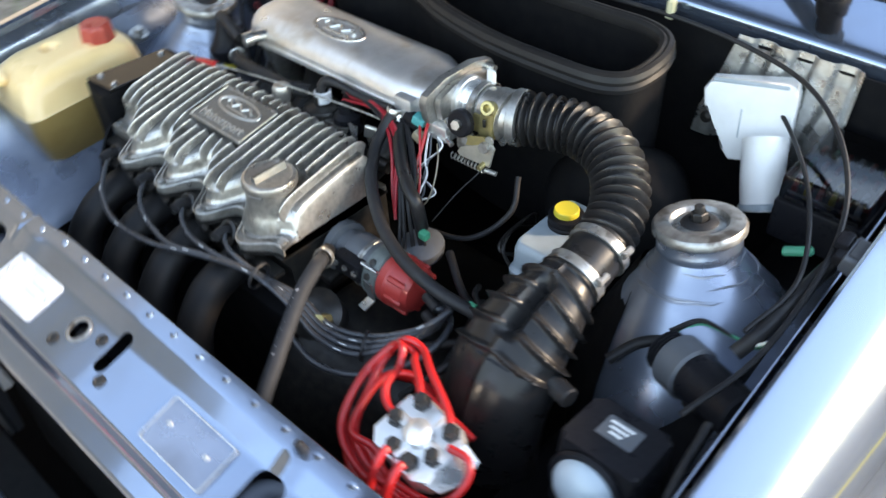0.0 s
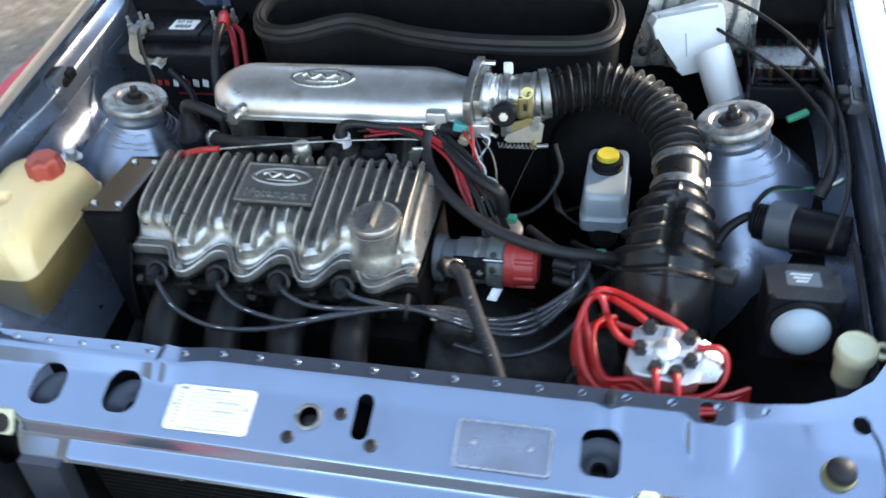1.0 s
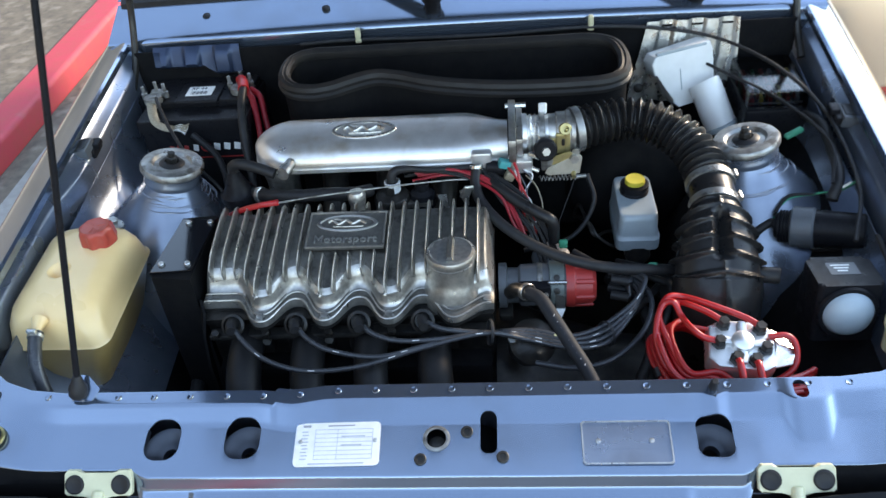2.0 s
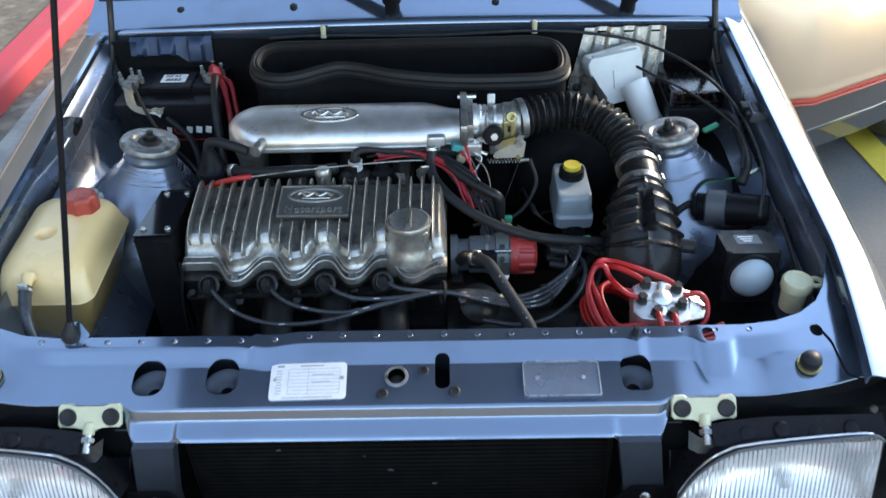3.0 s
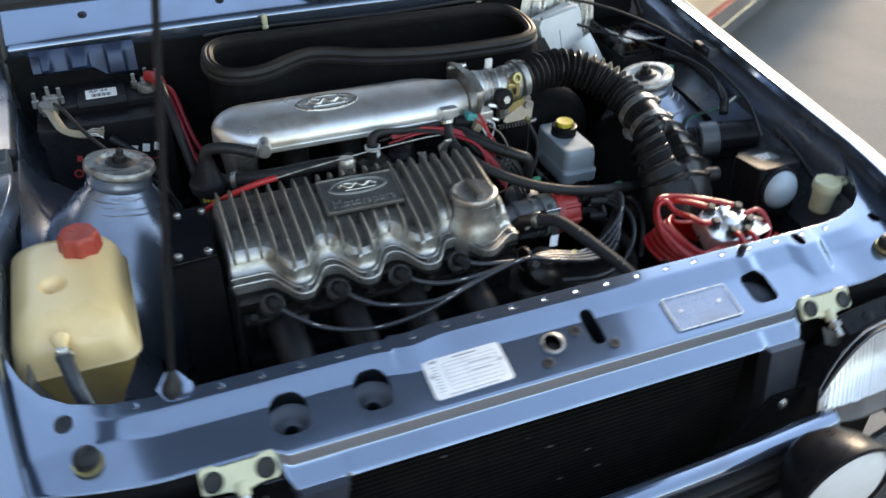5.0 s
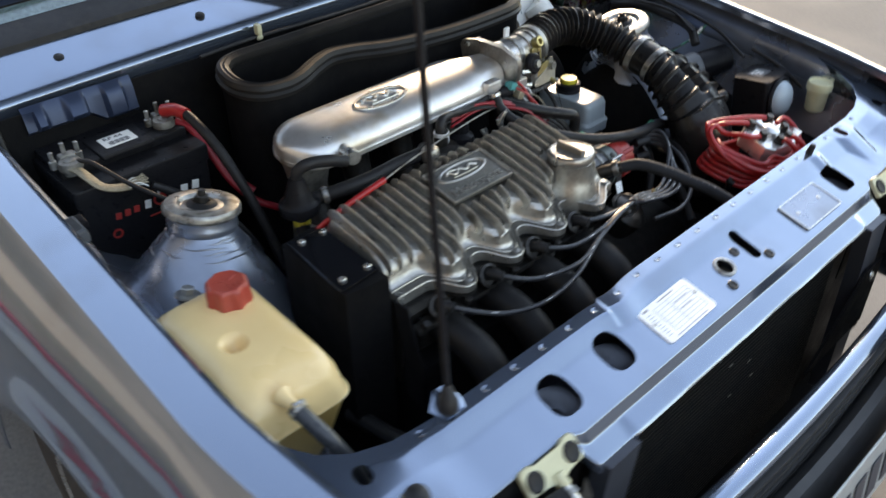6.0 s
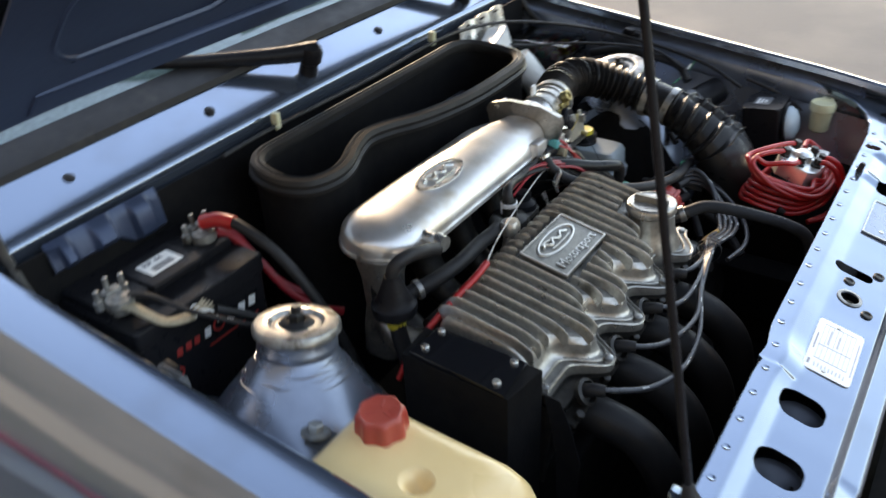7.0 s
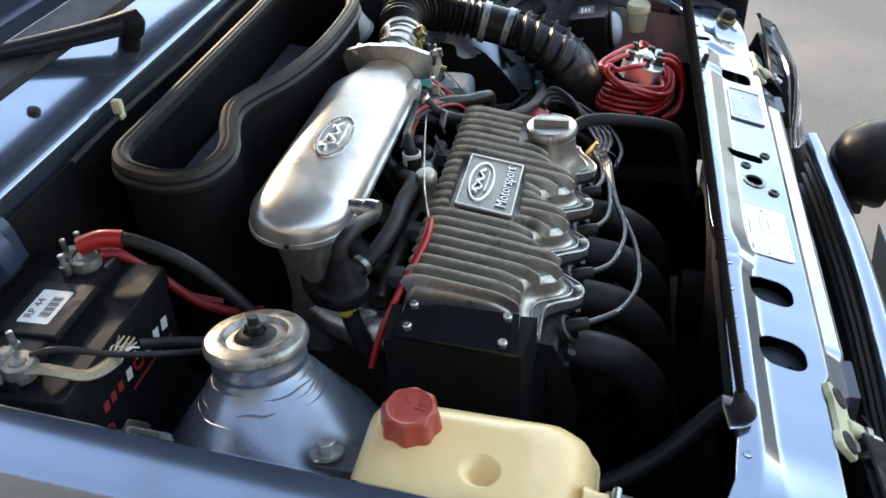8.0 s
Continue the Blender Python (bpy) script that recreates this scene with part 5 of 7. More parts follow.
part("neck", lathe((0.011, 0.281, 0.69), (0, 0.03, 1), [(0.046, 0), (0.045, 0.024), (0.0385, 0.042), (0.0350, 0.052), (0.0340, 0.070), (0.0345, 0.075), (0.032, 0.077), (0.029, 0.077)], 36), CAST, oil)
part("cap", lathe((0.011, 0.284, 0.767), (0, 0.03, 1), [(0.030, 0), (0.0365, 0.001), (0.0372, 0.003), (0.0372, 0.009), (0.0355, 0.0125), (0.0315, 0.014), (0.029, 0.0125), (0.0, 0.0125)], 36), CAST, oil, "round cast cap")
part("grip", loft([[(0.011 + dx * w, 0.285 + dy, z) for dx, dy in ((-1, -0.025), (1, -0.025), (1, 0.025), (-1, 0.025))] for z, w in ((0.778, 0.0055), (0.785, 0.0042), (0.7885, 0.0026))]), PLATE_CAST, oil)

part("cylinder_head", loft([[(x, y, z) for y, z in ((0.262, 0.560), (0.256, 0.600), (0.252, 0.672), (0.240, 0.694), (0.430, 0.694), (0.432, 0.60))] for x in (-0.372, -0.20, 0.07)]), DARK_STEEL, engine)
part("block", box((-0.15, 0.33, 0.42), (0.44, 0.22, 0.37), 0.015, 2), BLACK_AND_SHADE, engine)
part("gearbox", lathe((0.07, 0.33, 0.42), (1, 0, 0), [(0.16, 0), (0.16, 0.03), (0.13, 0.10), (0.10, 0.20), (0.09, 0.30), (0.05, 0.32), (0, 0.32)], 24), DARK_STEEL, engine)
part("engine_mount", box((-0.40, 0.33, 0.44), (0.10, 0.12, 0.06), 0.01, 2), BLACK_AND_SHADE, engine)
for k, x in enumerate(PLUGS):
    part("plug_boot", tube([(x, 0.240, 0.690), (x, 0.222, 0.699), (x + 0.004, 0.208, 0.700)], lambda u, l: 0.0095 - 0.002 * u, 12, 4), RUBBER, engine, "black rubber plug boot")
    part("plug_well", lathe((x, 0.235, 0.688), (0, -0.8, 0.6), [(0.017, 0), (0.018, 0.008), (0.014, 0.010), (0.013, 0.002)], 18), DARK_STEEL, engine)
    part("exhaust_pipe", tube([(x + 0.012, 0.255, 0.648), (x + 0.014, 0.208, 0.646), (x + 0.018, 0.162, 0.628), (x + 0.024, 0.126, 0.575), (x * 0.8 + 0.01, 0.11, 0.44), (x * 0.5 - 0.03, 0.13, 0.32), (x * 0.4 - 0.04, 0.20, 0.22)], 0.0260, 20, 6), EXHAUST, engine, "black exhaust header pipe")
    part("port_flange", box((x + 0.012, 0.247, 0.646), (0.075, 0.012, 0.055), 0.006, 2), DARK_STEEL, engine)
    part("flange_nut", cyl((x + 0.044, 0.242, 0.655), (x + 0.044, 0.230, 0.655), 0.007, 6), WORN_STEEL, engine)
part("head_ledge", box((-0.15, 0.236, 0.668), (0.43, 0.020, 0.010), 0.003, 2), DARK_STEEL, engine, "oily ledge of the cylinder head")
for x in (-0.352, -0.275, -0.178, -0.082, 0.015):
    part("head_bolt", cyl((x, 0.228, 0.673), (x, 0.224, 0.683), 0.0065, 6, chamfer=0.001), DARK_STEEL, engine)

timing = part("timing_cover", loft([[(x, y, z) for x, y in ((-0.446, 0.272), (-0.382, 0.262), (-0.382, 0.425), (-0.440, 0.420))] for z in (0.30, 0.55, 0.757)]), BLACK_AND_SHADE, engine, "black timing belt cover")
tp = prism([(-0.448, 0.276), (-0.384, 0.280), (-0.379, 0.408), (-0.436, 0.412)], Matrix.Translation((0, 0, 0.7645)) @ pose(0, 0, 0, 0, 0, 0), 0.004, bevel=0.0012)
bmesh.ops.translate(tp, verts=tp.verts, vec=(0, 0, 0.006 - 0.012))
part("lid", tp, GLOSS_BLACK, timing, "glossy black lid plate")
for x, y in ((-0.434, 0.293), (-0.393, 0.293), (-0.422, 0.398), (-0.386, 0.398)):
    part("screw", lathe((x, y, 0.7623), (0, 0, 1), [(0.005, 0.0), (0.0052, 0.003), (0.004, 0.0045), (0.0015, 0.0045), (0.001, 0.003), (0, 0.003)], 12), STEEL, timing)
part("side_bracket", sheet([[(-0.378, 0.262, 0.716), (-0.370, 0.244, 0.706)], [(-0.380, 0.252, 0.68), (-0.374, 0.226, 0.67)], [(-0.380, 0.242, 0.63), (-0.374, 0.212, 0.62)], [(-0.382, 0.238, 0.56), (-0.376, 0.215, 0.54)]], 0.004), BLACK_AND_SHADE, engine)

# leads from the plugs to the distributor
leads = thing("ignition_leads", (-0.05, 0.18, 0.62), "bundle of dark grey ignition leads tied together", "leads")
ENDS = [(0.250, 0.345, 0.676), (0.252, 0.322, 0.684), (0.252, 0.318, 0.655), (0.250, 0.342, 0.650)]
BACK = [[(-0.303, 0.200, 0.692), (-0.262, 0.168, 0.681), (-0.20, 0.150, 0.675), (-0.12, 0.156, 0.676), (-0.03, 0.184, 0.683)],
        [(-0.203, 0.198, 0.692), (-0.165, 0.180, 0.684), (-0.095, 0.170, 0.680), (-0.02, 0.188, 0.685)],
        [(-0.108, 0.206, 0.693), (-0.070, 0.194, 0.688), (-0.01, 0.195, 0.688)],
        [(-0.012, 0.212, 0.696), (0.015, 0.206, 0.694)]]
for k, x in enumerate(PLUGS):
    o = (k - 1.5) * 0.0056
    pts = [(x, 0.226, 0.699)] + BACK[k] + [(0.060, 0.204 + o * 0.6, 0.690 - 0.5 * o), (0.120, 0.214 + o, 0.674 + 0.2 * o), (0.180, 0.210 + o * 1.4, 0.662), (0.232, 0.226 + o * 1.8, 0.660 + 0.4 * o), (0.270 + 0.004 * k, 0.262 + o * 1.2, 0.666 + 0.006 * k), (0.291 + 0.003 * k, 0.300 + o, 0.676 + 0.007 * k), (0.280, 0.331, 0.674 + 0.006 * (1.5 - abs(k - 1.5))), (ENDS[k][0] + 0.026, ENDS[k][1] - 0.008, ENDS[k][2]), ENDS[k]]
    part("lead", tube(pts, 0.0038, 10), LEAD_SHEATH, leads)
    path = spline([Vector(q) for q in pts], 8)
    for q in range(14 + 3 * k, len(path) - 30, 11 if k < 2 else 17):
        way = path[q + 1] - path[q]
        part("printed_dash", box((0, 0, 0), (0.010, 0.0011, 0.0006), 0, 1, basis(path[q] + Vector((0, -0.0022, 0.0031)), way, (0, -0.58, 0.81))), LABEL_WHITE, leads)
    part("end_boot", tube([ENDS[k], (ENDS[k][0] + 0.012, ENDS[k][1] - 0.004, ENDS[k][2]), (ENDS[k][0] + 0.026, ENDS[k][1] - 0.008, ENDS[k][2])], 0.0075, 12, 3), RUBBER, leads)
part("lead", tube([(0.256, 0.332, 0.668), (0.295, 0.318, 0.674), (0.308, 0.28, 0.67), (0.29, 0.235, 0.655), (0.245, 0.195, 0.642), (0.19, 0.18, 0.638), (0.13, 0.19, 0.64)], 0.0043, 10), LEAD_SHEATH, leads)
for x in (0.075, 0.245):
    part("cable_tie", lathe((x - 0.012, 0.205 if x < 0.2 else 0.226, 0.690 if x < 0.2 else 0.660), (1, 0.15 if x < 0.2 else 0.6, -0.2), [(0.0185, 0), (0.0195, 0.001), (0.0195, 0.004), (0.0185, 0.005)], 16, closed=False), RUBBER, leads)

dist = thing("distributor", (0.14, 0.333, 0.62), "grey distributor with a red ribbed cap", "distributor")
c = Vector((0.078, 0.333, 0.667))
part("body", lathe(c, (1, 0, 0), [(0.036, 0), (0.036, 0.012), (0.028, 0.014), (0.028, 0.030), (0.033, 0.034), (0.034, 0.085), (0.030, 0.092), (0.034, 0.094), (0.034, 0.104)], 32), GREY_PLASTIC, dist)
capo = part("cap", lathe(c + Vector((0.104, 0, 0)), (1, 0, 0), [(0.036, 0), (0.037, 0.012), (0.034, 0.016), (0.032, 0.040), (0.026, 0.046), (0, 0.047)], 32), RED_PLASTIC, dist, "red plastic distributor cap")
for k in range(8):
    a = k * math.pi / 4
    part("rib", box(c + Vector((0.132, 0.033 * math.cos(a), 0.033 * math.sin(a))), (0.030, 0.008, 0.006), 0.002, 1, pose(0, 0, 0, math.degrees(a) + 90, 0, 0)), RED_PLASTIC, capo)
part("clamp_clip", box(c + Vector((0.090, -0.026, 0.024)), (0.030, 0.006, 0.018), 0.002, 1, pose(0, 0, 0, 40, 0, 0)), STEEL, dist)
part("module", box(c + Vector((0.055, -0.030, 0.012)), (0.050, 0.020, 0.030), 0.004, 2), BLACK_PLASTIC, dist)
for k in range(3):
    part("screw", cyl(c + Vector((0.036 + 0.018 * k, -0.040, 0.014)), c + Vector((0.036 + 0.018 * k, -0.043, 0.015)), 0.0042, 10), STEEL, dist)
part("ground_strap", sheet([[c + Vector((0.086, -0.036, 0.010)), c + Vector((0.100, -0.037, 0.010))], [c + Vector((0.088, -0.034, -0.020)), c + Vector((0.102, -0.035, -0.020))], [c + Vector((0.080, -0.046, -0.034)), c + Vector((0.094, -0.048, -0.034))]], 0.002), STEEL, dist, "bent steel earth tab")
part("cap_flange", lathe(c + Vector((0.078, 0, 0)), (1, 0, 0), [(0.034, 0), (0.0372, 0.001), (0.0372, 0.022), (0.034, 0.024)], 36, closed=False), FLANGE_GREY, dist, "pale green-grey flange beside the cap")
for a_ in (0.6, 1.15, 2.2):
    part("flange_screw", lathe(c + Vector((0.089, -0.0372 * math.sin(a_), 0.0372 * math.cos(a_))), (0, -math.sin(a_), math.cos(a_)), [(0.005, -0.001), (0.005, 0.0015), (0.003, 0.0022), (0, 0.0015)], 10), DARK_STEEL, dist)
part("body_band", lathe(c + Vector((0.060, 0, 0)), (1, 0, 0), [(0.034, 0), (0.0352, 0.001), (0.0352, 0.007), (0.034, 0.008)], 32, closed=False), WORN_STEEL, dist)
part("base_clamp", box(c + Vector((0.010, -0.020, -0.030)), (0.022, 0.05, 0.014), 0.004, 2), DARK_STEEL, dist)
part("vacuum_unit", lathe((0.163, 0.408, 0.640), (0, -0.15, 1), [(0.012, 0), (0.030, 0.012), (0.032, 0.022), (0.031, 0.027), (0.024, 0.032), (0.010, 0.036), (0, 0.037)], 28), GREY_PLASTIC, dist, "round grey vacuum unit")

hose = thing("coolant_hose", (0.18, 0.10, 0.55), "thick black coolant hose with printed white dashes", "hose")
part("hose", tube([(0.125, 0.262, 0.712), (0.140, 0.240, 0.720), (0.156, 0.205, 0.717), (0.178, 0.163, 0.704), (0.198, 0.126, 0.690), (0.212, 0.092, 0.668), (0.210, 0.075, 0.62), (0.20, 0.06, 0.55)], 0.0098, 14), DULL_RUBBER, hose)
part("clip", lathe((0.118, 0.274, 0.706), (0.4, -0.6, 0.3), [(0.0125, 0), (0.0135, 0.001), (0.0135, 0.009), (0.0125, 0.010)], 18, closed=False), WORN_STEEL, hose, "dull steel hose clip")
part("outlet", tube([(0.095, 0.30, 0.68), (0.105, 0.288, 0.698), (0.125, 0.262, 0.712)], 0.0105, 12), DARK_STEEL, hose)
for k in range(9):
    u = Vector((0.157, 0.203, 0.7168)).lerp(Vector((0.195, 0.131, 0.6925)), k / 8)
    part("printed_dash", box(u + Vector((0.0, -0.003, 0.0088)), (0.005, 0.0015, 0.0010), 0.0003, 1, pose(0, 0, 0, 18, 0, 70)), INK_GREY, hose)

# ---- intake ----
intake = thing("intake_manifold", (-0.11, 0.55, 0.62), "brushed aluminium intake plenum with a raised oval badge", "intake manifold")


def plenum_section(x, grow=0.0):
    u = (x + 0.338) / 0.062
    e = math.sqrt(max(0.0, 1 - (1 - min(1, u)) ** 2)) if u < 1 else 1.0
    v = max(0.0, min(1.0, (x - 0.02) / 0.08))
    v = v * v * (3 - 2 * v)
    w = (0.064 - 0.022 * v) * max(e, 0.02)
    cy = 0.561 - 0.012 * v
    return w, cy, max(e, 0.02), 0.03


XS = [-0.338 + 0.062 * (1 - math.cos(a)) for a in np.linspace(0.05, math.pi / 2, 12)] + list(np.linspace(-0.26, 0.098, 22))
rows = []
for x in XS:
    w, cy, e, h = plenum_section(x)
    row = []
    for k in range(40):
        a = 2 * math.pi * k / 40
        ca, sa = math.cos(a), math.sin(a)
        yy = w * math.copysign(abs(ca) ** 0.75, ca)
        zz = (0.036 if sa > 0 else 0.020) * math.copysign(abs(sa) ** 0.8, sa) * (0.35 + 0.65 * e)
        row.append((x, cy + yy, 0.794 + zz + 0.04 * 0.05 * (yy / 0.05)))
    rows.append(row)
part("plenum_chamber", loft(rows), POLISHED, intake)
seam = [[(x, plenum_section(x)[1] + (plenum_section(x)[0] + 0.003) * sy, 0.790 + dz) for sy, dz in ((-1, -0.003), (-1, 0.003), (1, 0.003), (1, -0.003))] for x in XS if x < 0.09]
part("seam_lip", loft(seam), POLISHED, intake, "thin bright joint lip")
mb = basis((-0.144, 0.556, 0.8285), (1, 0, 0), (0, -0.10, 1))
badge = part("oval_badge", prism(oval(0.055, 0.0235), mb, 0.002, bevel=0.0006), POLISHED, intake, "raised oval badge")
oval_badge(mb @ Matrix.Translation((0, 0, 0.002)), 0.055, 0.0235, badge, STEEL)
for x in PLUGS:
    part("runner", tube([(x + 0.02, 0.555, 0.785), (x + 0.02, 0.553, 0.735), (x + 0.015, 0.52, 0.685), (x + 0.01, 0.46, 0.655), (x, 0.425, 0.648)], lambda u, l: 0.025 - 0.004 * u, 16), DARK_STEEL, intake, "dull cast intake runner")
part("end_leg", loft([[(-0.300 + px * w, 0.553 + py * w, z) for px, py in rounded(2, 2, 0.7, 4)] for z, w in ((0.785, 0.034), (0.745, 0.027), (0.70, 0.025), (0.665, 0.030), (0.62, 0.032))]), CAST, intake, "dull cast leg under the plenum's end")
part("cross_casting", tube([(-0.300, 0.553, 0.672), (-0.325, 0.52, 0.672), (-0.335, 0.47, 0.668), (-0.335, 0.43, 0.662)], lambda u, l: 0.024 + 0.003 * math.cos(u * 9), 18), CAST, intake, "dull cast runner towards the head")
part("front_port", tube([(-0.264, 0.508, 0.803), (-0.268, 0.484, 0.806), (-0.272, 0.466, 0.806)], lambda u, l: 0.0095 if u < 0.6 else 0.0115, 14, 5), STEEL, intake, "steel banjo fitting")
part("front_boss", box((0.055, 0.497, 0.800), (0.034, 0.018, 0.030), 0.005, 2), POLISHED, intake)
part("boss_bolt", cyl((0.050, 0.490, 0.786), (0.046, 0.476, 0.774), 0.007, 6), STEEL, intake)


def flange_outline(k):
    return [(y * k, z * k) for y, z in ((-0.070, 0.016), (-0.066, 0.028), (-0.030, 0.040), (0.030, 0.040), (0.066, 0.030), (0.072, 0.020), (0.064, -0.010), (0.032, -0.036), (-0.032, -0.036), (-0.064, -0.014))]


throttle = thing("throttle_body", (0.15, 0.548, 0.76), "aluminium throttle body with a brass coloured linkage", "throttle body")
mf = basis((0.100, 0.548, 0.812), (0, 1, 0), (1, 0, 0))
part("flange", prism(flange_outline(1.0), mf, 0.012, bevel=0.002), CAST, throttle)
part("rear_flange", prism(flange_outline(0.78), basis((0.113, 0.548, 0.812), (0, 1, 0), (1, 0, 0)), 0.010, bevel=0.002), CAST, throttle)
part("barrel", lathe((0.122, 0.548, 0.814), (1, 0, 0), [(0.033, 0), (0.033, 0.008), (0.029, 0.010), (0.032, 0.014), (0.029, 0.018), (0.032, 0.022), (0.029, 0.026), (0.032, 0.030), (0.029, 0.034), (0.031, 0.045)], 32), POLISHED, throttle)
part("collar", lathe((0.165, 0.548, 0.814), (1, 0, 0), [(0.031, 0), (0.0315, 0.012), (0.034, 0.014), (0.034, 0.028), (0.036, 0.030), (0.036, 0.036), (0.031, 0.038), (0.029, 0.045)], 36), CAST, throttle, "grey cast collar")
part("strap", lathe((0.150, 0.548, 0.814), (1, 0, 0), [(0.0325, 0), (0.0345, 0.0005), (0.0345, 0.0095), (0.0325, 0.010)], 36, closed=False), WORN_STEEL, throttle, "dull steel strap")
for x, y, z, w, h in ((0.170, 0.519, 0.808, 0.016, 0.026), (0.184, 0.517, 0.812, 0.016, 0.036), (0.195, 0.516, 0.816, 0.010, 0.046)):
    part("boss", box((x, y, z), (w, 0.012, h), 0.003, 2, pose(0, 0, 0, -8, 0, 0)), BRASS, throttle, "yellow passivated stepped boss")
part("port", lathe((0.190, 0.520, 0.836), (0.15, -1, 0.55), [(0.010, 0), (0.010, 0.012), (0.009, 0.013), (0.0055, 0.013), (0.005, 0.004), (0, 0.004)], 18), BRASS, throttle)
part("port_slot", box((0.188, 0.508, 0.818), (0.005, 0.003, 0.012), 0.001, 1), DARK_STEEL, throttle)
part("quadrant", lathe((0.158, 0.502, 0.812), (0.1, -1, 0.25), [(0.004, 0.014), (0.016, 0.014), (0.019, 0.011), (0.019, 0.003), (0.012, 0)], 26), BLACK_PLASTIC, throttle)
part("quadrant_nut", cyl((0.159, 0.489, 0.815), (0.160, 0.482, 0.817), 0.007, 6), STEEL, throttle)
part("lever", prism([(-0.026, -0.010), (-0.020, -0.014), (0.030, -0.012), (0.034, 0.016), (0.030, 0.020), (0.022, 0.020), (-0.022, -0.002)], basis((0.184, 0.492, 0.782), (1, 0, 0), (0.05, -1, 0.2)), 0.003, bevel=0.0006), ZINC, throttle, "pale zinc plated lever")
part("lever", prism(rounded(0.044, 0.013, 0.006), basis((0.182, 0.496, 0.796), (0.9, 0, 0.3), (0.1, -1, 0.2)), 0.003, bevel=0.0006), BRASS, throttle)
part("lever", prism(rounded(0.036, 0.012, 0.005), basis((0.205, 0.497, 0.794), (0.2, 0, 1), (0.1, -1, 0.2)), 0.003, bevel=0.0006), ZINC, throttle)
part("stop_bracket", box((0.162, 0.500, 0.786), (0.020, 0.016, 0.024), 0.003, 2), WORN_STEEL, throttle)
part("pivot_bolt", cyl((0.204, 0.494, 0.797), (0.205, 0.484, 0.799), 0.0075, 6), WORN_STEEL, throttle)
part("idle_screw", cyl((0.132, 0.498, 0.806), (0.150, 0.490, 0.803), 0.005, 8), STEEL, throttle)
part("cable_end", cyl((0.126, 0.495, 0.785), (0.148, 0.488, 0.778), 0.004, 8), STEEL, throttle)
spring = [(0.148 + 0.0012 * q, 0.486 + 0.0042 * math.cos(q * 1.25), 0.764 + 0.0042 * math.sin(q * 1.25)) for q in range(52)]
part("return_spring", tube(spring, 0.0010, 6, 1), WORN_STEEL, throttle, "coiled return spring")
part("spring_hook", cyl((0.207, 0.487, 0.764), (0.224, 0.490, 0.764), 0.0036, 10), WORN_STEEL, throttle)
part("lever_pin", cyl((0.204, 0.498, 0.774), (0.204, 0.478, 0.770), 0.004, 10), BRASS, throttle)
part("white_tag", box((0.157, 0.560, 0.853), (0.014, 0.006, 0.020), 0.002, 1), WHITE_PLASTIC, throttle)
part("flange_bolt", cyl((0.095, 0.600, 0.838), (0.130, 0.600, 0.838), 0.005, 8), STEEL, throttle)
part("idle_valve", box((0.118, 0.500, 0.786), (0.040, 0.026, 0.024), 0.004, 2), POLISHED, throttle)

duct = thing("intake_hose", (0.38, 0.42, 0.62), "black corrugated rubber intake hose with two steel clamps", "intake hose")
UP = [(0.210, 0.552, 0.815), (0.25, 0.564, 0.818), (0.292, 0.572, 0.819), (0.337, 0.565, 0.815), (0.375, 0.541, 0.804), (0.402, 0.502, 0.787), (0.414, 0.452, 0.770)]
part("upper_hose", tube(UP, lambda u, l: 0.0325 + 0.0042 * math.cos(l * 2 * math.pi / 0.0135), 30, 26), SHINY_RUBBER, duct)
LOW = [(0.414, 0.458, 0.772), (0.414, 0.415, 0.762), (0.411, 0.375, 0.751), (0.407, 0.338, 0.735), (0.404, 0.306, 0.712), (0.403, 0.282, 0.678), (0.403, 0.270, 0.635), (0.405, 0.265, 0.56)]


def elbow():
    """Narrow at the clamp, swelling into a wide dome with ribbed cheeks, a cleft and a centre seam."""
    line_ = spline(LOW, 34)
    rows, l = [], 0.0
    for i, p in enumerate(line_):
        l += (p - line_[i - 1]).length if i else 0.0
        d = (line_[min(i + 1, len(line_) - 1)] - line_[max(i - 1, 0)]).normalized()
        side = (Vector((1, 0, 0)) - d * d.x).normalized()
        up = side.cross(d)
        if up.z < 0 and up.y > 0:
            up = -up
        a = float(np.interp(l, [0, 0.064, 0.082, 0.11, 0.15, 0.20, 0.26, 0.32], [0.0338, 0.0352, 0.044, 0.054, 0.062, 0.066, 0.062, 0.056]))
        b = float(np.interp(l, [0, 0.064, 0.082, 0.15, 0.20, 0.26, 0.32], [0.0338, 0.0352, 0.038, 0.044, 0.050, 0.052, 0.052]))
        row = []
        for k in range(72):
            t_ = 2 * math.pi * k / 72
            c_, s_ = math.cos(t_), math.sin(t_)
            r = 1.0
            bow = l + 0.010 * (1 - abs(c_)) * (1 if l > 0.08 else 0)
            if 0.068 < l < 0.178:
                r += (0.13 if l < 0.08 else 0.17) * max(0.0, math.cos(bow * 2 * math.pi / 0.0225)) ** 4 * min(1.0, (0.35 + 1.2 * abs(c_)))
                r -= 0.035
            if s_ > 0 and 0.086 < l < 0.160 and abs(c_) < 0.24:
                r -= 0.50 * math.cos(c_ / 0.24 * math.pi / 2) * min(1.0, (l - 0.086) / 0.012, (0.160 - l) / 0.012)
            elif s_ > 0 and abs(c_) < 0.05 and l > 0.068:
                r += 0.085
            row.append(p + side * (a * c_ * r) + up * (b * s_ * r))
        rows.append(row)
    return loft(rows)


part("lower_duct", elbow(), SHINY_RUBBER, duct, "ribbed black rubber elbow", angle=60)
part("drain_stub", cyl((0.455, 0.300, 0.705), (0.492, 0.290, 0.708), 0.012, 14, chamfer=0.002), RUBBER, duct)
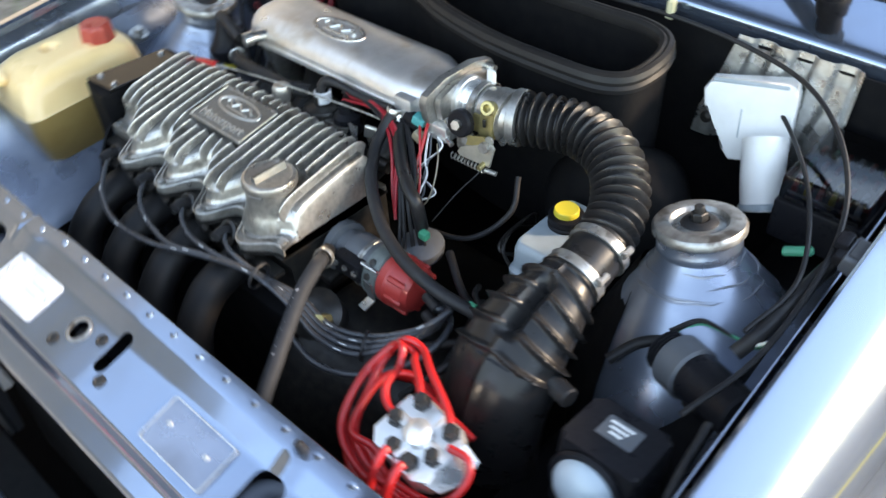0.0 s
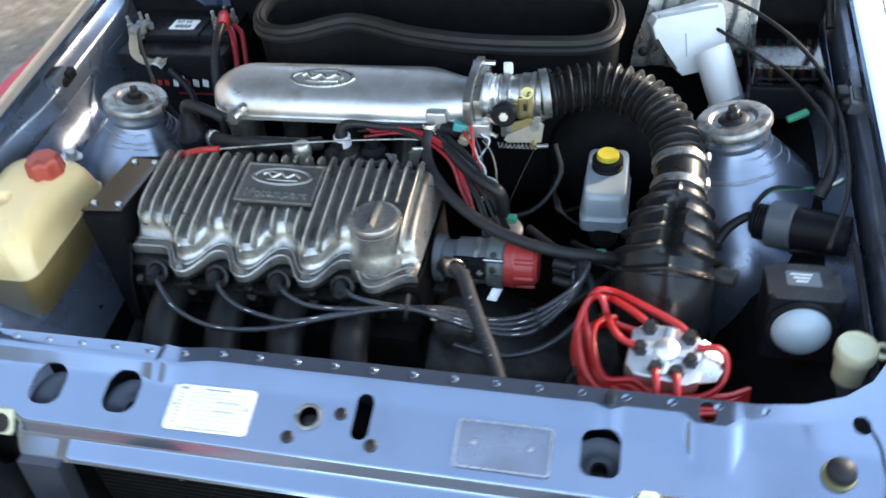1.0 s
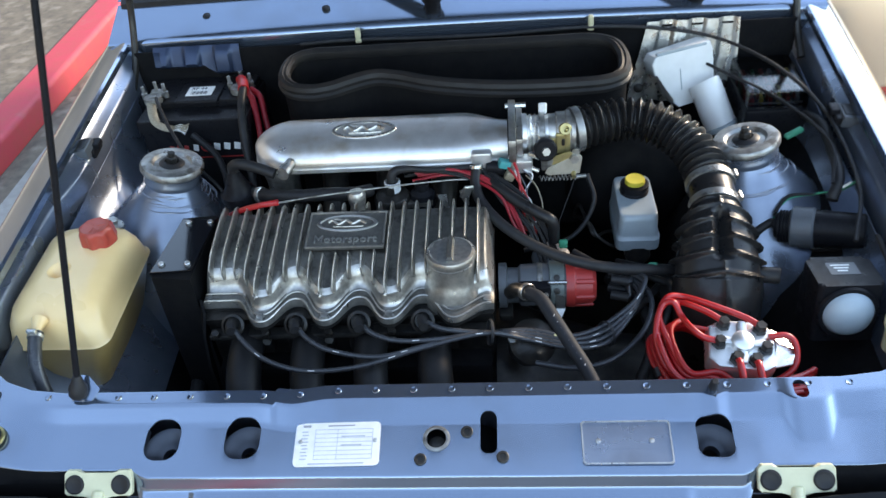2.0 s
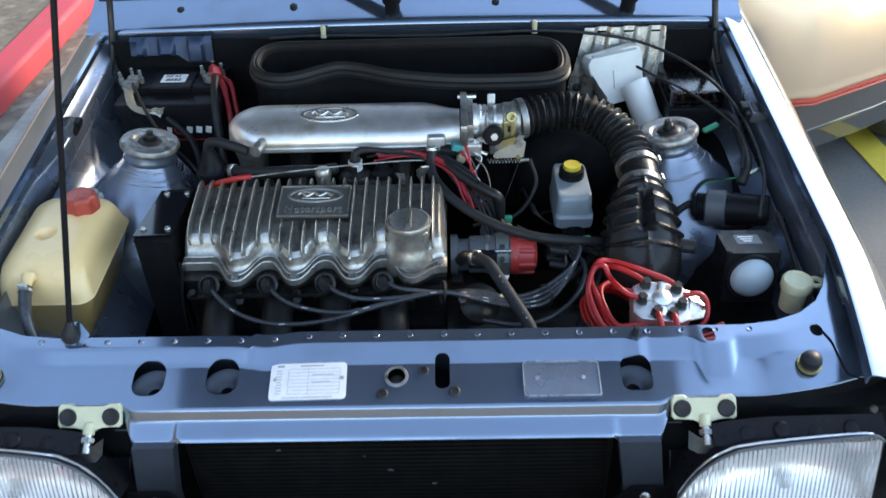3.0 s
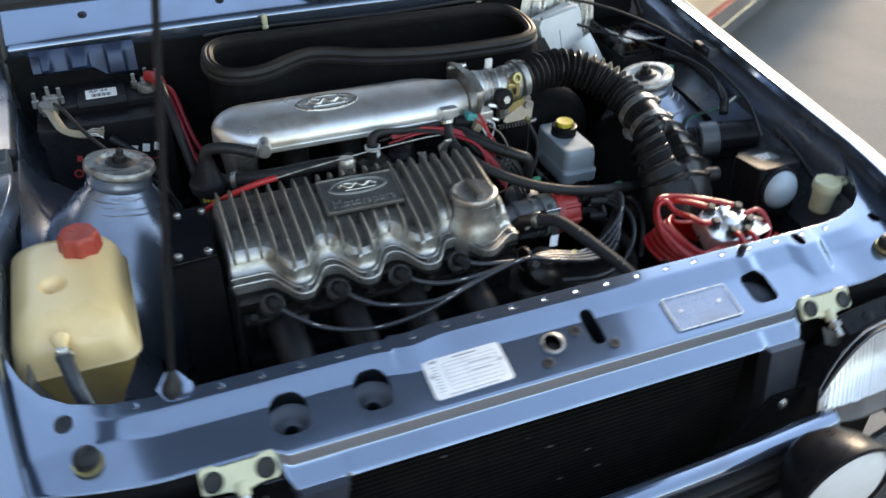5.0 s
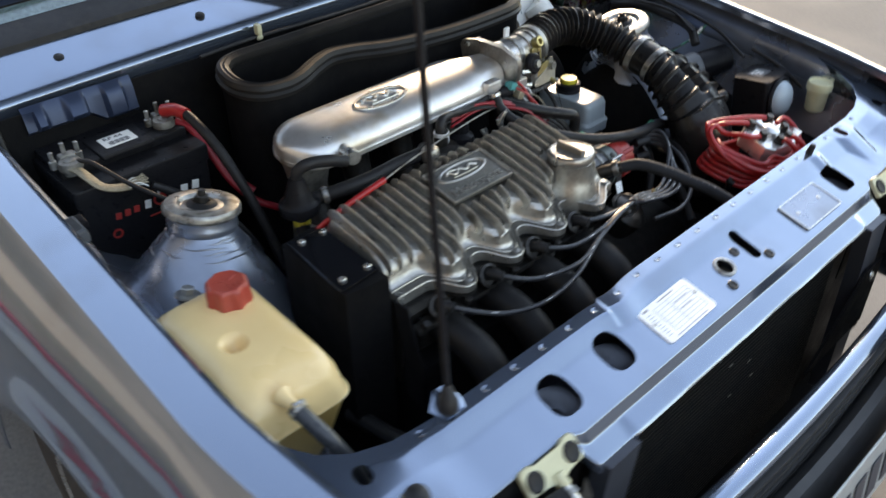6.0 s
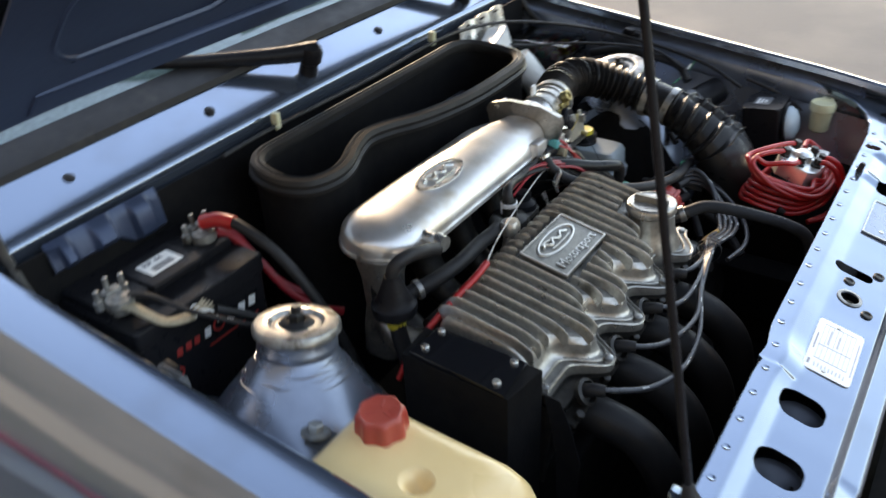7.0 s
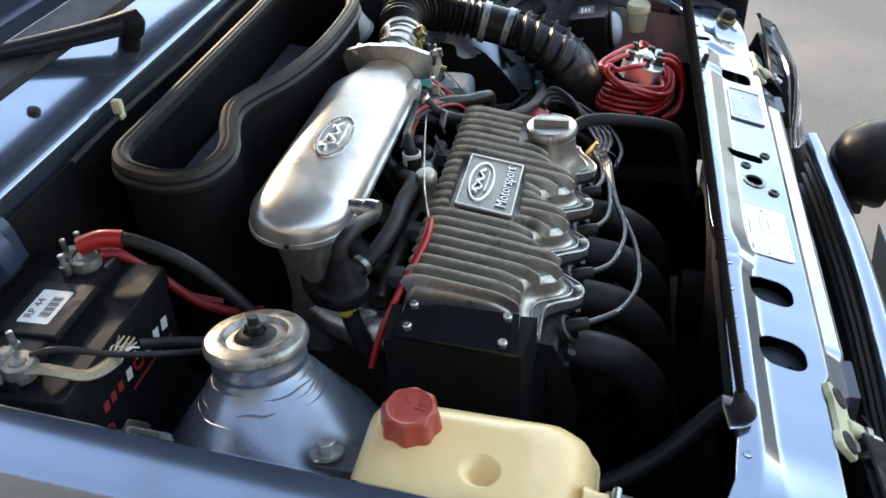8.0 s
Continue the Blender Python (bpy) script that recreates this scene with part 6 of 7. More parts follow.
for p, d in (((0.4142, 0.446, 0.769), (0.01, -0.96, -0.24)), ((0.413, 0.402, 0.7585), (-0.06, -0.95, -0.27)), ((0.212, 0.5525, 0.815), (1, 0.25, 0.06))):
    r = 0.0372
    cl = part("clamp", lathe(p, d, [(r - 0.001, -0.006), (r + 0.0006, -0.006), (r + 0.0012, -0.0045), (r + 0.0002, 0), (r + 0.0012, 0.0045), (r + 0.0006, 0.006), (r - 0.001, 0.006)], 40), WORN_STEEL, duct, "steel worm clamp")
    q = Vector(p) + (Vector((0.036, 0, 0.016)) if d[0] < 0.5 else Vector((0.0, -0.030, -0.020)))
    part("worm_screw", cyl(q + Vector((0, -0.008, 0)), q + Vector((0, 0.008, 0)), 0.005, 8), STEEL, cl)

# ---- brake fluid reservoir and servo ----
servo = thing("brake_servo", (0.31, 0.66, 0.50), "black round brake servo on the firewall", "brake servo")
part("drum", lathe((0.315, 0.60, 0.645), (0, 1, -0.05), [(0.0, -0.012), (0.05, -0.010), (0.09, 0.002), (0.105, 0.020), (0.112, 0.030), (0.112, 0.05), (0.10, 0.09), (0.06, 0.16), (0.0, 0.20)], 40), BLACK_AND_SHADE, servo)
part("master_cylinder", cyl((0.312, 0.61, 0.625), (0.312, 0.45, 0.622), 0.022, 18, chamfer=0.003), DARK_STEEL, servo)
for k, (dx, dy) in enumerate(((0.0, 0.0), (-0.004, 0.040))):
    part("brake_pipe", tube([(0.290, 0.480 + dy, 0.622), (0.270 + dx, 0.476 + dy, 0.626), (0.246 + dx, 0.480, 0.645), (0.236 + dx, 0.500, 0.655), (0.222, 0.540 + dy, 0.640), (0.215, 0.60, 0.60)], 0.0028, 8), DARK_STEEL, servo, "thin bent brake pipe")
bres = thing("brake_reservoir", (0.311, 0.51, 0.64), "milky plastic brake fluid reservoir with a yellow cap", "reservoir")
rows = []
for z, x, y0, y1 in ((0.630, 0.033, 0.456, 0.552), (0.635, 0.0365, 0.450, 0.557), (0.656, 0.0370, 0.448, 0.574), (0.660, 0.0345, 0.452, 0.578), (0.664, 0.0335, 0.4535, 0.580), (0.690, 0.0325, 0.4545, 0.582), (0.698, 0.0310, 0.459, 0.580), (0.7005, 0.0275, 0.465, 0.575)):
    rows.append([(0.311 + px * 2 * x / 0.06, (y0 + y1) / 2 + py * (y1 - y0) / 0.08, z) for px, py in rounded(0.06, 0.08, 0.010, 4)])
part("tank", loft(rows), MILKY, bres)
part("neck", lathe((0.311, 0.530, 0.690), (0, 0, 1), [(0.021, 0), (0.021, 0.006), (0.024, 0.008), (0.0245, 0.014), (0.0225, 0.016), (0.0225, 0.018), (0.024, 0.020), (0.024, 0.027), (0.019, 0.029)], 28), BLACK_PLASTIC, bres)
part("cap", lathe((0.311, 0.530, 0.717), (0, 0, 1), [(0.016, 0), (0.017, 0.002), (0.017, 0.008), (0.0155, 0.010), (0.013, 0.0095), (0.0, 0.0085)], 28), YELLOW, bres, "yellow screw cap")

# ---- battery ----
batt = thing("battery", (-0.50, 0.775, 0.615), "black car battery with red and white lettering bars", "battery")
rows = []
for z, w, d in ((0.612, 0.104, 0.082), (0.760, 0.106, 0.084), (0.764, 0.109, 0.087), (0.786, 0.109, 0.087), (0.789, 0.107, 0.085)):
    rows.append([(-0.498 + x, 0.776 + y, z) for x, y in rounded(2 * w, 2 * d, 0.006, 3)])
part("case", loft(rows), BLACK_PLASTIC, batt)
part("lid_step", box((-0.498, 0.790, 0.795), (0.205, 0.10, 0.016), 0.004, 2), BLACK_PLASTIC, batt)
part("label_boss", box((-0.496, 0.768, 0.803), (0.085, 0.075, 0.010), 0.004, 2), BLACK_PLASTIC, batt)
lb = part("label", prism(rounded(0.052, 0.036, 0.002), Matrix.Translation((-0.496, 0.769, 0.8078)), 0.0006), LABEL_WHITE, batt, "white paper label")
part("label_text", text_mesh("RP 44", 0.013, Matrix.Translation((-0.500, 0.7785, 0.8086)), 0.0002), INK, lb)
for k in range(13):
    part("code_bar", box((-0.512 + 0.0026 * k, 0.762, 0.8086), (0.0008 + 0.0007 * (k % 3), 0.012, 0.0003)), INK, lb)
# front face markings as plain shapes
yf = 0.776 - 0.0846
for k in range(3):
    part("red_block", box((-0.552 + 0.0145 * k, yf, 0.728), (0.009, 0.0012, 0.011), 0.0004, 1, pose(0, 0, 0, 0, 10, 0)), RED_PLASTIC, batt)
part("white_block", box((-0.504, yf, 0.728), (0.010, 0.0012, 0.014), 0.0004, 1, pose(0, 0, 0, 0, 10, 0)), LABEL_WHITE, batt)
part("ring_mark", lathe((-0.484, yf, 0.729), (0, -1, 0), [(0.0105, -0.0005), (0.0105, 0.0008), (0.0075, 0.0008), (0.0075, -0.0005)], 24, closed=False), RED_PLASTIC, batt)
part("ring_bar", box((-0.484, yf - 0.0004, 0.738), (0.003, 0.0012, 0.012)), LABEL_WHITE, batt)
for x in (-0.462, -0.442, -0.422):
    part("white_block", box((x, yf, 0.729), (0.012, 0.0012, 0.015), 0.0004, 1, pose(0, 0, 0, 0, 12, 0)), LABEL_WHITE, batt)
part("red_rule", box((-0.46, yf, 0.706), (0.09, 0.0012, 0.0022)), RED_PLASTIC, batt)
part("ring_mark", lathe((-0.560, yf, 0.700), (0, -1, 0), [(0.008, -0.0005), (0.008, 0.0008), (0.005, 0.0008), (0.005, -0.0005)], 20, closed=False), RED_PLASTIC, batt)
part("groove", box((-0.498, 0.695, 0.7625), (0.20, 0.004, 0.0015)), FADED_BLACK, batt)


def terminal(x, y):
    t = part("terminal", lathe((x, y, 0.795), (0, 0, 1), [(0.013, 0), (0.013, 0.008), (0.010, 0.009), (0.009, 0.022), (0.007, 0.023), (0, 0.023)], 20), LEAD, batt, "oxidised lead terminal clamp")
    part("clamp_ring", lathe((x, y, 0.803), (0, 0, 1), [(0.010, 0), (0.017, 0), (0.018, 0.004), (0.016, 0.012), (0.010, 0.013)], 18), LEAD, t)
    part("clamp_ear", box((x + 0.004, y + 0.020, 0.812), (0.026, 0.016, 0.014), 0.004, 2), LEAD, t)
    for dx, dy, h in ((-0.020, 0.012, 0.026), (0.002, 0.022, 0.030), (0.020, 0.016, 0.028)):
        part("clamp_bolt", lathe((x + dx, y + dy, 0.805), (0, 0, 1), [(0.006, 0), (0.006, 0.012), (0.0035, 0.013), (0.0035, h), (0, h + 0.001)], 8), WORN_STEEL, t)


terminal(-0.582, 0.742)
terminal(-0.418, 0.768)
cab = thing("positive_cable", (-0.38, 0.66, 0.62), "black battery cable with red sleeves at the positive terminal", "cable")
part("black_cable", tube([(-0.410, 0.768, 0.826), (-0.398, 0.740, 0.830), (-0.394, 0.700, 0.820), (-0.388, 0.655, 0.790), (-0.378, 0.615, 0.735), (-0.368, 0.585, 0.67), (-0.36, 0.56, 0.60)], 0.008, 12), RUBBER, cab)
part("red_sleeve", tube([(-0.412, 0.774, 0.825), (-0.402, 0.752, 0.830), (-0.396, 0.728, 0.828)], 0.0105, 12), RED_TUBE, cab, "red end sleeve")
part("red_cable", tube([(-0.400, 0.762, 0.806), (-0.388, 0.742, 0.796), (-0.378, 0.712, 0.762), (-0.368, 0.675, 0.718), (-0.350, 0.640, 0.690), (-0.32, 0.62, 0.67)], 0.006, 12), RED_WIRE, cab)
part("red_cable", tube([(-0.396, 0.770, 0.808), (-0.378, 0.758, 0.796), (-0.368, 0.730, 0.758), (-0.356, 0.700, 0.718), (-0.335, 0.665, 0.69)], 0.0055, 12), RED_WIRE, cab)
neg = thing("negative_strap", (-0.56, 0.70, 0.70), "frayed braided earth strap and black lead from the negative terminal", "cable")
line = spline([(-0.588, 0.738, 0.812), (-0.580, 0.722, 0.808), (-0.574, 0.704, 0.800), (-0.566, 0.690, 0.790), (-0.550, 0.682, 0.783), (-0.528, 0.678, 0.779)], 6)
rows = []
for p, q in zip(line, line[1:] + [2 * line[-1] - line[-2]]):
    side = (q - p).cross(Vector((0.25, -0.35, 1))).normalized()
    rows.append([p + side * w + Vector((0, 0, h)) for w, h in ((-0.0085, -0.001), (-0.003, 0.0015), (0.003, 0.0015), (0.0085, -0.001))])
part("braid", sheet(rows, 0.003), COPPER, neg, "frayed copper braid")
for k in range(14):
    q = line[-1] + Vector((-0.004, -0.008 + 0.0012 * k, 0.001 * (k % 3)))
    part("frayed_strand", tube([q, q + Vector((0.014, -0.001 + 0.0004 * k, 0.003 - 0.002 * (k % 4))), q + Vector((0.026 + 0.002 * (k % 3), -0.004 + 0.0008 * k, -0.006 + 0.004 * (k % 3)))], 0.0011, 5, 4), LABEL_WHITE if k % 3 == 0 else COPPER, neg)
part("earth_lead", tube([(-0.572, 0.735, 0.815), (-0.560, 0.710, 0.815), (-0.535, 0.670, 0.790), (-0.500, 0.625, 0.765), (-0.46, 0.588, 0.74), (-0.425, 0.565, 0.715), (-0.40, 0.55, 0.66)], 0.0034, 10), RUBBER, neg)
part("earth_lead", tube([(-0.496, 0.676, 0.766), (-0.455, 0.655, 0.735), (-0.432, 0.62, 0.715), (-0.42, 0.585, 0.69), (-0.41, 0.56, 0.66)], 0.0065, 10), RUBBER, neg)
part("tray", box((-0.50, 0.775, 0.603), (0.235, 0.19, 0.014), 0.004, 1), BLACK_AND_SHADE, car)
part("tray_post", box((-0.50, 0.79, 0.50), (0.20, 0.12, 0.20), 0.01, 1), BLACK_AND_SHADE, car)

# pressed blue panel on the firewall behind the battery, darkened for the scuttle's shade
rows = []
for x in np.linspace(-0.600, -0.425, 64):
    t_ = min(1.0, max(0.0, 0.5 + 1.7 * math.sin((x + 0.605) * 2 * math.pi / 0.062 - 0.6)))
    u_ = 1.0 if -0.586 < x < -0.436 else 0.0
    drop = 0.016 * min(1.0, max(0.0, (x + 0.500) / 0.02))
    rows.append([(x, 0.846, 0.868), (x, 0.842 - 0.006 * t_, 0.862), (x, 0.838 - 0.010 * t_ * u_, 0.852), (x, 0.834 - 0.012 * t_ * u_, 0.840 - drop), (x, 0.832 - 0.006 * t_ * u_, 0.832 - drop), (x, 0.838, 0.826 - drop), (x, 0.848, 0.824 - drop)])
part("pressed_panel", sheet(rows, 0.0015), UNDERSIDE_SHADE, car, "pressed blue stiffening panel with its shade painted in")

# ---- coolant tank ----
tank = thing("coolant_tank", (-0.575, 0.30, 0.57), "yellowed cream plastic coolant tank with a red cap", "coolant tank")
rows = []
for z, x0, x1, y0, y1, r in ((0.575, -0.636, -0.556, 0.218, 0.388, 0.02), (0.590, -0.646, -0.547, 0.206, 0.398, 0.022), (0.65, -0.656, -0.525, 0.194, 0.408, 0.024), (0.697, -0.660, -0.508, 0.187, 0.412, 0.024), (0.701, -0.663, -0.504, 0.184, 0.415, 0.024),
                             (0.705, -0.660, -0.507, 0.187, 0.412, 0.024), (0.732, -0.657, -0.512, 0.193, 0.409, 0.028), (0.748, -0.652, -0.519, 0.204, 0.404, 0.030), (0.758, -0.641, -0.530, 0.222, 0.394, 0.032), (0.763, -0.620, -0.549, 0.245, 0.376, 0.032)):
    rows.append([((x0 + x1) / 2 + px, (y0 + y1) / 2 + py, z + 0.06 * ((y0 + y1) / 2 + py - 0.30) * (1 if z > 0.60 else 0.0)) for px, py in rounded(x1 - x0, y1 - y0, min(r, (x1 - x0) / 2.2), 6)])
part("lower_half", loft(rows[:5]), AMBER, tank, "amber stained lower half")
body = part("tank_body", loft(rows[4:]), CREAM, tank)
cut(body, [lathe((-0.597, 0.288, 0.7705), (0, 0, 1), [(0, -0.026), (0.006, -0.025), (0.0105, -0.020), (0.014, -0.012), (0.019, -0.0078), (0.027, -0.0058), (0.040, 0.02), (0, 0.02)], 28)])
nk = part("neck", lathe((-0.558, 0.361, 0.750), (0, 0, 1), [(0.027, 0), (0.0265, 0.012), (0.022, 0.014)], 24), CREAM, tank)
capr = []
CAP = Vector((-0.558, 0.361, 0.762))
for h, r, f in ((0.0, 0.0275, 0.4), (0.003, 0.0288, 1), (0.006, 0.0288, 1), (0.022, 0.0272, 1), (0.026, 0.0262, 0.9), (0.029, 0.0235, 0.5), (0.0298, 0.021, 0.0), (0.0288, 0.019, 0.0), (0.0286, 0.010, 0.0)):
    ring = []
    for k in range(72):
        a = 2 * math.pi * k / 72
        rr = r + 0.0006 - f * 0.0030 * (1 - abs(math.cos(4 * a)) ** 2.5)
        ring.append(CAP + Vector((rr * math.cos(a), rr * math.sin(a), h)))
    capr.append(ring)
cp = part("cap", loft(capr), RED_CAP, tank, "faded red ribbed screw cap")
for k in range(3):
    a = radians(20 + 120 * k)
    part("cap_mark", box(CAP + Vector((0.010 * math.cos(a), 0.010 * math.sin(a), 0.0288)), (0.012, 0.0022, 0.0016), 0.0004, 1, pose(0, 0, 0, 0, 0, math.degrees(a))), RED_CAP, cp)
for k in range(3):
    part("cap_mark", box(CAP + Vector((0.004 + 0.0035 * k, -0.012, 0.0288)), (0.0016, 0.008, 0.0016), 0.0004, 1), RED_CAP, cp)
part("outlet", tube([(-0.596, 0.200, 0.741), (-0.595, 0.186, 0.739), (-0.593, 0.172, 0.735)], lambda u, l: 0.0125 - 0.005 * min(1.0, 2.5 * u), 14, smooth_path=False), CREAM, tank)
part("hose", tube([(-0.5935, 0.178, 0.7365), (-0.591, 0.160, 0.730), (-0.583, 0.132, 0.712), (-0.572, 0.112, 0.680), (-0.562, 0.10, 0.63), (-0.55, 0.09, 0.56)], 0.0098, 14), LEAD_SHEATH, tank, "dark grey rubber hose")
part("hose_clip", lathe((-0.593, 0.171, 0.7345), (0.1, -0.95, -0.3), [(0.0102, -0.003), (0.0115, -0.0025), (0.0115, 0.0025), (0.0102, 0.003)], 20, closed=False), STEEL, tank, "steel hose clip")
part("clip_screw", cyl((-0.600, 0.170, 0.7475), (-0.586, 0.169, 0.7470), 0.0042, 8, chamfer=0.0008), STEEL, tank)
bk = thing("tank_bolt", (-0.578, 0.445, 0.72), "steel bolt and washer holding the tank strap", "bolt")
part("washer", lathe((-0.577, 0.442, 0.732), (0.3, 0.1, 1), [(0.017, 0), (0.017, 0.003), (0.008, 0.0032)], 22), WORN_STEEL, bk)
part("head", cyl((-0.577, 0.442, 0.734), (-0.574, 0.443, 0.745), 0.009, 6, chamfer=0.001), WORN_STEEL, bk)
part("strap", box((-0.575, 0.425, 0.725), (0.03, 0.05, 0.004), 0.001, 1), GREY_PLASTIC, bk)

# ---- breather, dipstick, fuel rail and wiring between cover and plenum ----
pcv = thing("breather_valve", (-0.358, 0.49, 0.60), "black cone breather valve with rubber hoses", "breather valve")
part("cone", lathe((-0.362, 0.488, 0.757), (0, 0, 1), [(0.018, -0.016), (0.029, -0.012), (0.031, -0.004), (0.030, 0.003), (0.0265, 0.005), (0.022, 0.012), (0.013, 0.036), (0.0105, 0.044), (0.0, 0.045)], 30), BLACK_PLASTIC, pcv)
part("elbow_hose", tube([(-0.362, 0.488, 0.795), (-0.359, 0.486, 0.812), (-0.345, 0.480, 0.820), (-0.318, 0.474, 0.817), (-0.285, 0.468, 0.806)], 0.009, 12), RUBBER, pcv)
part("down_hose", tube([(-0.362, 0.488, 0.745), (-0.364, 0.480, 0.70), (-0.370, 0.455, 0.63), (-0.40, 0.42, 0.56), (-0.44, 0.40, 0.50)], 0.0115, 12), RUBBER, pcv)
part("tie", lathe((-0.362, 0.487, 0.722), (0, 0, 1), [(0.0125, 0), (0.013, 0.002), (0.013, 0.008), (0.0125, 0.010)], 16, closed=False), YELLOW, pcv, "yellow band")
part("cross_hose", tube([(-0.335, 0.487, 0.755), (-0.30, 0.466, 0.764), (-0.25, 0.456, 0.768), (-0.20, 0.456, 0.770), (-0.155, 0.452, 0.772), (-0.13, 0.47, 0.765)], 0.011, 12), RUBBER, pcv)
part("hose_ring", lathe((-0.325, 0.480, 0.758), (1, -0.5, 0.2), [(0.0115, 0), (0.014, 0.001), (0.014, 0.008), (0.0115, 0.009)], 16, closed=False), WORN_STEEL, pcv)
br = thing("cover_breather", (-0.148, 0.425, 0.75), "short cast breather stub at the back of the rocker cover", "breather stub")
part("stub", lathe((-0.148, 0.430, 0.735), (0, 0.12, 1), [(0.020, 0), (0.015, 0.014), (0.012, 0.026), (0.014, 0.034), (0.015, 0.046), (0.012, 0.052), (0, 0.053)], 22), CAST, br)
dip = thing("dipstick", (-0.20, 0.43, 0.66), "thin steel dipstick wire with a long red sleeve", "dipstick")
part("wire", tube([(-0.275, 0.402, 0.793), (-0.20, 0.425, 0.789), (-0.10, 0.448, 0.785), (0.00, 0.468, 0.780), (0.045, 0.475, 0.775)], 0.0014, 8), WORN_STEEL, dip)
part("red_sleeve", tube([(-0.268, 0.403, 0.794), (-0.30, 0.402, 0.790), (-0.34, 0.413, 0.772), (-0.38, 0.430, 0.742), (-0.405, 0.441, 0.712), (-0.419, 0.446, 0.690)], lambda u, l: 0.0050 - 0.0010 * u, 10), RED_TUBE, dip)
reg = thing("fuel_regulator", (-0.09, 0.466, 0.72), "dark fuel regulator with a pale cap", "fuel regulator")
part("body", lathe((-0.095, 0.466, 0.728), (0, 0, 1), [(0.022, 0), (0.030, 0.008), (0.031, 0.024), (0.027, 0.030), (0.012, 0.034), (0.012, 0.048), (0.009, 0.050), (0, 0.05)], 26), DARK_STEEL, reg)
part("cap", lathe((-0.093, 0.468, 0.764), (0, 0, 1), [(0.0115, 0), (0.0130, 0.001), (0.0130, 0.018), (0.0115, 0.019)], 20, closed=False), PLATE_ALU, reg, "pale metal ferrule")
part("cap_hose", tube([(-0.093, 0.468, 0.775), (-0.093, 0.470, 0.790), (-0.084, 0.474, 0.799), (-0.060, 0.478, 0.798), (-0.030, 0.482, 0.792), (0.005, 0.486, 0.790), (0.045, 0.490, 0.790)], lambda u, l: 0.0095 - 0.004 * min(1.0, 3 * u), 12), RUBBER, reg, "black vacuum pipe")
part("flange_plate", prism(rounded(0.085, 0.030, 0.010), Matrix.Translation((-0.070, 0.462, 0.742)), 0.008, bevel=0.002), CAST_DARK, reg)
part("tab", sheet([[(-0.020, 0.452, 0.764), (-0.004, 0.454, 0.762)], [(-0.014, 0.450, 0.752), (-0.002, 0.450, 0.748)], [(-0.006, 0.449, 0.738), (0.000, 0.449, 0.734)]], 0.002), STEEL, reg, "bright steel tab")
part("tab", sheet([[(0.018, 0.452, 0.770), (0.034, 0.452, 0.778)], [(0.020, 0.450, 0.758), (0.034, 0.450, 0.760)], [(0.026, 0.448, 0.746), (0.032, 0.448, 0.744)]], 0.002), STEEL, reg, "bright steel tab")
part("second_body", lathe((-0.045, 0.470, 0.730), (0, 0, 1), [(0.020, 0), (0.024, 0.01), (0.020, 0.028), (0.012, 0.034), (0.012, 0.046), (0, 0.047)], 22), BLACK_PLASTIC, reg)
railt = thing("fuel_rail", (-0.14, 0.452, 0.70), "dull metal fuel rail along the cylinder head", "fuel rail")
part("rail", cyl((-0.33, 0.458, 0.712), (0.05, 0.458, 0.712), 0.010, 14), DARK_STEEL, railt)
for x in PLUGS:
    part("injector", cyl((x + 0.03, 0.456, 0.712), (x + 0.03, 0.44, 0.665), 0.011, 14, 0.008), BLACK_PLASTIC, railt)
    part("injector_plug", box((x + 0.03, 0.444, 0.722), (0.022, 0.020, 0.022), 0.004, 2), GREY_PLASTIC, railt)
loom = thing("wiring_loom", (0.02, 0.46, 0.66), "tangle of red and black wires by the throttle", "wiring")
rnd = random.Random(21)
for k in range(4):
    o = rnd.uniform(-0.008, 0.008)
    part("red_wire", tube([(-0.055 + o, 0.484 + o, 0.774 + 0.004 * k), (0.0, 0.482 + 0.4 * o, 0.783 + 0.003 * k), (0.045, 0.470 + o, 0.784 + o), (0.085, 0.446 + o * 2, 0.768 + 0.4 * o), (0.108 + o, 0.415, 0.735 + o), (0.125, 0.395, 0.70 + o)], 0.0025, 8), RED_WIRE, loom)
part("red_wire", tube([(0.104, 0.492, 0.802), (0.112, 0.476, 0.790), (0.116, 0.462, 0.772), (0.118, 0.448, 0.752), (0.124, 0.43, 0.70)], 0.0026, 8), RED_TUBE, loom)
part("red_wire", tube([(0.090, 0.488, 0.796), (0.106, 0.470, 0.786), (0.122, 0.452, 0.764), (0.134, 0.436, 0.736), (0.140, 0.42, 0.70)], 0.0018, 8), RED_TUBE, loom)
for k in range(11):
    o = rnd.uniform(-0.014, 0.014)
    part("black_wire", tube([(-0.06 + o, 0.490, 0.780 + 0.3 * o), (0.0 + o, 0.486 + o * 0.4, 0.788), (0.06, 0.474 + o, 0.778 + 0.4 * o), (0.105 + o, 0.44 + 0.3 * o, 0.755 + o * 0.5), (0.14 + o, 0.405, 0.725), (0.165 + o, 0.385 + o, 0.66)], rnd.uniform(0.0016, 0.0032), 8), RUBBER, loom)
for k in range(5):
    o = rnd.uniform(-0.010, 0.010)
    part("grey_wire", tube([(0.115 + o, 0.486, 0.782), (0.128 + o, 0.470 + o, 0.764 + o), (0.126 - o, 0.452, 0.742), (0.142 + o, 0.440 + o, 0.722), (0.130, 0.425, 0.700 + o)], 0.0013, 6), GREY_PLASTIC if k % 2 else LABEL_WHITE, loom)
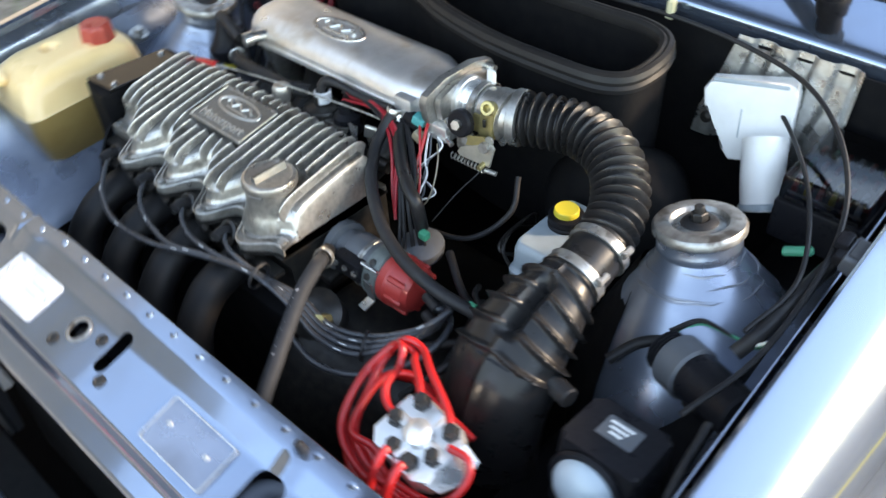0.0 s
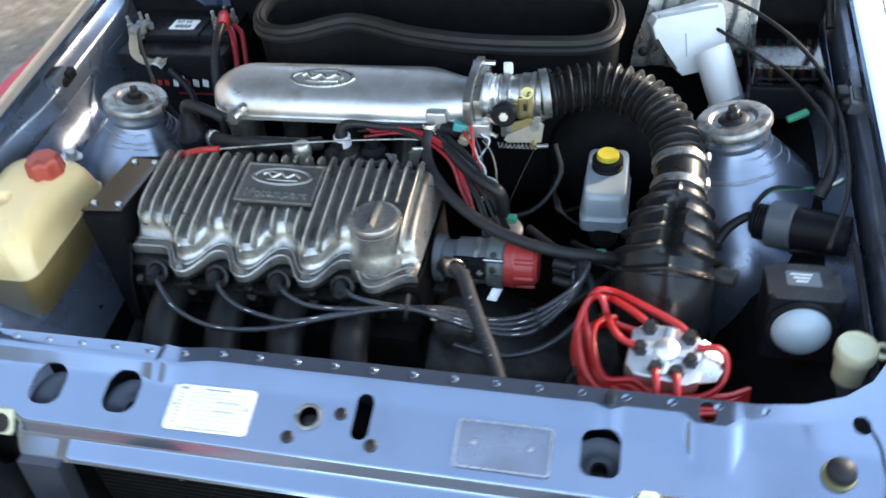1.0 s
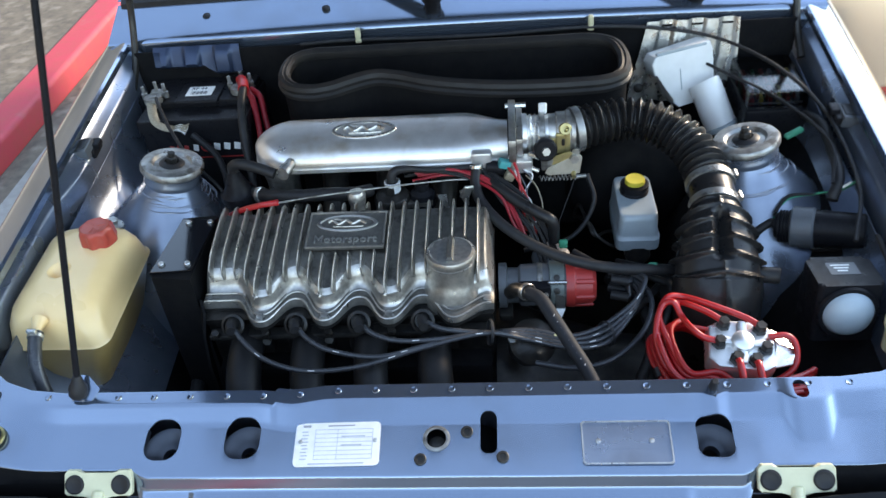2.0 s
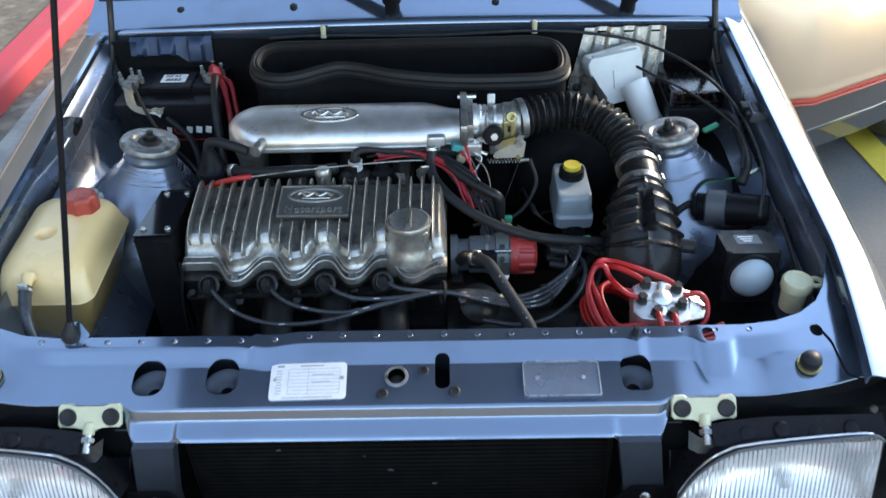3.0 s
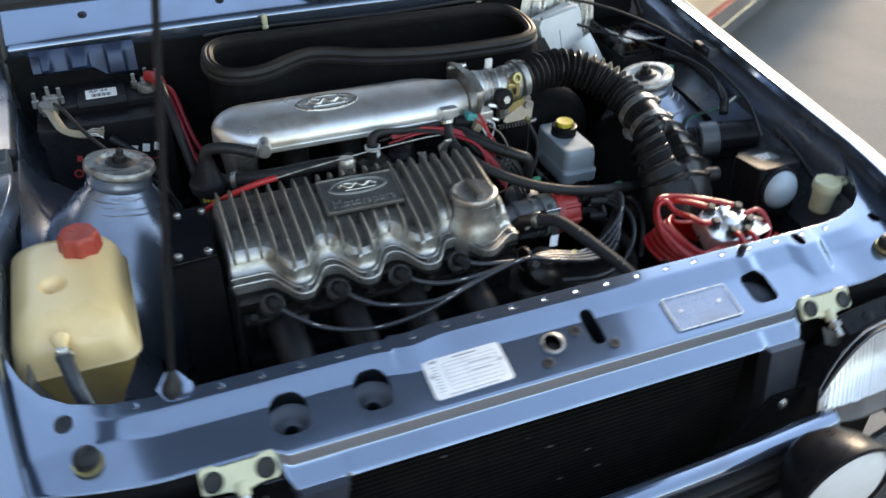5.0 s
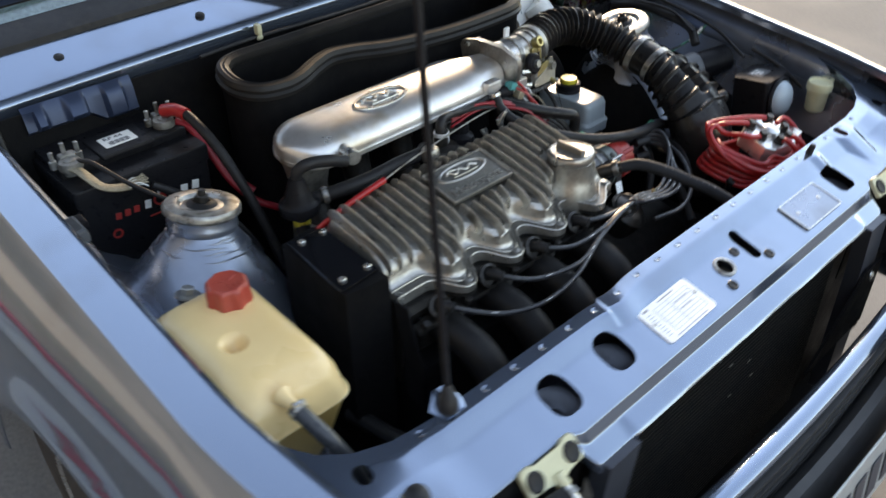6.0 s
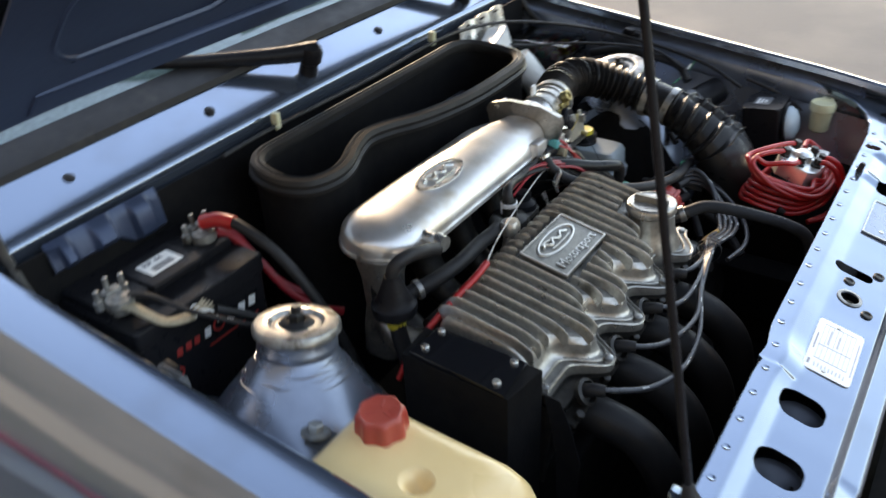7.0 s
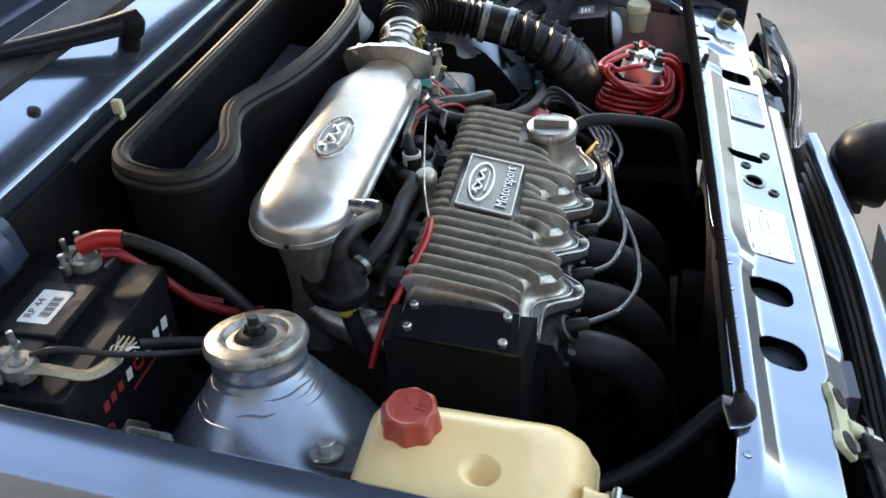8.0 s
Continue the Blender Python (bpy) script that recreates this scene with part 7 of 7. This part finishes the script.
part("thin_wire", tube([(0.126, 0.482, 0.774), (0.142, 0.466, 0.764), (0.151, 0.448, 0.742), (0.150, 0.434, 0.718), (0.140, 0.428, 0.706), (0.128, 0.434, 0.718), (0.122, 0.446, 0.740)], 0.0011, 6), COPPER, loom)
part("thin_wire", tube([(0.205, 0.480, 0.765), (0.190, 0.45, 0.74), (0.170, 0.42, 0.70)], 0.0008, 6), RUBBER, loom)
part("teal_plug", box((0.092, 0.486, 0.796), (0.020, 0.016, 0.014), 0.003, 2, pose(0, 0, 0, 0, 20, 10)), TEAL, loom)
part("pale_plug", box((0.100, 0.474, 0.780), (0.016, 0.014, 0.014), 0.003, 2, pose(0, 0, 0, 0, 30, 0)), COPPER, loom)
part("sensor_body", cyl((0.062, 0.492, 0.788), (0.092, 0.488, 0.786), 0.011, 14, chamfer=0.002), BLACK_PLASTIC, loom)
part("foil_tag", box((0.030, 0.448, 0.770), (0.018, 0.006, 0.026), 0.002, 1, pose(0, 0, 0, 20, 15, 30)), STEEL, loom)
part("green_plug", box((0.182, 0.392, 0.700), (0.014, 0.012, 0.012), 0.003, 2), GREEN, loom)
part("green_plug", box((0.315, 0.335, 0.694), (0.014, 0.010, 0.014), 0.003, 2), GREEN, loom)
bh = thing("vacuum_hose", (0.18, 0.37, 0.66), "long black rubber vacuum hose sweeping over the distributor", "hose")
part("hose", tube([(0.046, 0.478, 0.790), (0.044, 0.462, 0.775), (0.052, 0.435, 0.760), (0.078, 0.400, 0.746), (0.115, 0.370, 0.732), (0.160, 0.345, 0.720), (0.215, 0.328, 0.710), (0.275, 0.325, 0.700), (0.335, 0.335, 0.688), (0.38, 0.34, 0.67)], 0.0088, 12), RUBBER, bh)
part("branch_hose", tube([(0.060, 0.478, 0.775), (0.085, 0.450, 0.770), (0.115, 0.425, 0.760), (0.145, 0.405, 0.752), (0.165, 0.398, 0.740), (0.168, 0.402, 0.70)], 0.0095, 12), SHINY_RUBBER, bh)
part("clamp", lathe((0.046, 0.480, 0.792), (0, 0.5, 1), [(0.0095, 0), (0.011, 0.001), (0.011, 0.006), (0.0095, 0.007)], 14, closed=False), STEEL, bh)
cl = thing("clutter_hoses", (0.25, 0.28, 0.55), "dark hoses and cables low beside the gearbox", "hoses")
for a, b, c_, d_, r in (((0.20, 0.42, 0.66), (0.26, 0.38, 0.65), (0.33, 0.35, 0.655), (0.40, 0.33, 0.62), 0.006), ((0.22, 0.26, 0.61), (0.28, 0.30, 0.63), (0.33, 0.35, 0.64), (0.36, 0.42, 0.62), 0.007), ((0.28, 0.20, 0.56), (0.31, 0.26, 0.60), (0.30, 0.33, 0.62), (0.26, 0.42, 0.60), 0.009),
                       ((0.12, 0.44, 0.65), (0.20, 0.46, 0.66), (0.24, 0.50, 0.70), (0.23, 0.53, 0.74), 0.004), ((0.30, 0.22, 0.62), (0.33, 0.27, 0.655), (0.345, 0.32, 0.66), (0.34, 0.38, 0.64), 0.005), ((0.27, 0.40, 0.655), (0.29, 0.37, 0.672), (0.33, 0.35, 0.675), (0.38, 0.37, 0.65), 0.004)):
    part("hose", tube([a, b, c_, d_], r, 10), RUBBER, cl)
part("bracket", sheet([[(0.33, 0.30, 0.64), (0.36, 0.30, 0.65)], [(0.33, 0.36, 0.645), (0.36, 0.36, 0.655)], [(0.33, 0.37, 0.60), (0.36, 0.37, 0.60)]], 0.003), DARK_STEEL, cl)
tr = thing("thermostat_housing", (0.12, 0.24, 0.60), "oily cast thermostat housing with steel bolts", "thermostat housing")
part("housing", lathe((0.125, 0.245, 0.625), (0.2, -0.5, 0.8), [(0.030, -0.03), (0.034, 0.0), (0.036, 0.012), (0.026, 0.020), (0.012, 0.024), (0, 0.024)], 24), DARK_STEEL, tr)
for dx, dz in ((-0.028, 0.01), (0.03, 0.004), (0.0, 0.03)):
    part("bolt", cyl((0.125 + dx, 0.232, 0.642 + dz * 0.3), (0.125 + dx, 0.222, 0.656 + dz * 0.3), 0.007, 6), STEEL, tr)
part("sensor", cyl((0.155, 0.235, 0.645), (0.165, 0.215, 0.665), 0.009, 6), BRASS, tr)

# ---- metal distribution block with red tubes ----
blk = thing("distribution_block", (0.41, 0.155, 0.66), "machined aluminium distribution block with coiled red tubes", "fuel block")
mB = basis((0.405, 0.150, 0.712), (1, -0.12, -0.06), (0.0, -0.25, 1))
part("body", prism([(-0.044, -0.026), (-0.030, -0.038), (0.030, -0.038), (0.044, -0.028), (0.046, 0.020), (0.028, 0.036), (-0.026, 0.036), (-0.044, 0.024)], mB @ Matrix.Translation((0, 0, -0.030)), 0.030, bevel=0.004), POLISHED, blk)
part("top_boss", lathe(mB @ Vector((0.0, 0.0, 0)), mB.to_3x3() @ Vector((0, 0, 1)), [(0.016, -0.002), (0.015, 0.010), (0.010, 0.014), (0, 0.014)], 20), POLISHED, blk)
part("cross_rib", box((0, 0, 0), (0.080, 0.012, 0.010), 0.003, 2, mB @ Matrix.Translation((0, 0, 0.002))), POLISHED, blk)
part("cross_rib", box((0, 0, 0), (0.012, 0.066, 0.010), 0.003, 2, mB @ Matrix.Translation((0, 0, 0.002))), POLISHED, blk)
PORTS = [(-0.024, 0.026), (0.024, 0.024), (-0.030, -0.004), (0.030, -0.006), (-0.008, -0.026), (0.016, -0.026)]
for x, y in PORTS:
    p = mB @ Vector((x, y, 0))
    n = mB.to_3x3() @ Vector((0, 0, 1))
    part("union_bolt", lathe(p, n, [(0.010, 0), (0.010, 0.004), (0.0078, 0.005), (0.0078, 0.013), (0.0065, 0.015), (0, 0.015)], 6), DARK_STEEL, blk)
part("bare_clip", sheet([[mB @ Vector((0.040, -0.03, -0.004)), mB @ Vector((0.062, -0.026, 0.004))], [mB @ Vector((0.044, 0.0, 0.003)), mB @ Vector((0.070, 0.0, -0.004))], [mB @ Vector((0.040, 0.028, -0.002)), mB @ Vector((0.060, 0.026, -0.012))]], 0.003), STEEL, blk, "bent bright metal clip")
APEX = Vector((0.312, 0.216, 0.732))
DOWN = [(0.300, 0.160, 0.700), (0.318, 0.118, 0.684), (0.36, 0.098, 0.676), (0.43, 0.094, 0.670), (0.48, 0.105, 0.664)]
for k, (x, y) in enumerate((PORTS[0], PORTS[1])):
    p = mB @ Vector((x, y, 0.009))
    o = Vector((0.004 * k, 0.007 * k, -0.005 + 0.005 * k))
    pts = [p, p + Vector((-0.018, 0.016, 0.003)), p.lerp(APEX + o, 0.55) + Vector((0, 0.010, 0.004)), APEX + o + Vector((0.022, 0.004, -0.002)), APEX + o, APEX + o + Vector((-0.012, -0.018, -0.018))] + [Vector(q) + Vector((0.013 * k, 0.008 * k, 0)) for q in DOWN]
    part("red_tube", tube(pts, 0.0044, 10), RED_TUBE, blk, "glossy red tube")
p = mB @ Vector((*PORTS[2], 0.007))
part("red_tube", tube([p, p + Vector((-0.020, 0.006, 0.002)), p + Vector((-0.034, 0.020, 0.006)), (0.332, 0.196, 0.722), APEX + Vector((0.010, -0.004, 0.002)), APEX + Vector((-0.006, -0.006, -0.008)), (0.296, 0.170, 0.700), (0.312, 0.128, 0.680), (0.36, 0.104, 0.668), (0.44, 0.102, 0.660)], 0.0044, 10), RED_TUBE, blk, "glossy red tube")
for k in range(6):
    o = Vector((0.010 + 0.0050 * k, -0.003 * k, 0.0080 * k - 0.030))
    pts = [(0.40 + 0.006 * k, 0.205, 0.640 + 0.006 * k), (0.35, 0.224 - 0.003 * k, 0.668 + 0.004 * k), Vector((0.305, 0.226, 0.690)) + o, Vector((0.284, 0.206, 0.694)) + o, Vector((0.284, 0.172, 0.688)) + o, Vector((0.300, 0.134, 0.680)) + o, (0.340 + 0.006 * k, 0.104 + 0.003 * k, 0.656 + 0.007 * k), (0.40, 0.094 + 0.003 * k, 0.650 + 0.006 * k), (0.47, 0.100 + 0.004 * k, 0.645 + 0.006 * k), (0.505, 0.14, 0.645 + 0.005 * k)]
    part("red_tube", tube(pts, 0.0043, 10), RED_TUBE, blk, "glossy red tube")
for k, (x, y) in enumerate(PORTS[4:]):
    p = mB @ Vector((x, y, 0.007))
    part("red_tube", tube([p, p + Vector((0.0, -0.016, 0.002)), p + Vector((0.002, -0.034, -0.014)), p + Vector((0.0, -0.046, -0.05)), p + Vector((-0.04, -0.040, -0.075)), (0.33, 0.11, 0.63)], 0.0048, 10), RED_TUBE, blk, "glossy red tube")
part("red_tube", tube([mB @ Vector((0.034, 0.012, 0.004)), mB @ Vector((0.058, 0.016, 0.006)), mB @ Vector((0.070, 0.004, 0.0)), mB @ Vector((0.068, -0.022, -0.010)), mB @ Vector((0.044, -0.040, -0.022)), mB @ Vector((0.0, -0.05, -0.04))], 0.0042, 10), RED_TUBE, blk, "glossy red tube")
part("tube_joint", cyl((0.297, 0.158, 0.660), (0.301, 0.148, 0.653), 0.0066, 10), RUBBER, blk, "black tube joint")

# ---- right hand inner wing: solenoid, siren, filler ----
sol = thing("solenoid", (0.60, 0.40, 0.64), "dark cylindrical solenoid with a ribbed connector", "solenoid")
a, b = Vector((0.556, 0.412, 0.702)), Vector((0.640, 0.376, 0.718))
part("body", cyl(a, b, 0.030, 28, 0.027, chamfer=0.003), BLACK_PLASTIC, sol)
part("collar", cyl(a.lerp(b, -0.16), a.lerp(b, 0.22), 0.033, 24, chamfer=0.003), GREY_PLASTIC, sol)
part("connector", cyl(a.lerp(b, -0.42), a.lerp(b, -0.12), 0.020, 12, 0.024, chamfer=0.002), BLACK_PLASTIC, sol)
for k in range(5):
    q = a.lerp(b, -0.36 + 0.05 * k)
    part("connector_rib", lathe(q, b - a, [(0.022, 0), (0.026, 0.001), (0.026, 0.003), (0.022, 0.004)], 12, closed=False), BLACK_PLASTIC, sol)
part("lead", tube([a.lerp(b, -0.40), (0.515, 0.435, 0.695), (0.490, 0.425, 0.680), (0.470, 0.40, 0.66)], 0.007, 10), RUBBER, sol)
part("bracket", box((0.595, 0.41, 0.672), (0.05, 0.04, 0.012), 0.003, 1), DARK_STEEL, sol)
for k in range(3):
    part("thin_wire", tube([(0.52, 0.44, 0.70 + 0.006 * k), (0.545, 0.462, 0.722 + 0.003 * k), (0.585, 0.455, 0.735), (0.615, 0.44, 0.752), (0.632, 0.43, 0.775)], 0.0022, 6), GREEN if k == 0 else RUBBER, sol)
part("bare_wire", tube([(0.600, 0.446, 0.742), (0.614, 0.442, 0.752), (0.626, 0.436, 0.768)], 0.0026, 6), LABEL_WHITE, sol)
siren = thing("alarm_siren", (0.567, 0.26, 0.64), "black alarm siren with a pale blue dome", "siren")
ms = basis((0.566, 0.256, 0.700), (1, 0, 0), (0, 0.12, 1))
part("case", prism(rounded(0.088, 0.074, 0.008), ms @ Matrix.Translation((0, 0, -0.055)), 0.095, bevel=0.006), BLACK_PLASTIC, siren)
part("label", prism(rounded(0.040, 0.030, 0.002), ms @ Matrix.Translation((0.0, 0.006, 0.0401)), 0.0005), GREY_PLASTIC, siren, "grey printed label")
for k in range(3):
    part("print_bar", box((0, 0, 0), (0.026 - 0.006 * k, 0.003, 0.0004), 0, 1, ms @ Matrix.Translation((-0.002, 0.014 - 0.007 * k, 0.0408))), LABEL_WHITE, siren)
part("horn_rim", lathe((0.564, 0.219, 0.702), (0, -1, 0.15), [(0.038, 0), (0.042, 0.004), (0.040, 0.008), (0.034, 0.007)], 30), BLACK_PLASTIC, siren)
part("dome", lathe((0.564, 0.219, 0.702), (0, -1, 0.15), [(0.035, 0.0), (0.034, 0.010), (0.028, 0.018), (0.017, 0.0235), (0, 0.026)], 28, closed=False), BLUE_DOME, siren, "pale blue dome")
fill = thing("washer_filler", (0.617, 0.165, 0.66), "pale cream washer filler cup with an ear", "filler neck")
part("cup", lathe((0.615, 0.165, 0.678), (0, 0, 1), [(0.014, 0), (0.018, 0.004), (0.020, 0.040), (0.0235, 0.044), (0.0235, 0.056), (0.0215, 0.060), (0.018, 0.056), (0, 0.055)], 26), CREAM_PALE, fill)
part("ear", lathe((0.642, 0.163, 0.731), (0, 0, 1), [(0.006, 0), (0.012, 0), (0.012, 0.004), (0.006, 0.004)], 18, closed=False), CREAM_PALE, fill)
part("feed_tube", tube([(0.640, 0.20, 0.70), (0.632, 0.26, 0.735), (0.628, 0.32, 0.755)], 0.004, 8), RUBBER, fill)

# ---- rear right: corrugated shield, white box and pipe, fuse box ----
shield = thing("heat_shield", (0.42, 0.82, 0.68), "corrugated silver heat shield behind the white box", "heat shield")
rows = []
for x in np.linspace(0.345, 0.535, 48):
    b = 0.006 * min(1.0, max(0.0, 0.5 + 1.6 * math.sin((x - 0.345) * 2 * math.pi / 0.062 + 0.4)))
    k = (x - 0.345) / 0.19
    rows.append([(x + dx, y - b, z) for y, z, dx in ((0.846, 0.868, 0.02 * (1 - k)), (0.842, 0.850, 0.016 * (1 - k)), (0.832, 0.80, 0.004 - 0.004 * k), (0.824, 0.755, -0.010), (0.820, 0.715, -0.014 + 0.01 * k))])
part("sheet_metal", sheet(rows, 0.0015), STEEL, shield)
for x in (0.352, 0.512):
    part("bolt", lathe((x, 0.814, 0.745), (0, -1, 0.3), [(0.009, 0), (0.009, 0.004), (0.005, 0.006), (0, 0.006)], 14), DARK_STEEL, shield)
wb = thing("wiper_motor_cover", (0.43, 0.77, 0.69), "white plastic motor cover with a round pipe", "motor cover")
mw = basis((0.424, 0.772, 0.797), (0.11, 0.030, 0.008), (0.26, -0.93, 0.22))
part("cover", prism([(-0.060, 0.028), (-0.052, 0.040), (0.044, 0.048), (0.056, 0.046), (0.061, 0.030), (0.060, -0.052), (0.052, -0.062), (-0.014, -0.066), (-0.026, -0.052), (-0.036, -0.014), (-0.056, 0.004)], mw @ Matrix.Translation((0, 0, -0.034)), 0.040, bevel=0.005), WHITE_PLASTIC, wb)
part("seam", box((0, 0, 0), (0.0016, 0.040, 0.002), 0.0005, 1, mw @ Matrix.Translation((-0.006, -0.012, 0.0062))), MILKY, wb)
part("top_lip", box((0, 0, 0), (0.098, 0.006, 0.010), 0.002, 1, mw @ Matrix.Translation((0.0, 0.043, 0.002))), MILKY, wb)
part("pipe", tube([(0.462, 0.758, 0.780), (0.470, 0.746, 0.764), (0.480, 0.732, 0.740), (0.496, 0.716, 0.705)], 0.029, 26), WHITE_PLASTIC, wb, "white round pipe")
part("pipe_end", lathe((0.492, 0.720, 0.712), (0.42, -0.40, -0.82), [(0.030, 0), (0.032, 0.002), (0.032, 0.008), (0.027, 0.010)], 26), MILKY, wb)
fuse = thing("fuse_box", (0.575, 0.74, 0.70), "dark fuse box with a smoked cover and red fuses", "fuse box")
part("base", box((0.575, 0.745, 0.735), (0.110, 0.15, 0.06), 0.006, 2), BLACK_PLASTIC, fuse)
part("cover", box((0.575, 0.745, 0.782), (0.106, 0.145, 0.036), 0.006, 2), SMOKE, fuse, "smoked clear cover")
rnd = random.Random(3)
for r_ in range(3):
    for k in range(6):
        col = (RED_PLASTIC, YELLOW, BLUE_DOME, GREEN)[rnd.randrange(4)] if (r_ + k) % 2 else RED_PLASTIC
        part("fuse", box((0.535 + 0.0155 * k, 0.705 + 0.032 * r_, 0.773), (0.006, 0.016, 0.014), 0.001, 1), col, fuse)
for k in range(4):
    part("terminal_bar", box((0.575, 0.672 + 0.006 * k, 0.752 + 0.007 * k), (0.09, 0.003, 0.003)), STEEL, fuse)
part("harness", tube([(0.62, 0.66, 0.76), (0.628, 0.60, 0.775), (0.622, 0.53, 0.775), (0.615, 0.46, 0.765), (0.60, 0.43, 0.74)], 0.009, 10), RUBBER, fuse)
part("green_tag", box((0.585, 0.60, 0.760), (0.035, 0.012, 0.010), 0.003, 1, pose(0, 0, 0, 0, -12, 25)), GREEN, fuse)

# fan and low parts behind the radiator
fan = thing("cooling_fan", (-0.05, 0.03, 0.40), "black cooling fan shroud behind the radiator", "fan")
part("shroud", lathe((-0.02, 0.004, 0.50), (0, 1, 0), [(0.195, 0), (0.195, 0.040), (0.180, 0.055), (0.168, 0.050), (0.165, 0.012)], 48, closed=False), BLACK_AND_SHADE, fan)
part("motor", cyl((-0.02, 0.0, 0.50), (-0.02, 0.075, 0.50), 0.05, 22, chamfer=0.006), BLACK_AND_SHADE, fan)
low = thing("front_hose", (-0.50, 0.12, 0.50), "thick black radiator hose running low at the front", "hose")
part("hose", tube([(-0.44, 0.30, 0.52), (-0.42, 0.20, 0.52), (-0.38, 0.12, 0.54), (-0.34, 0.06, 0.58), (-0.32, 0.03, 0.60)], 0.0128, 14), RUBBER, low)
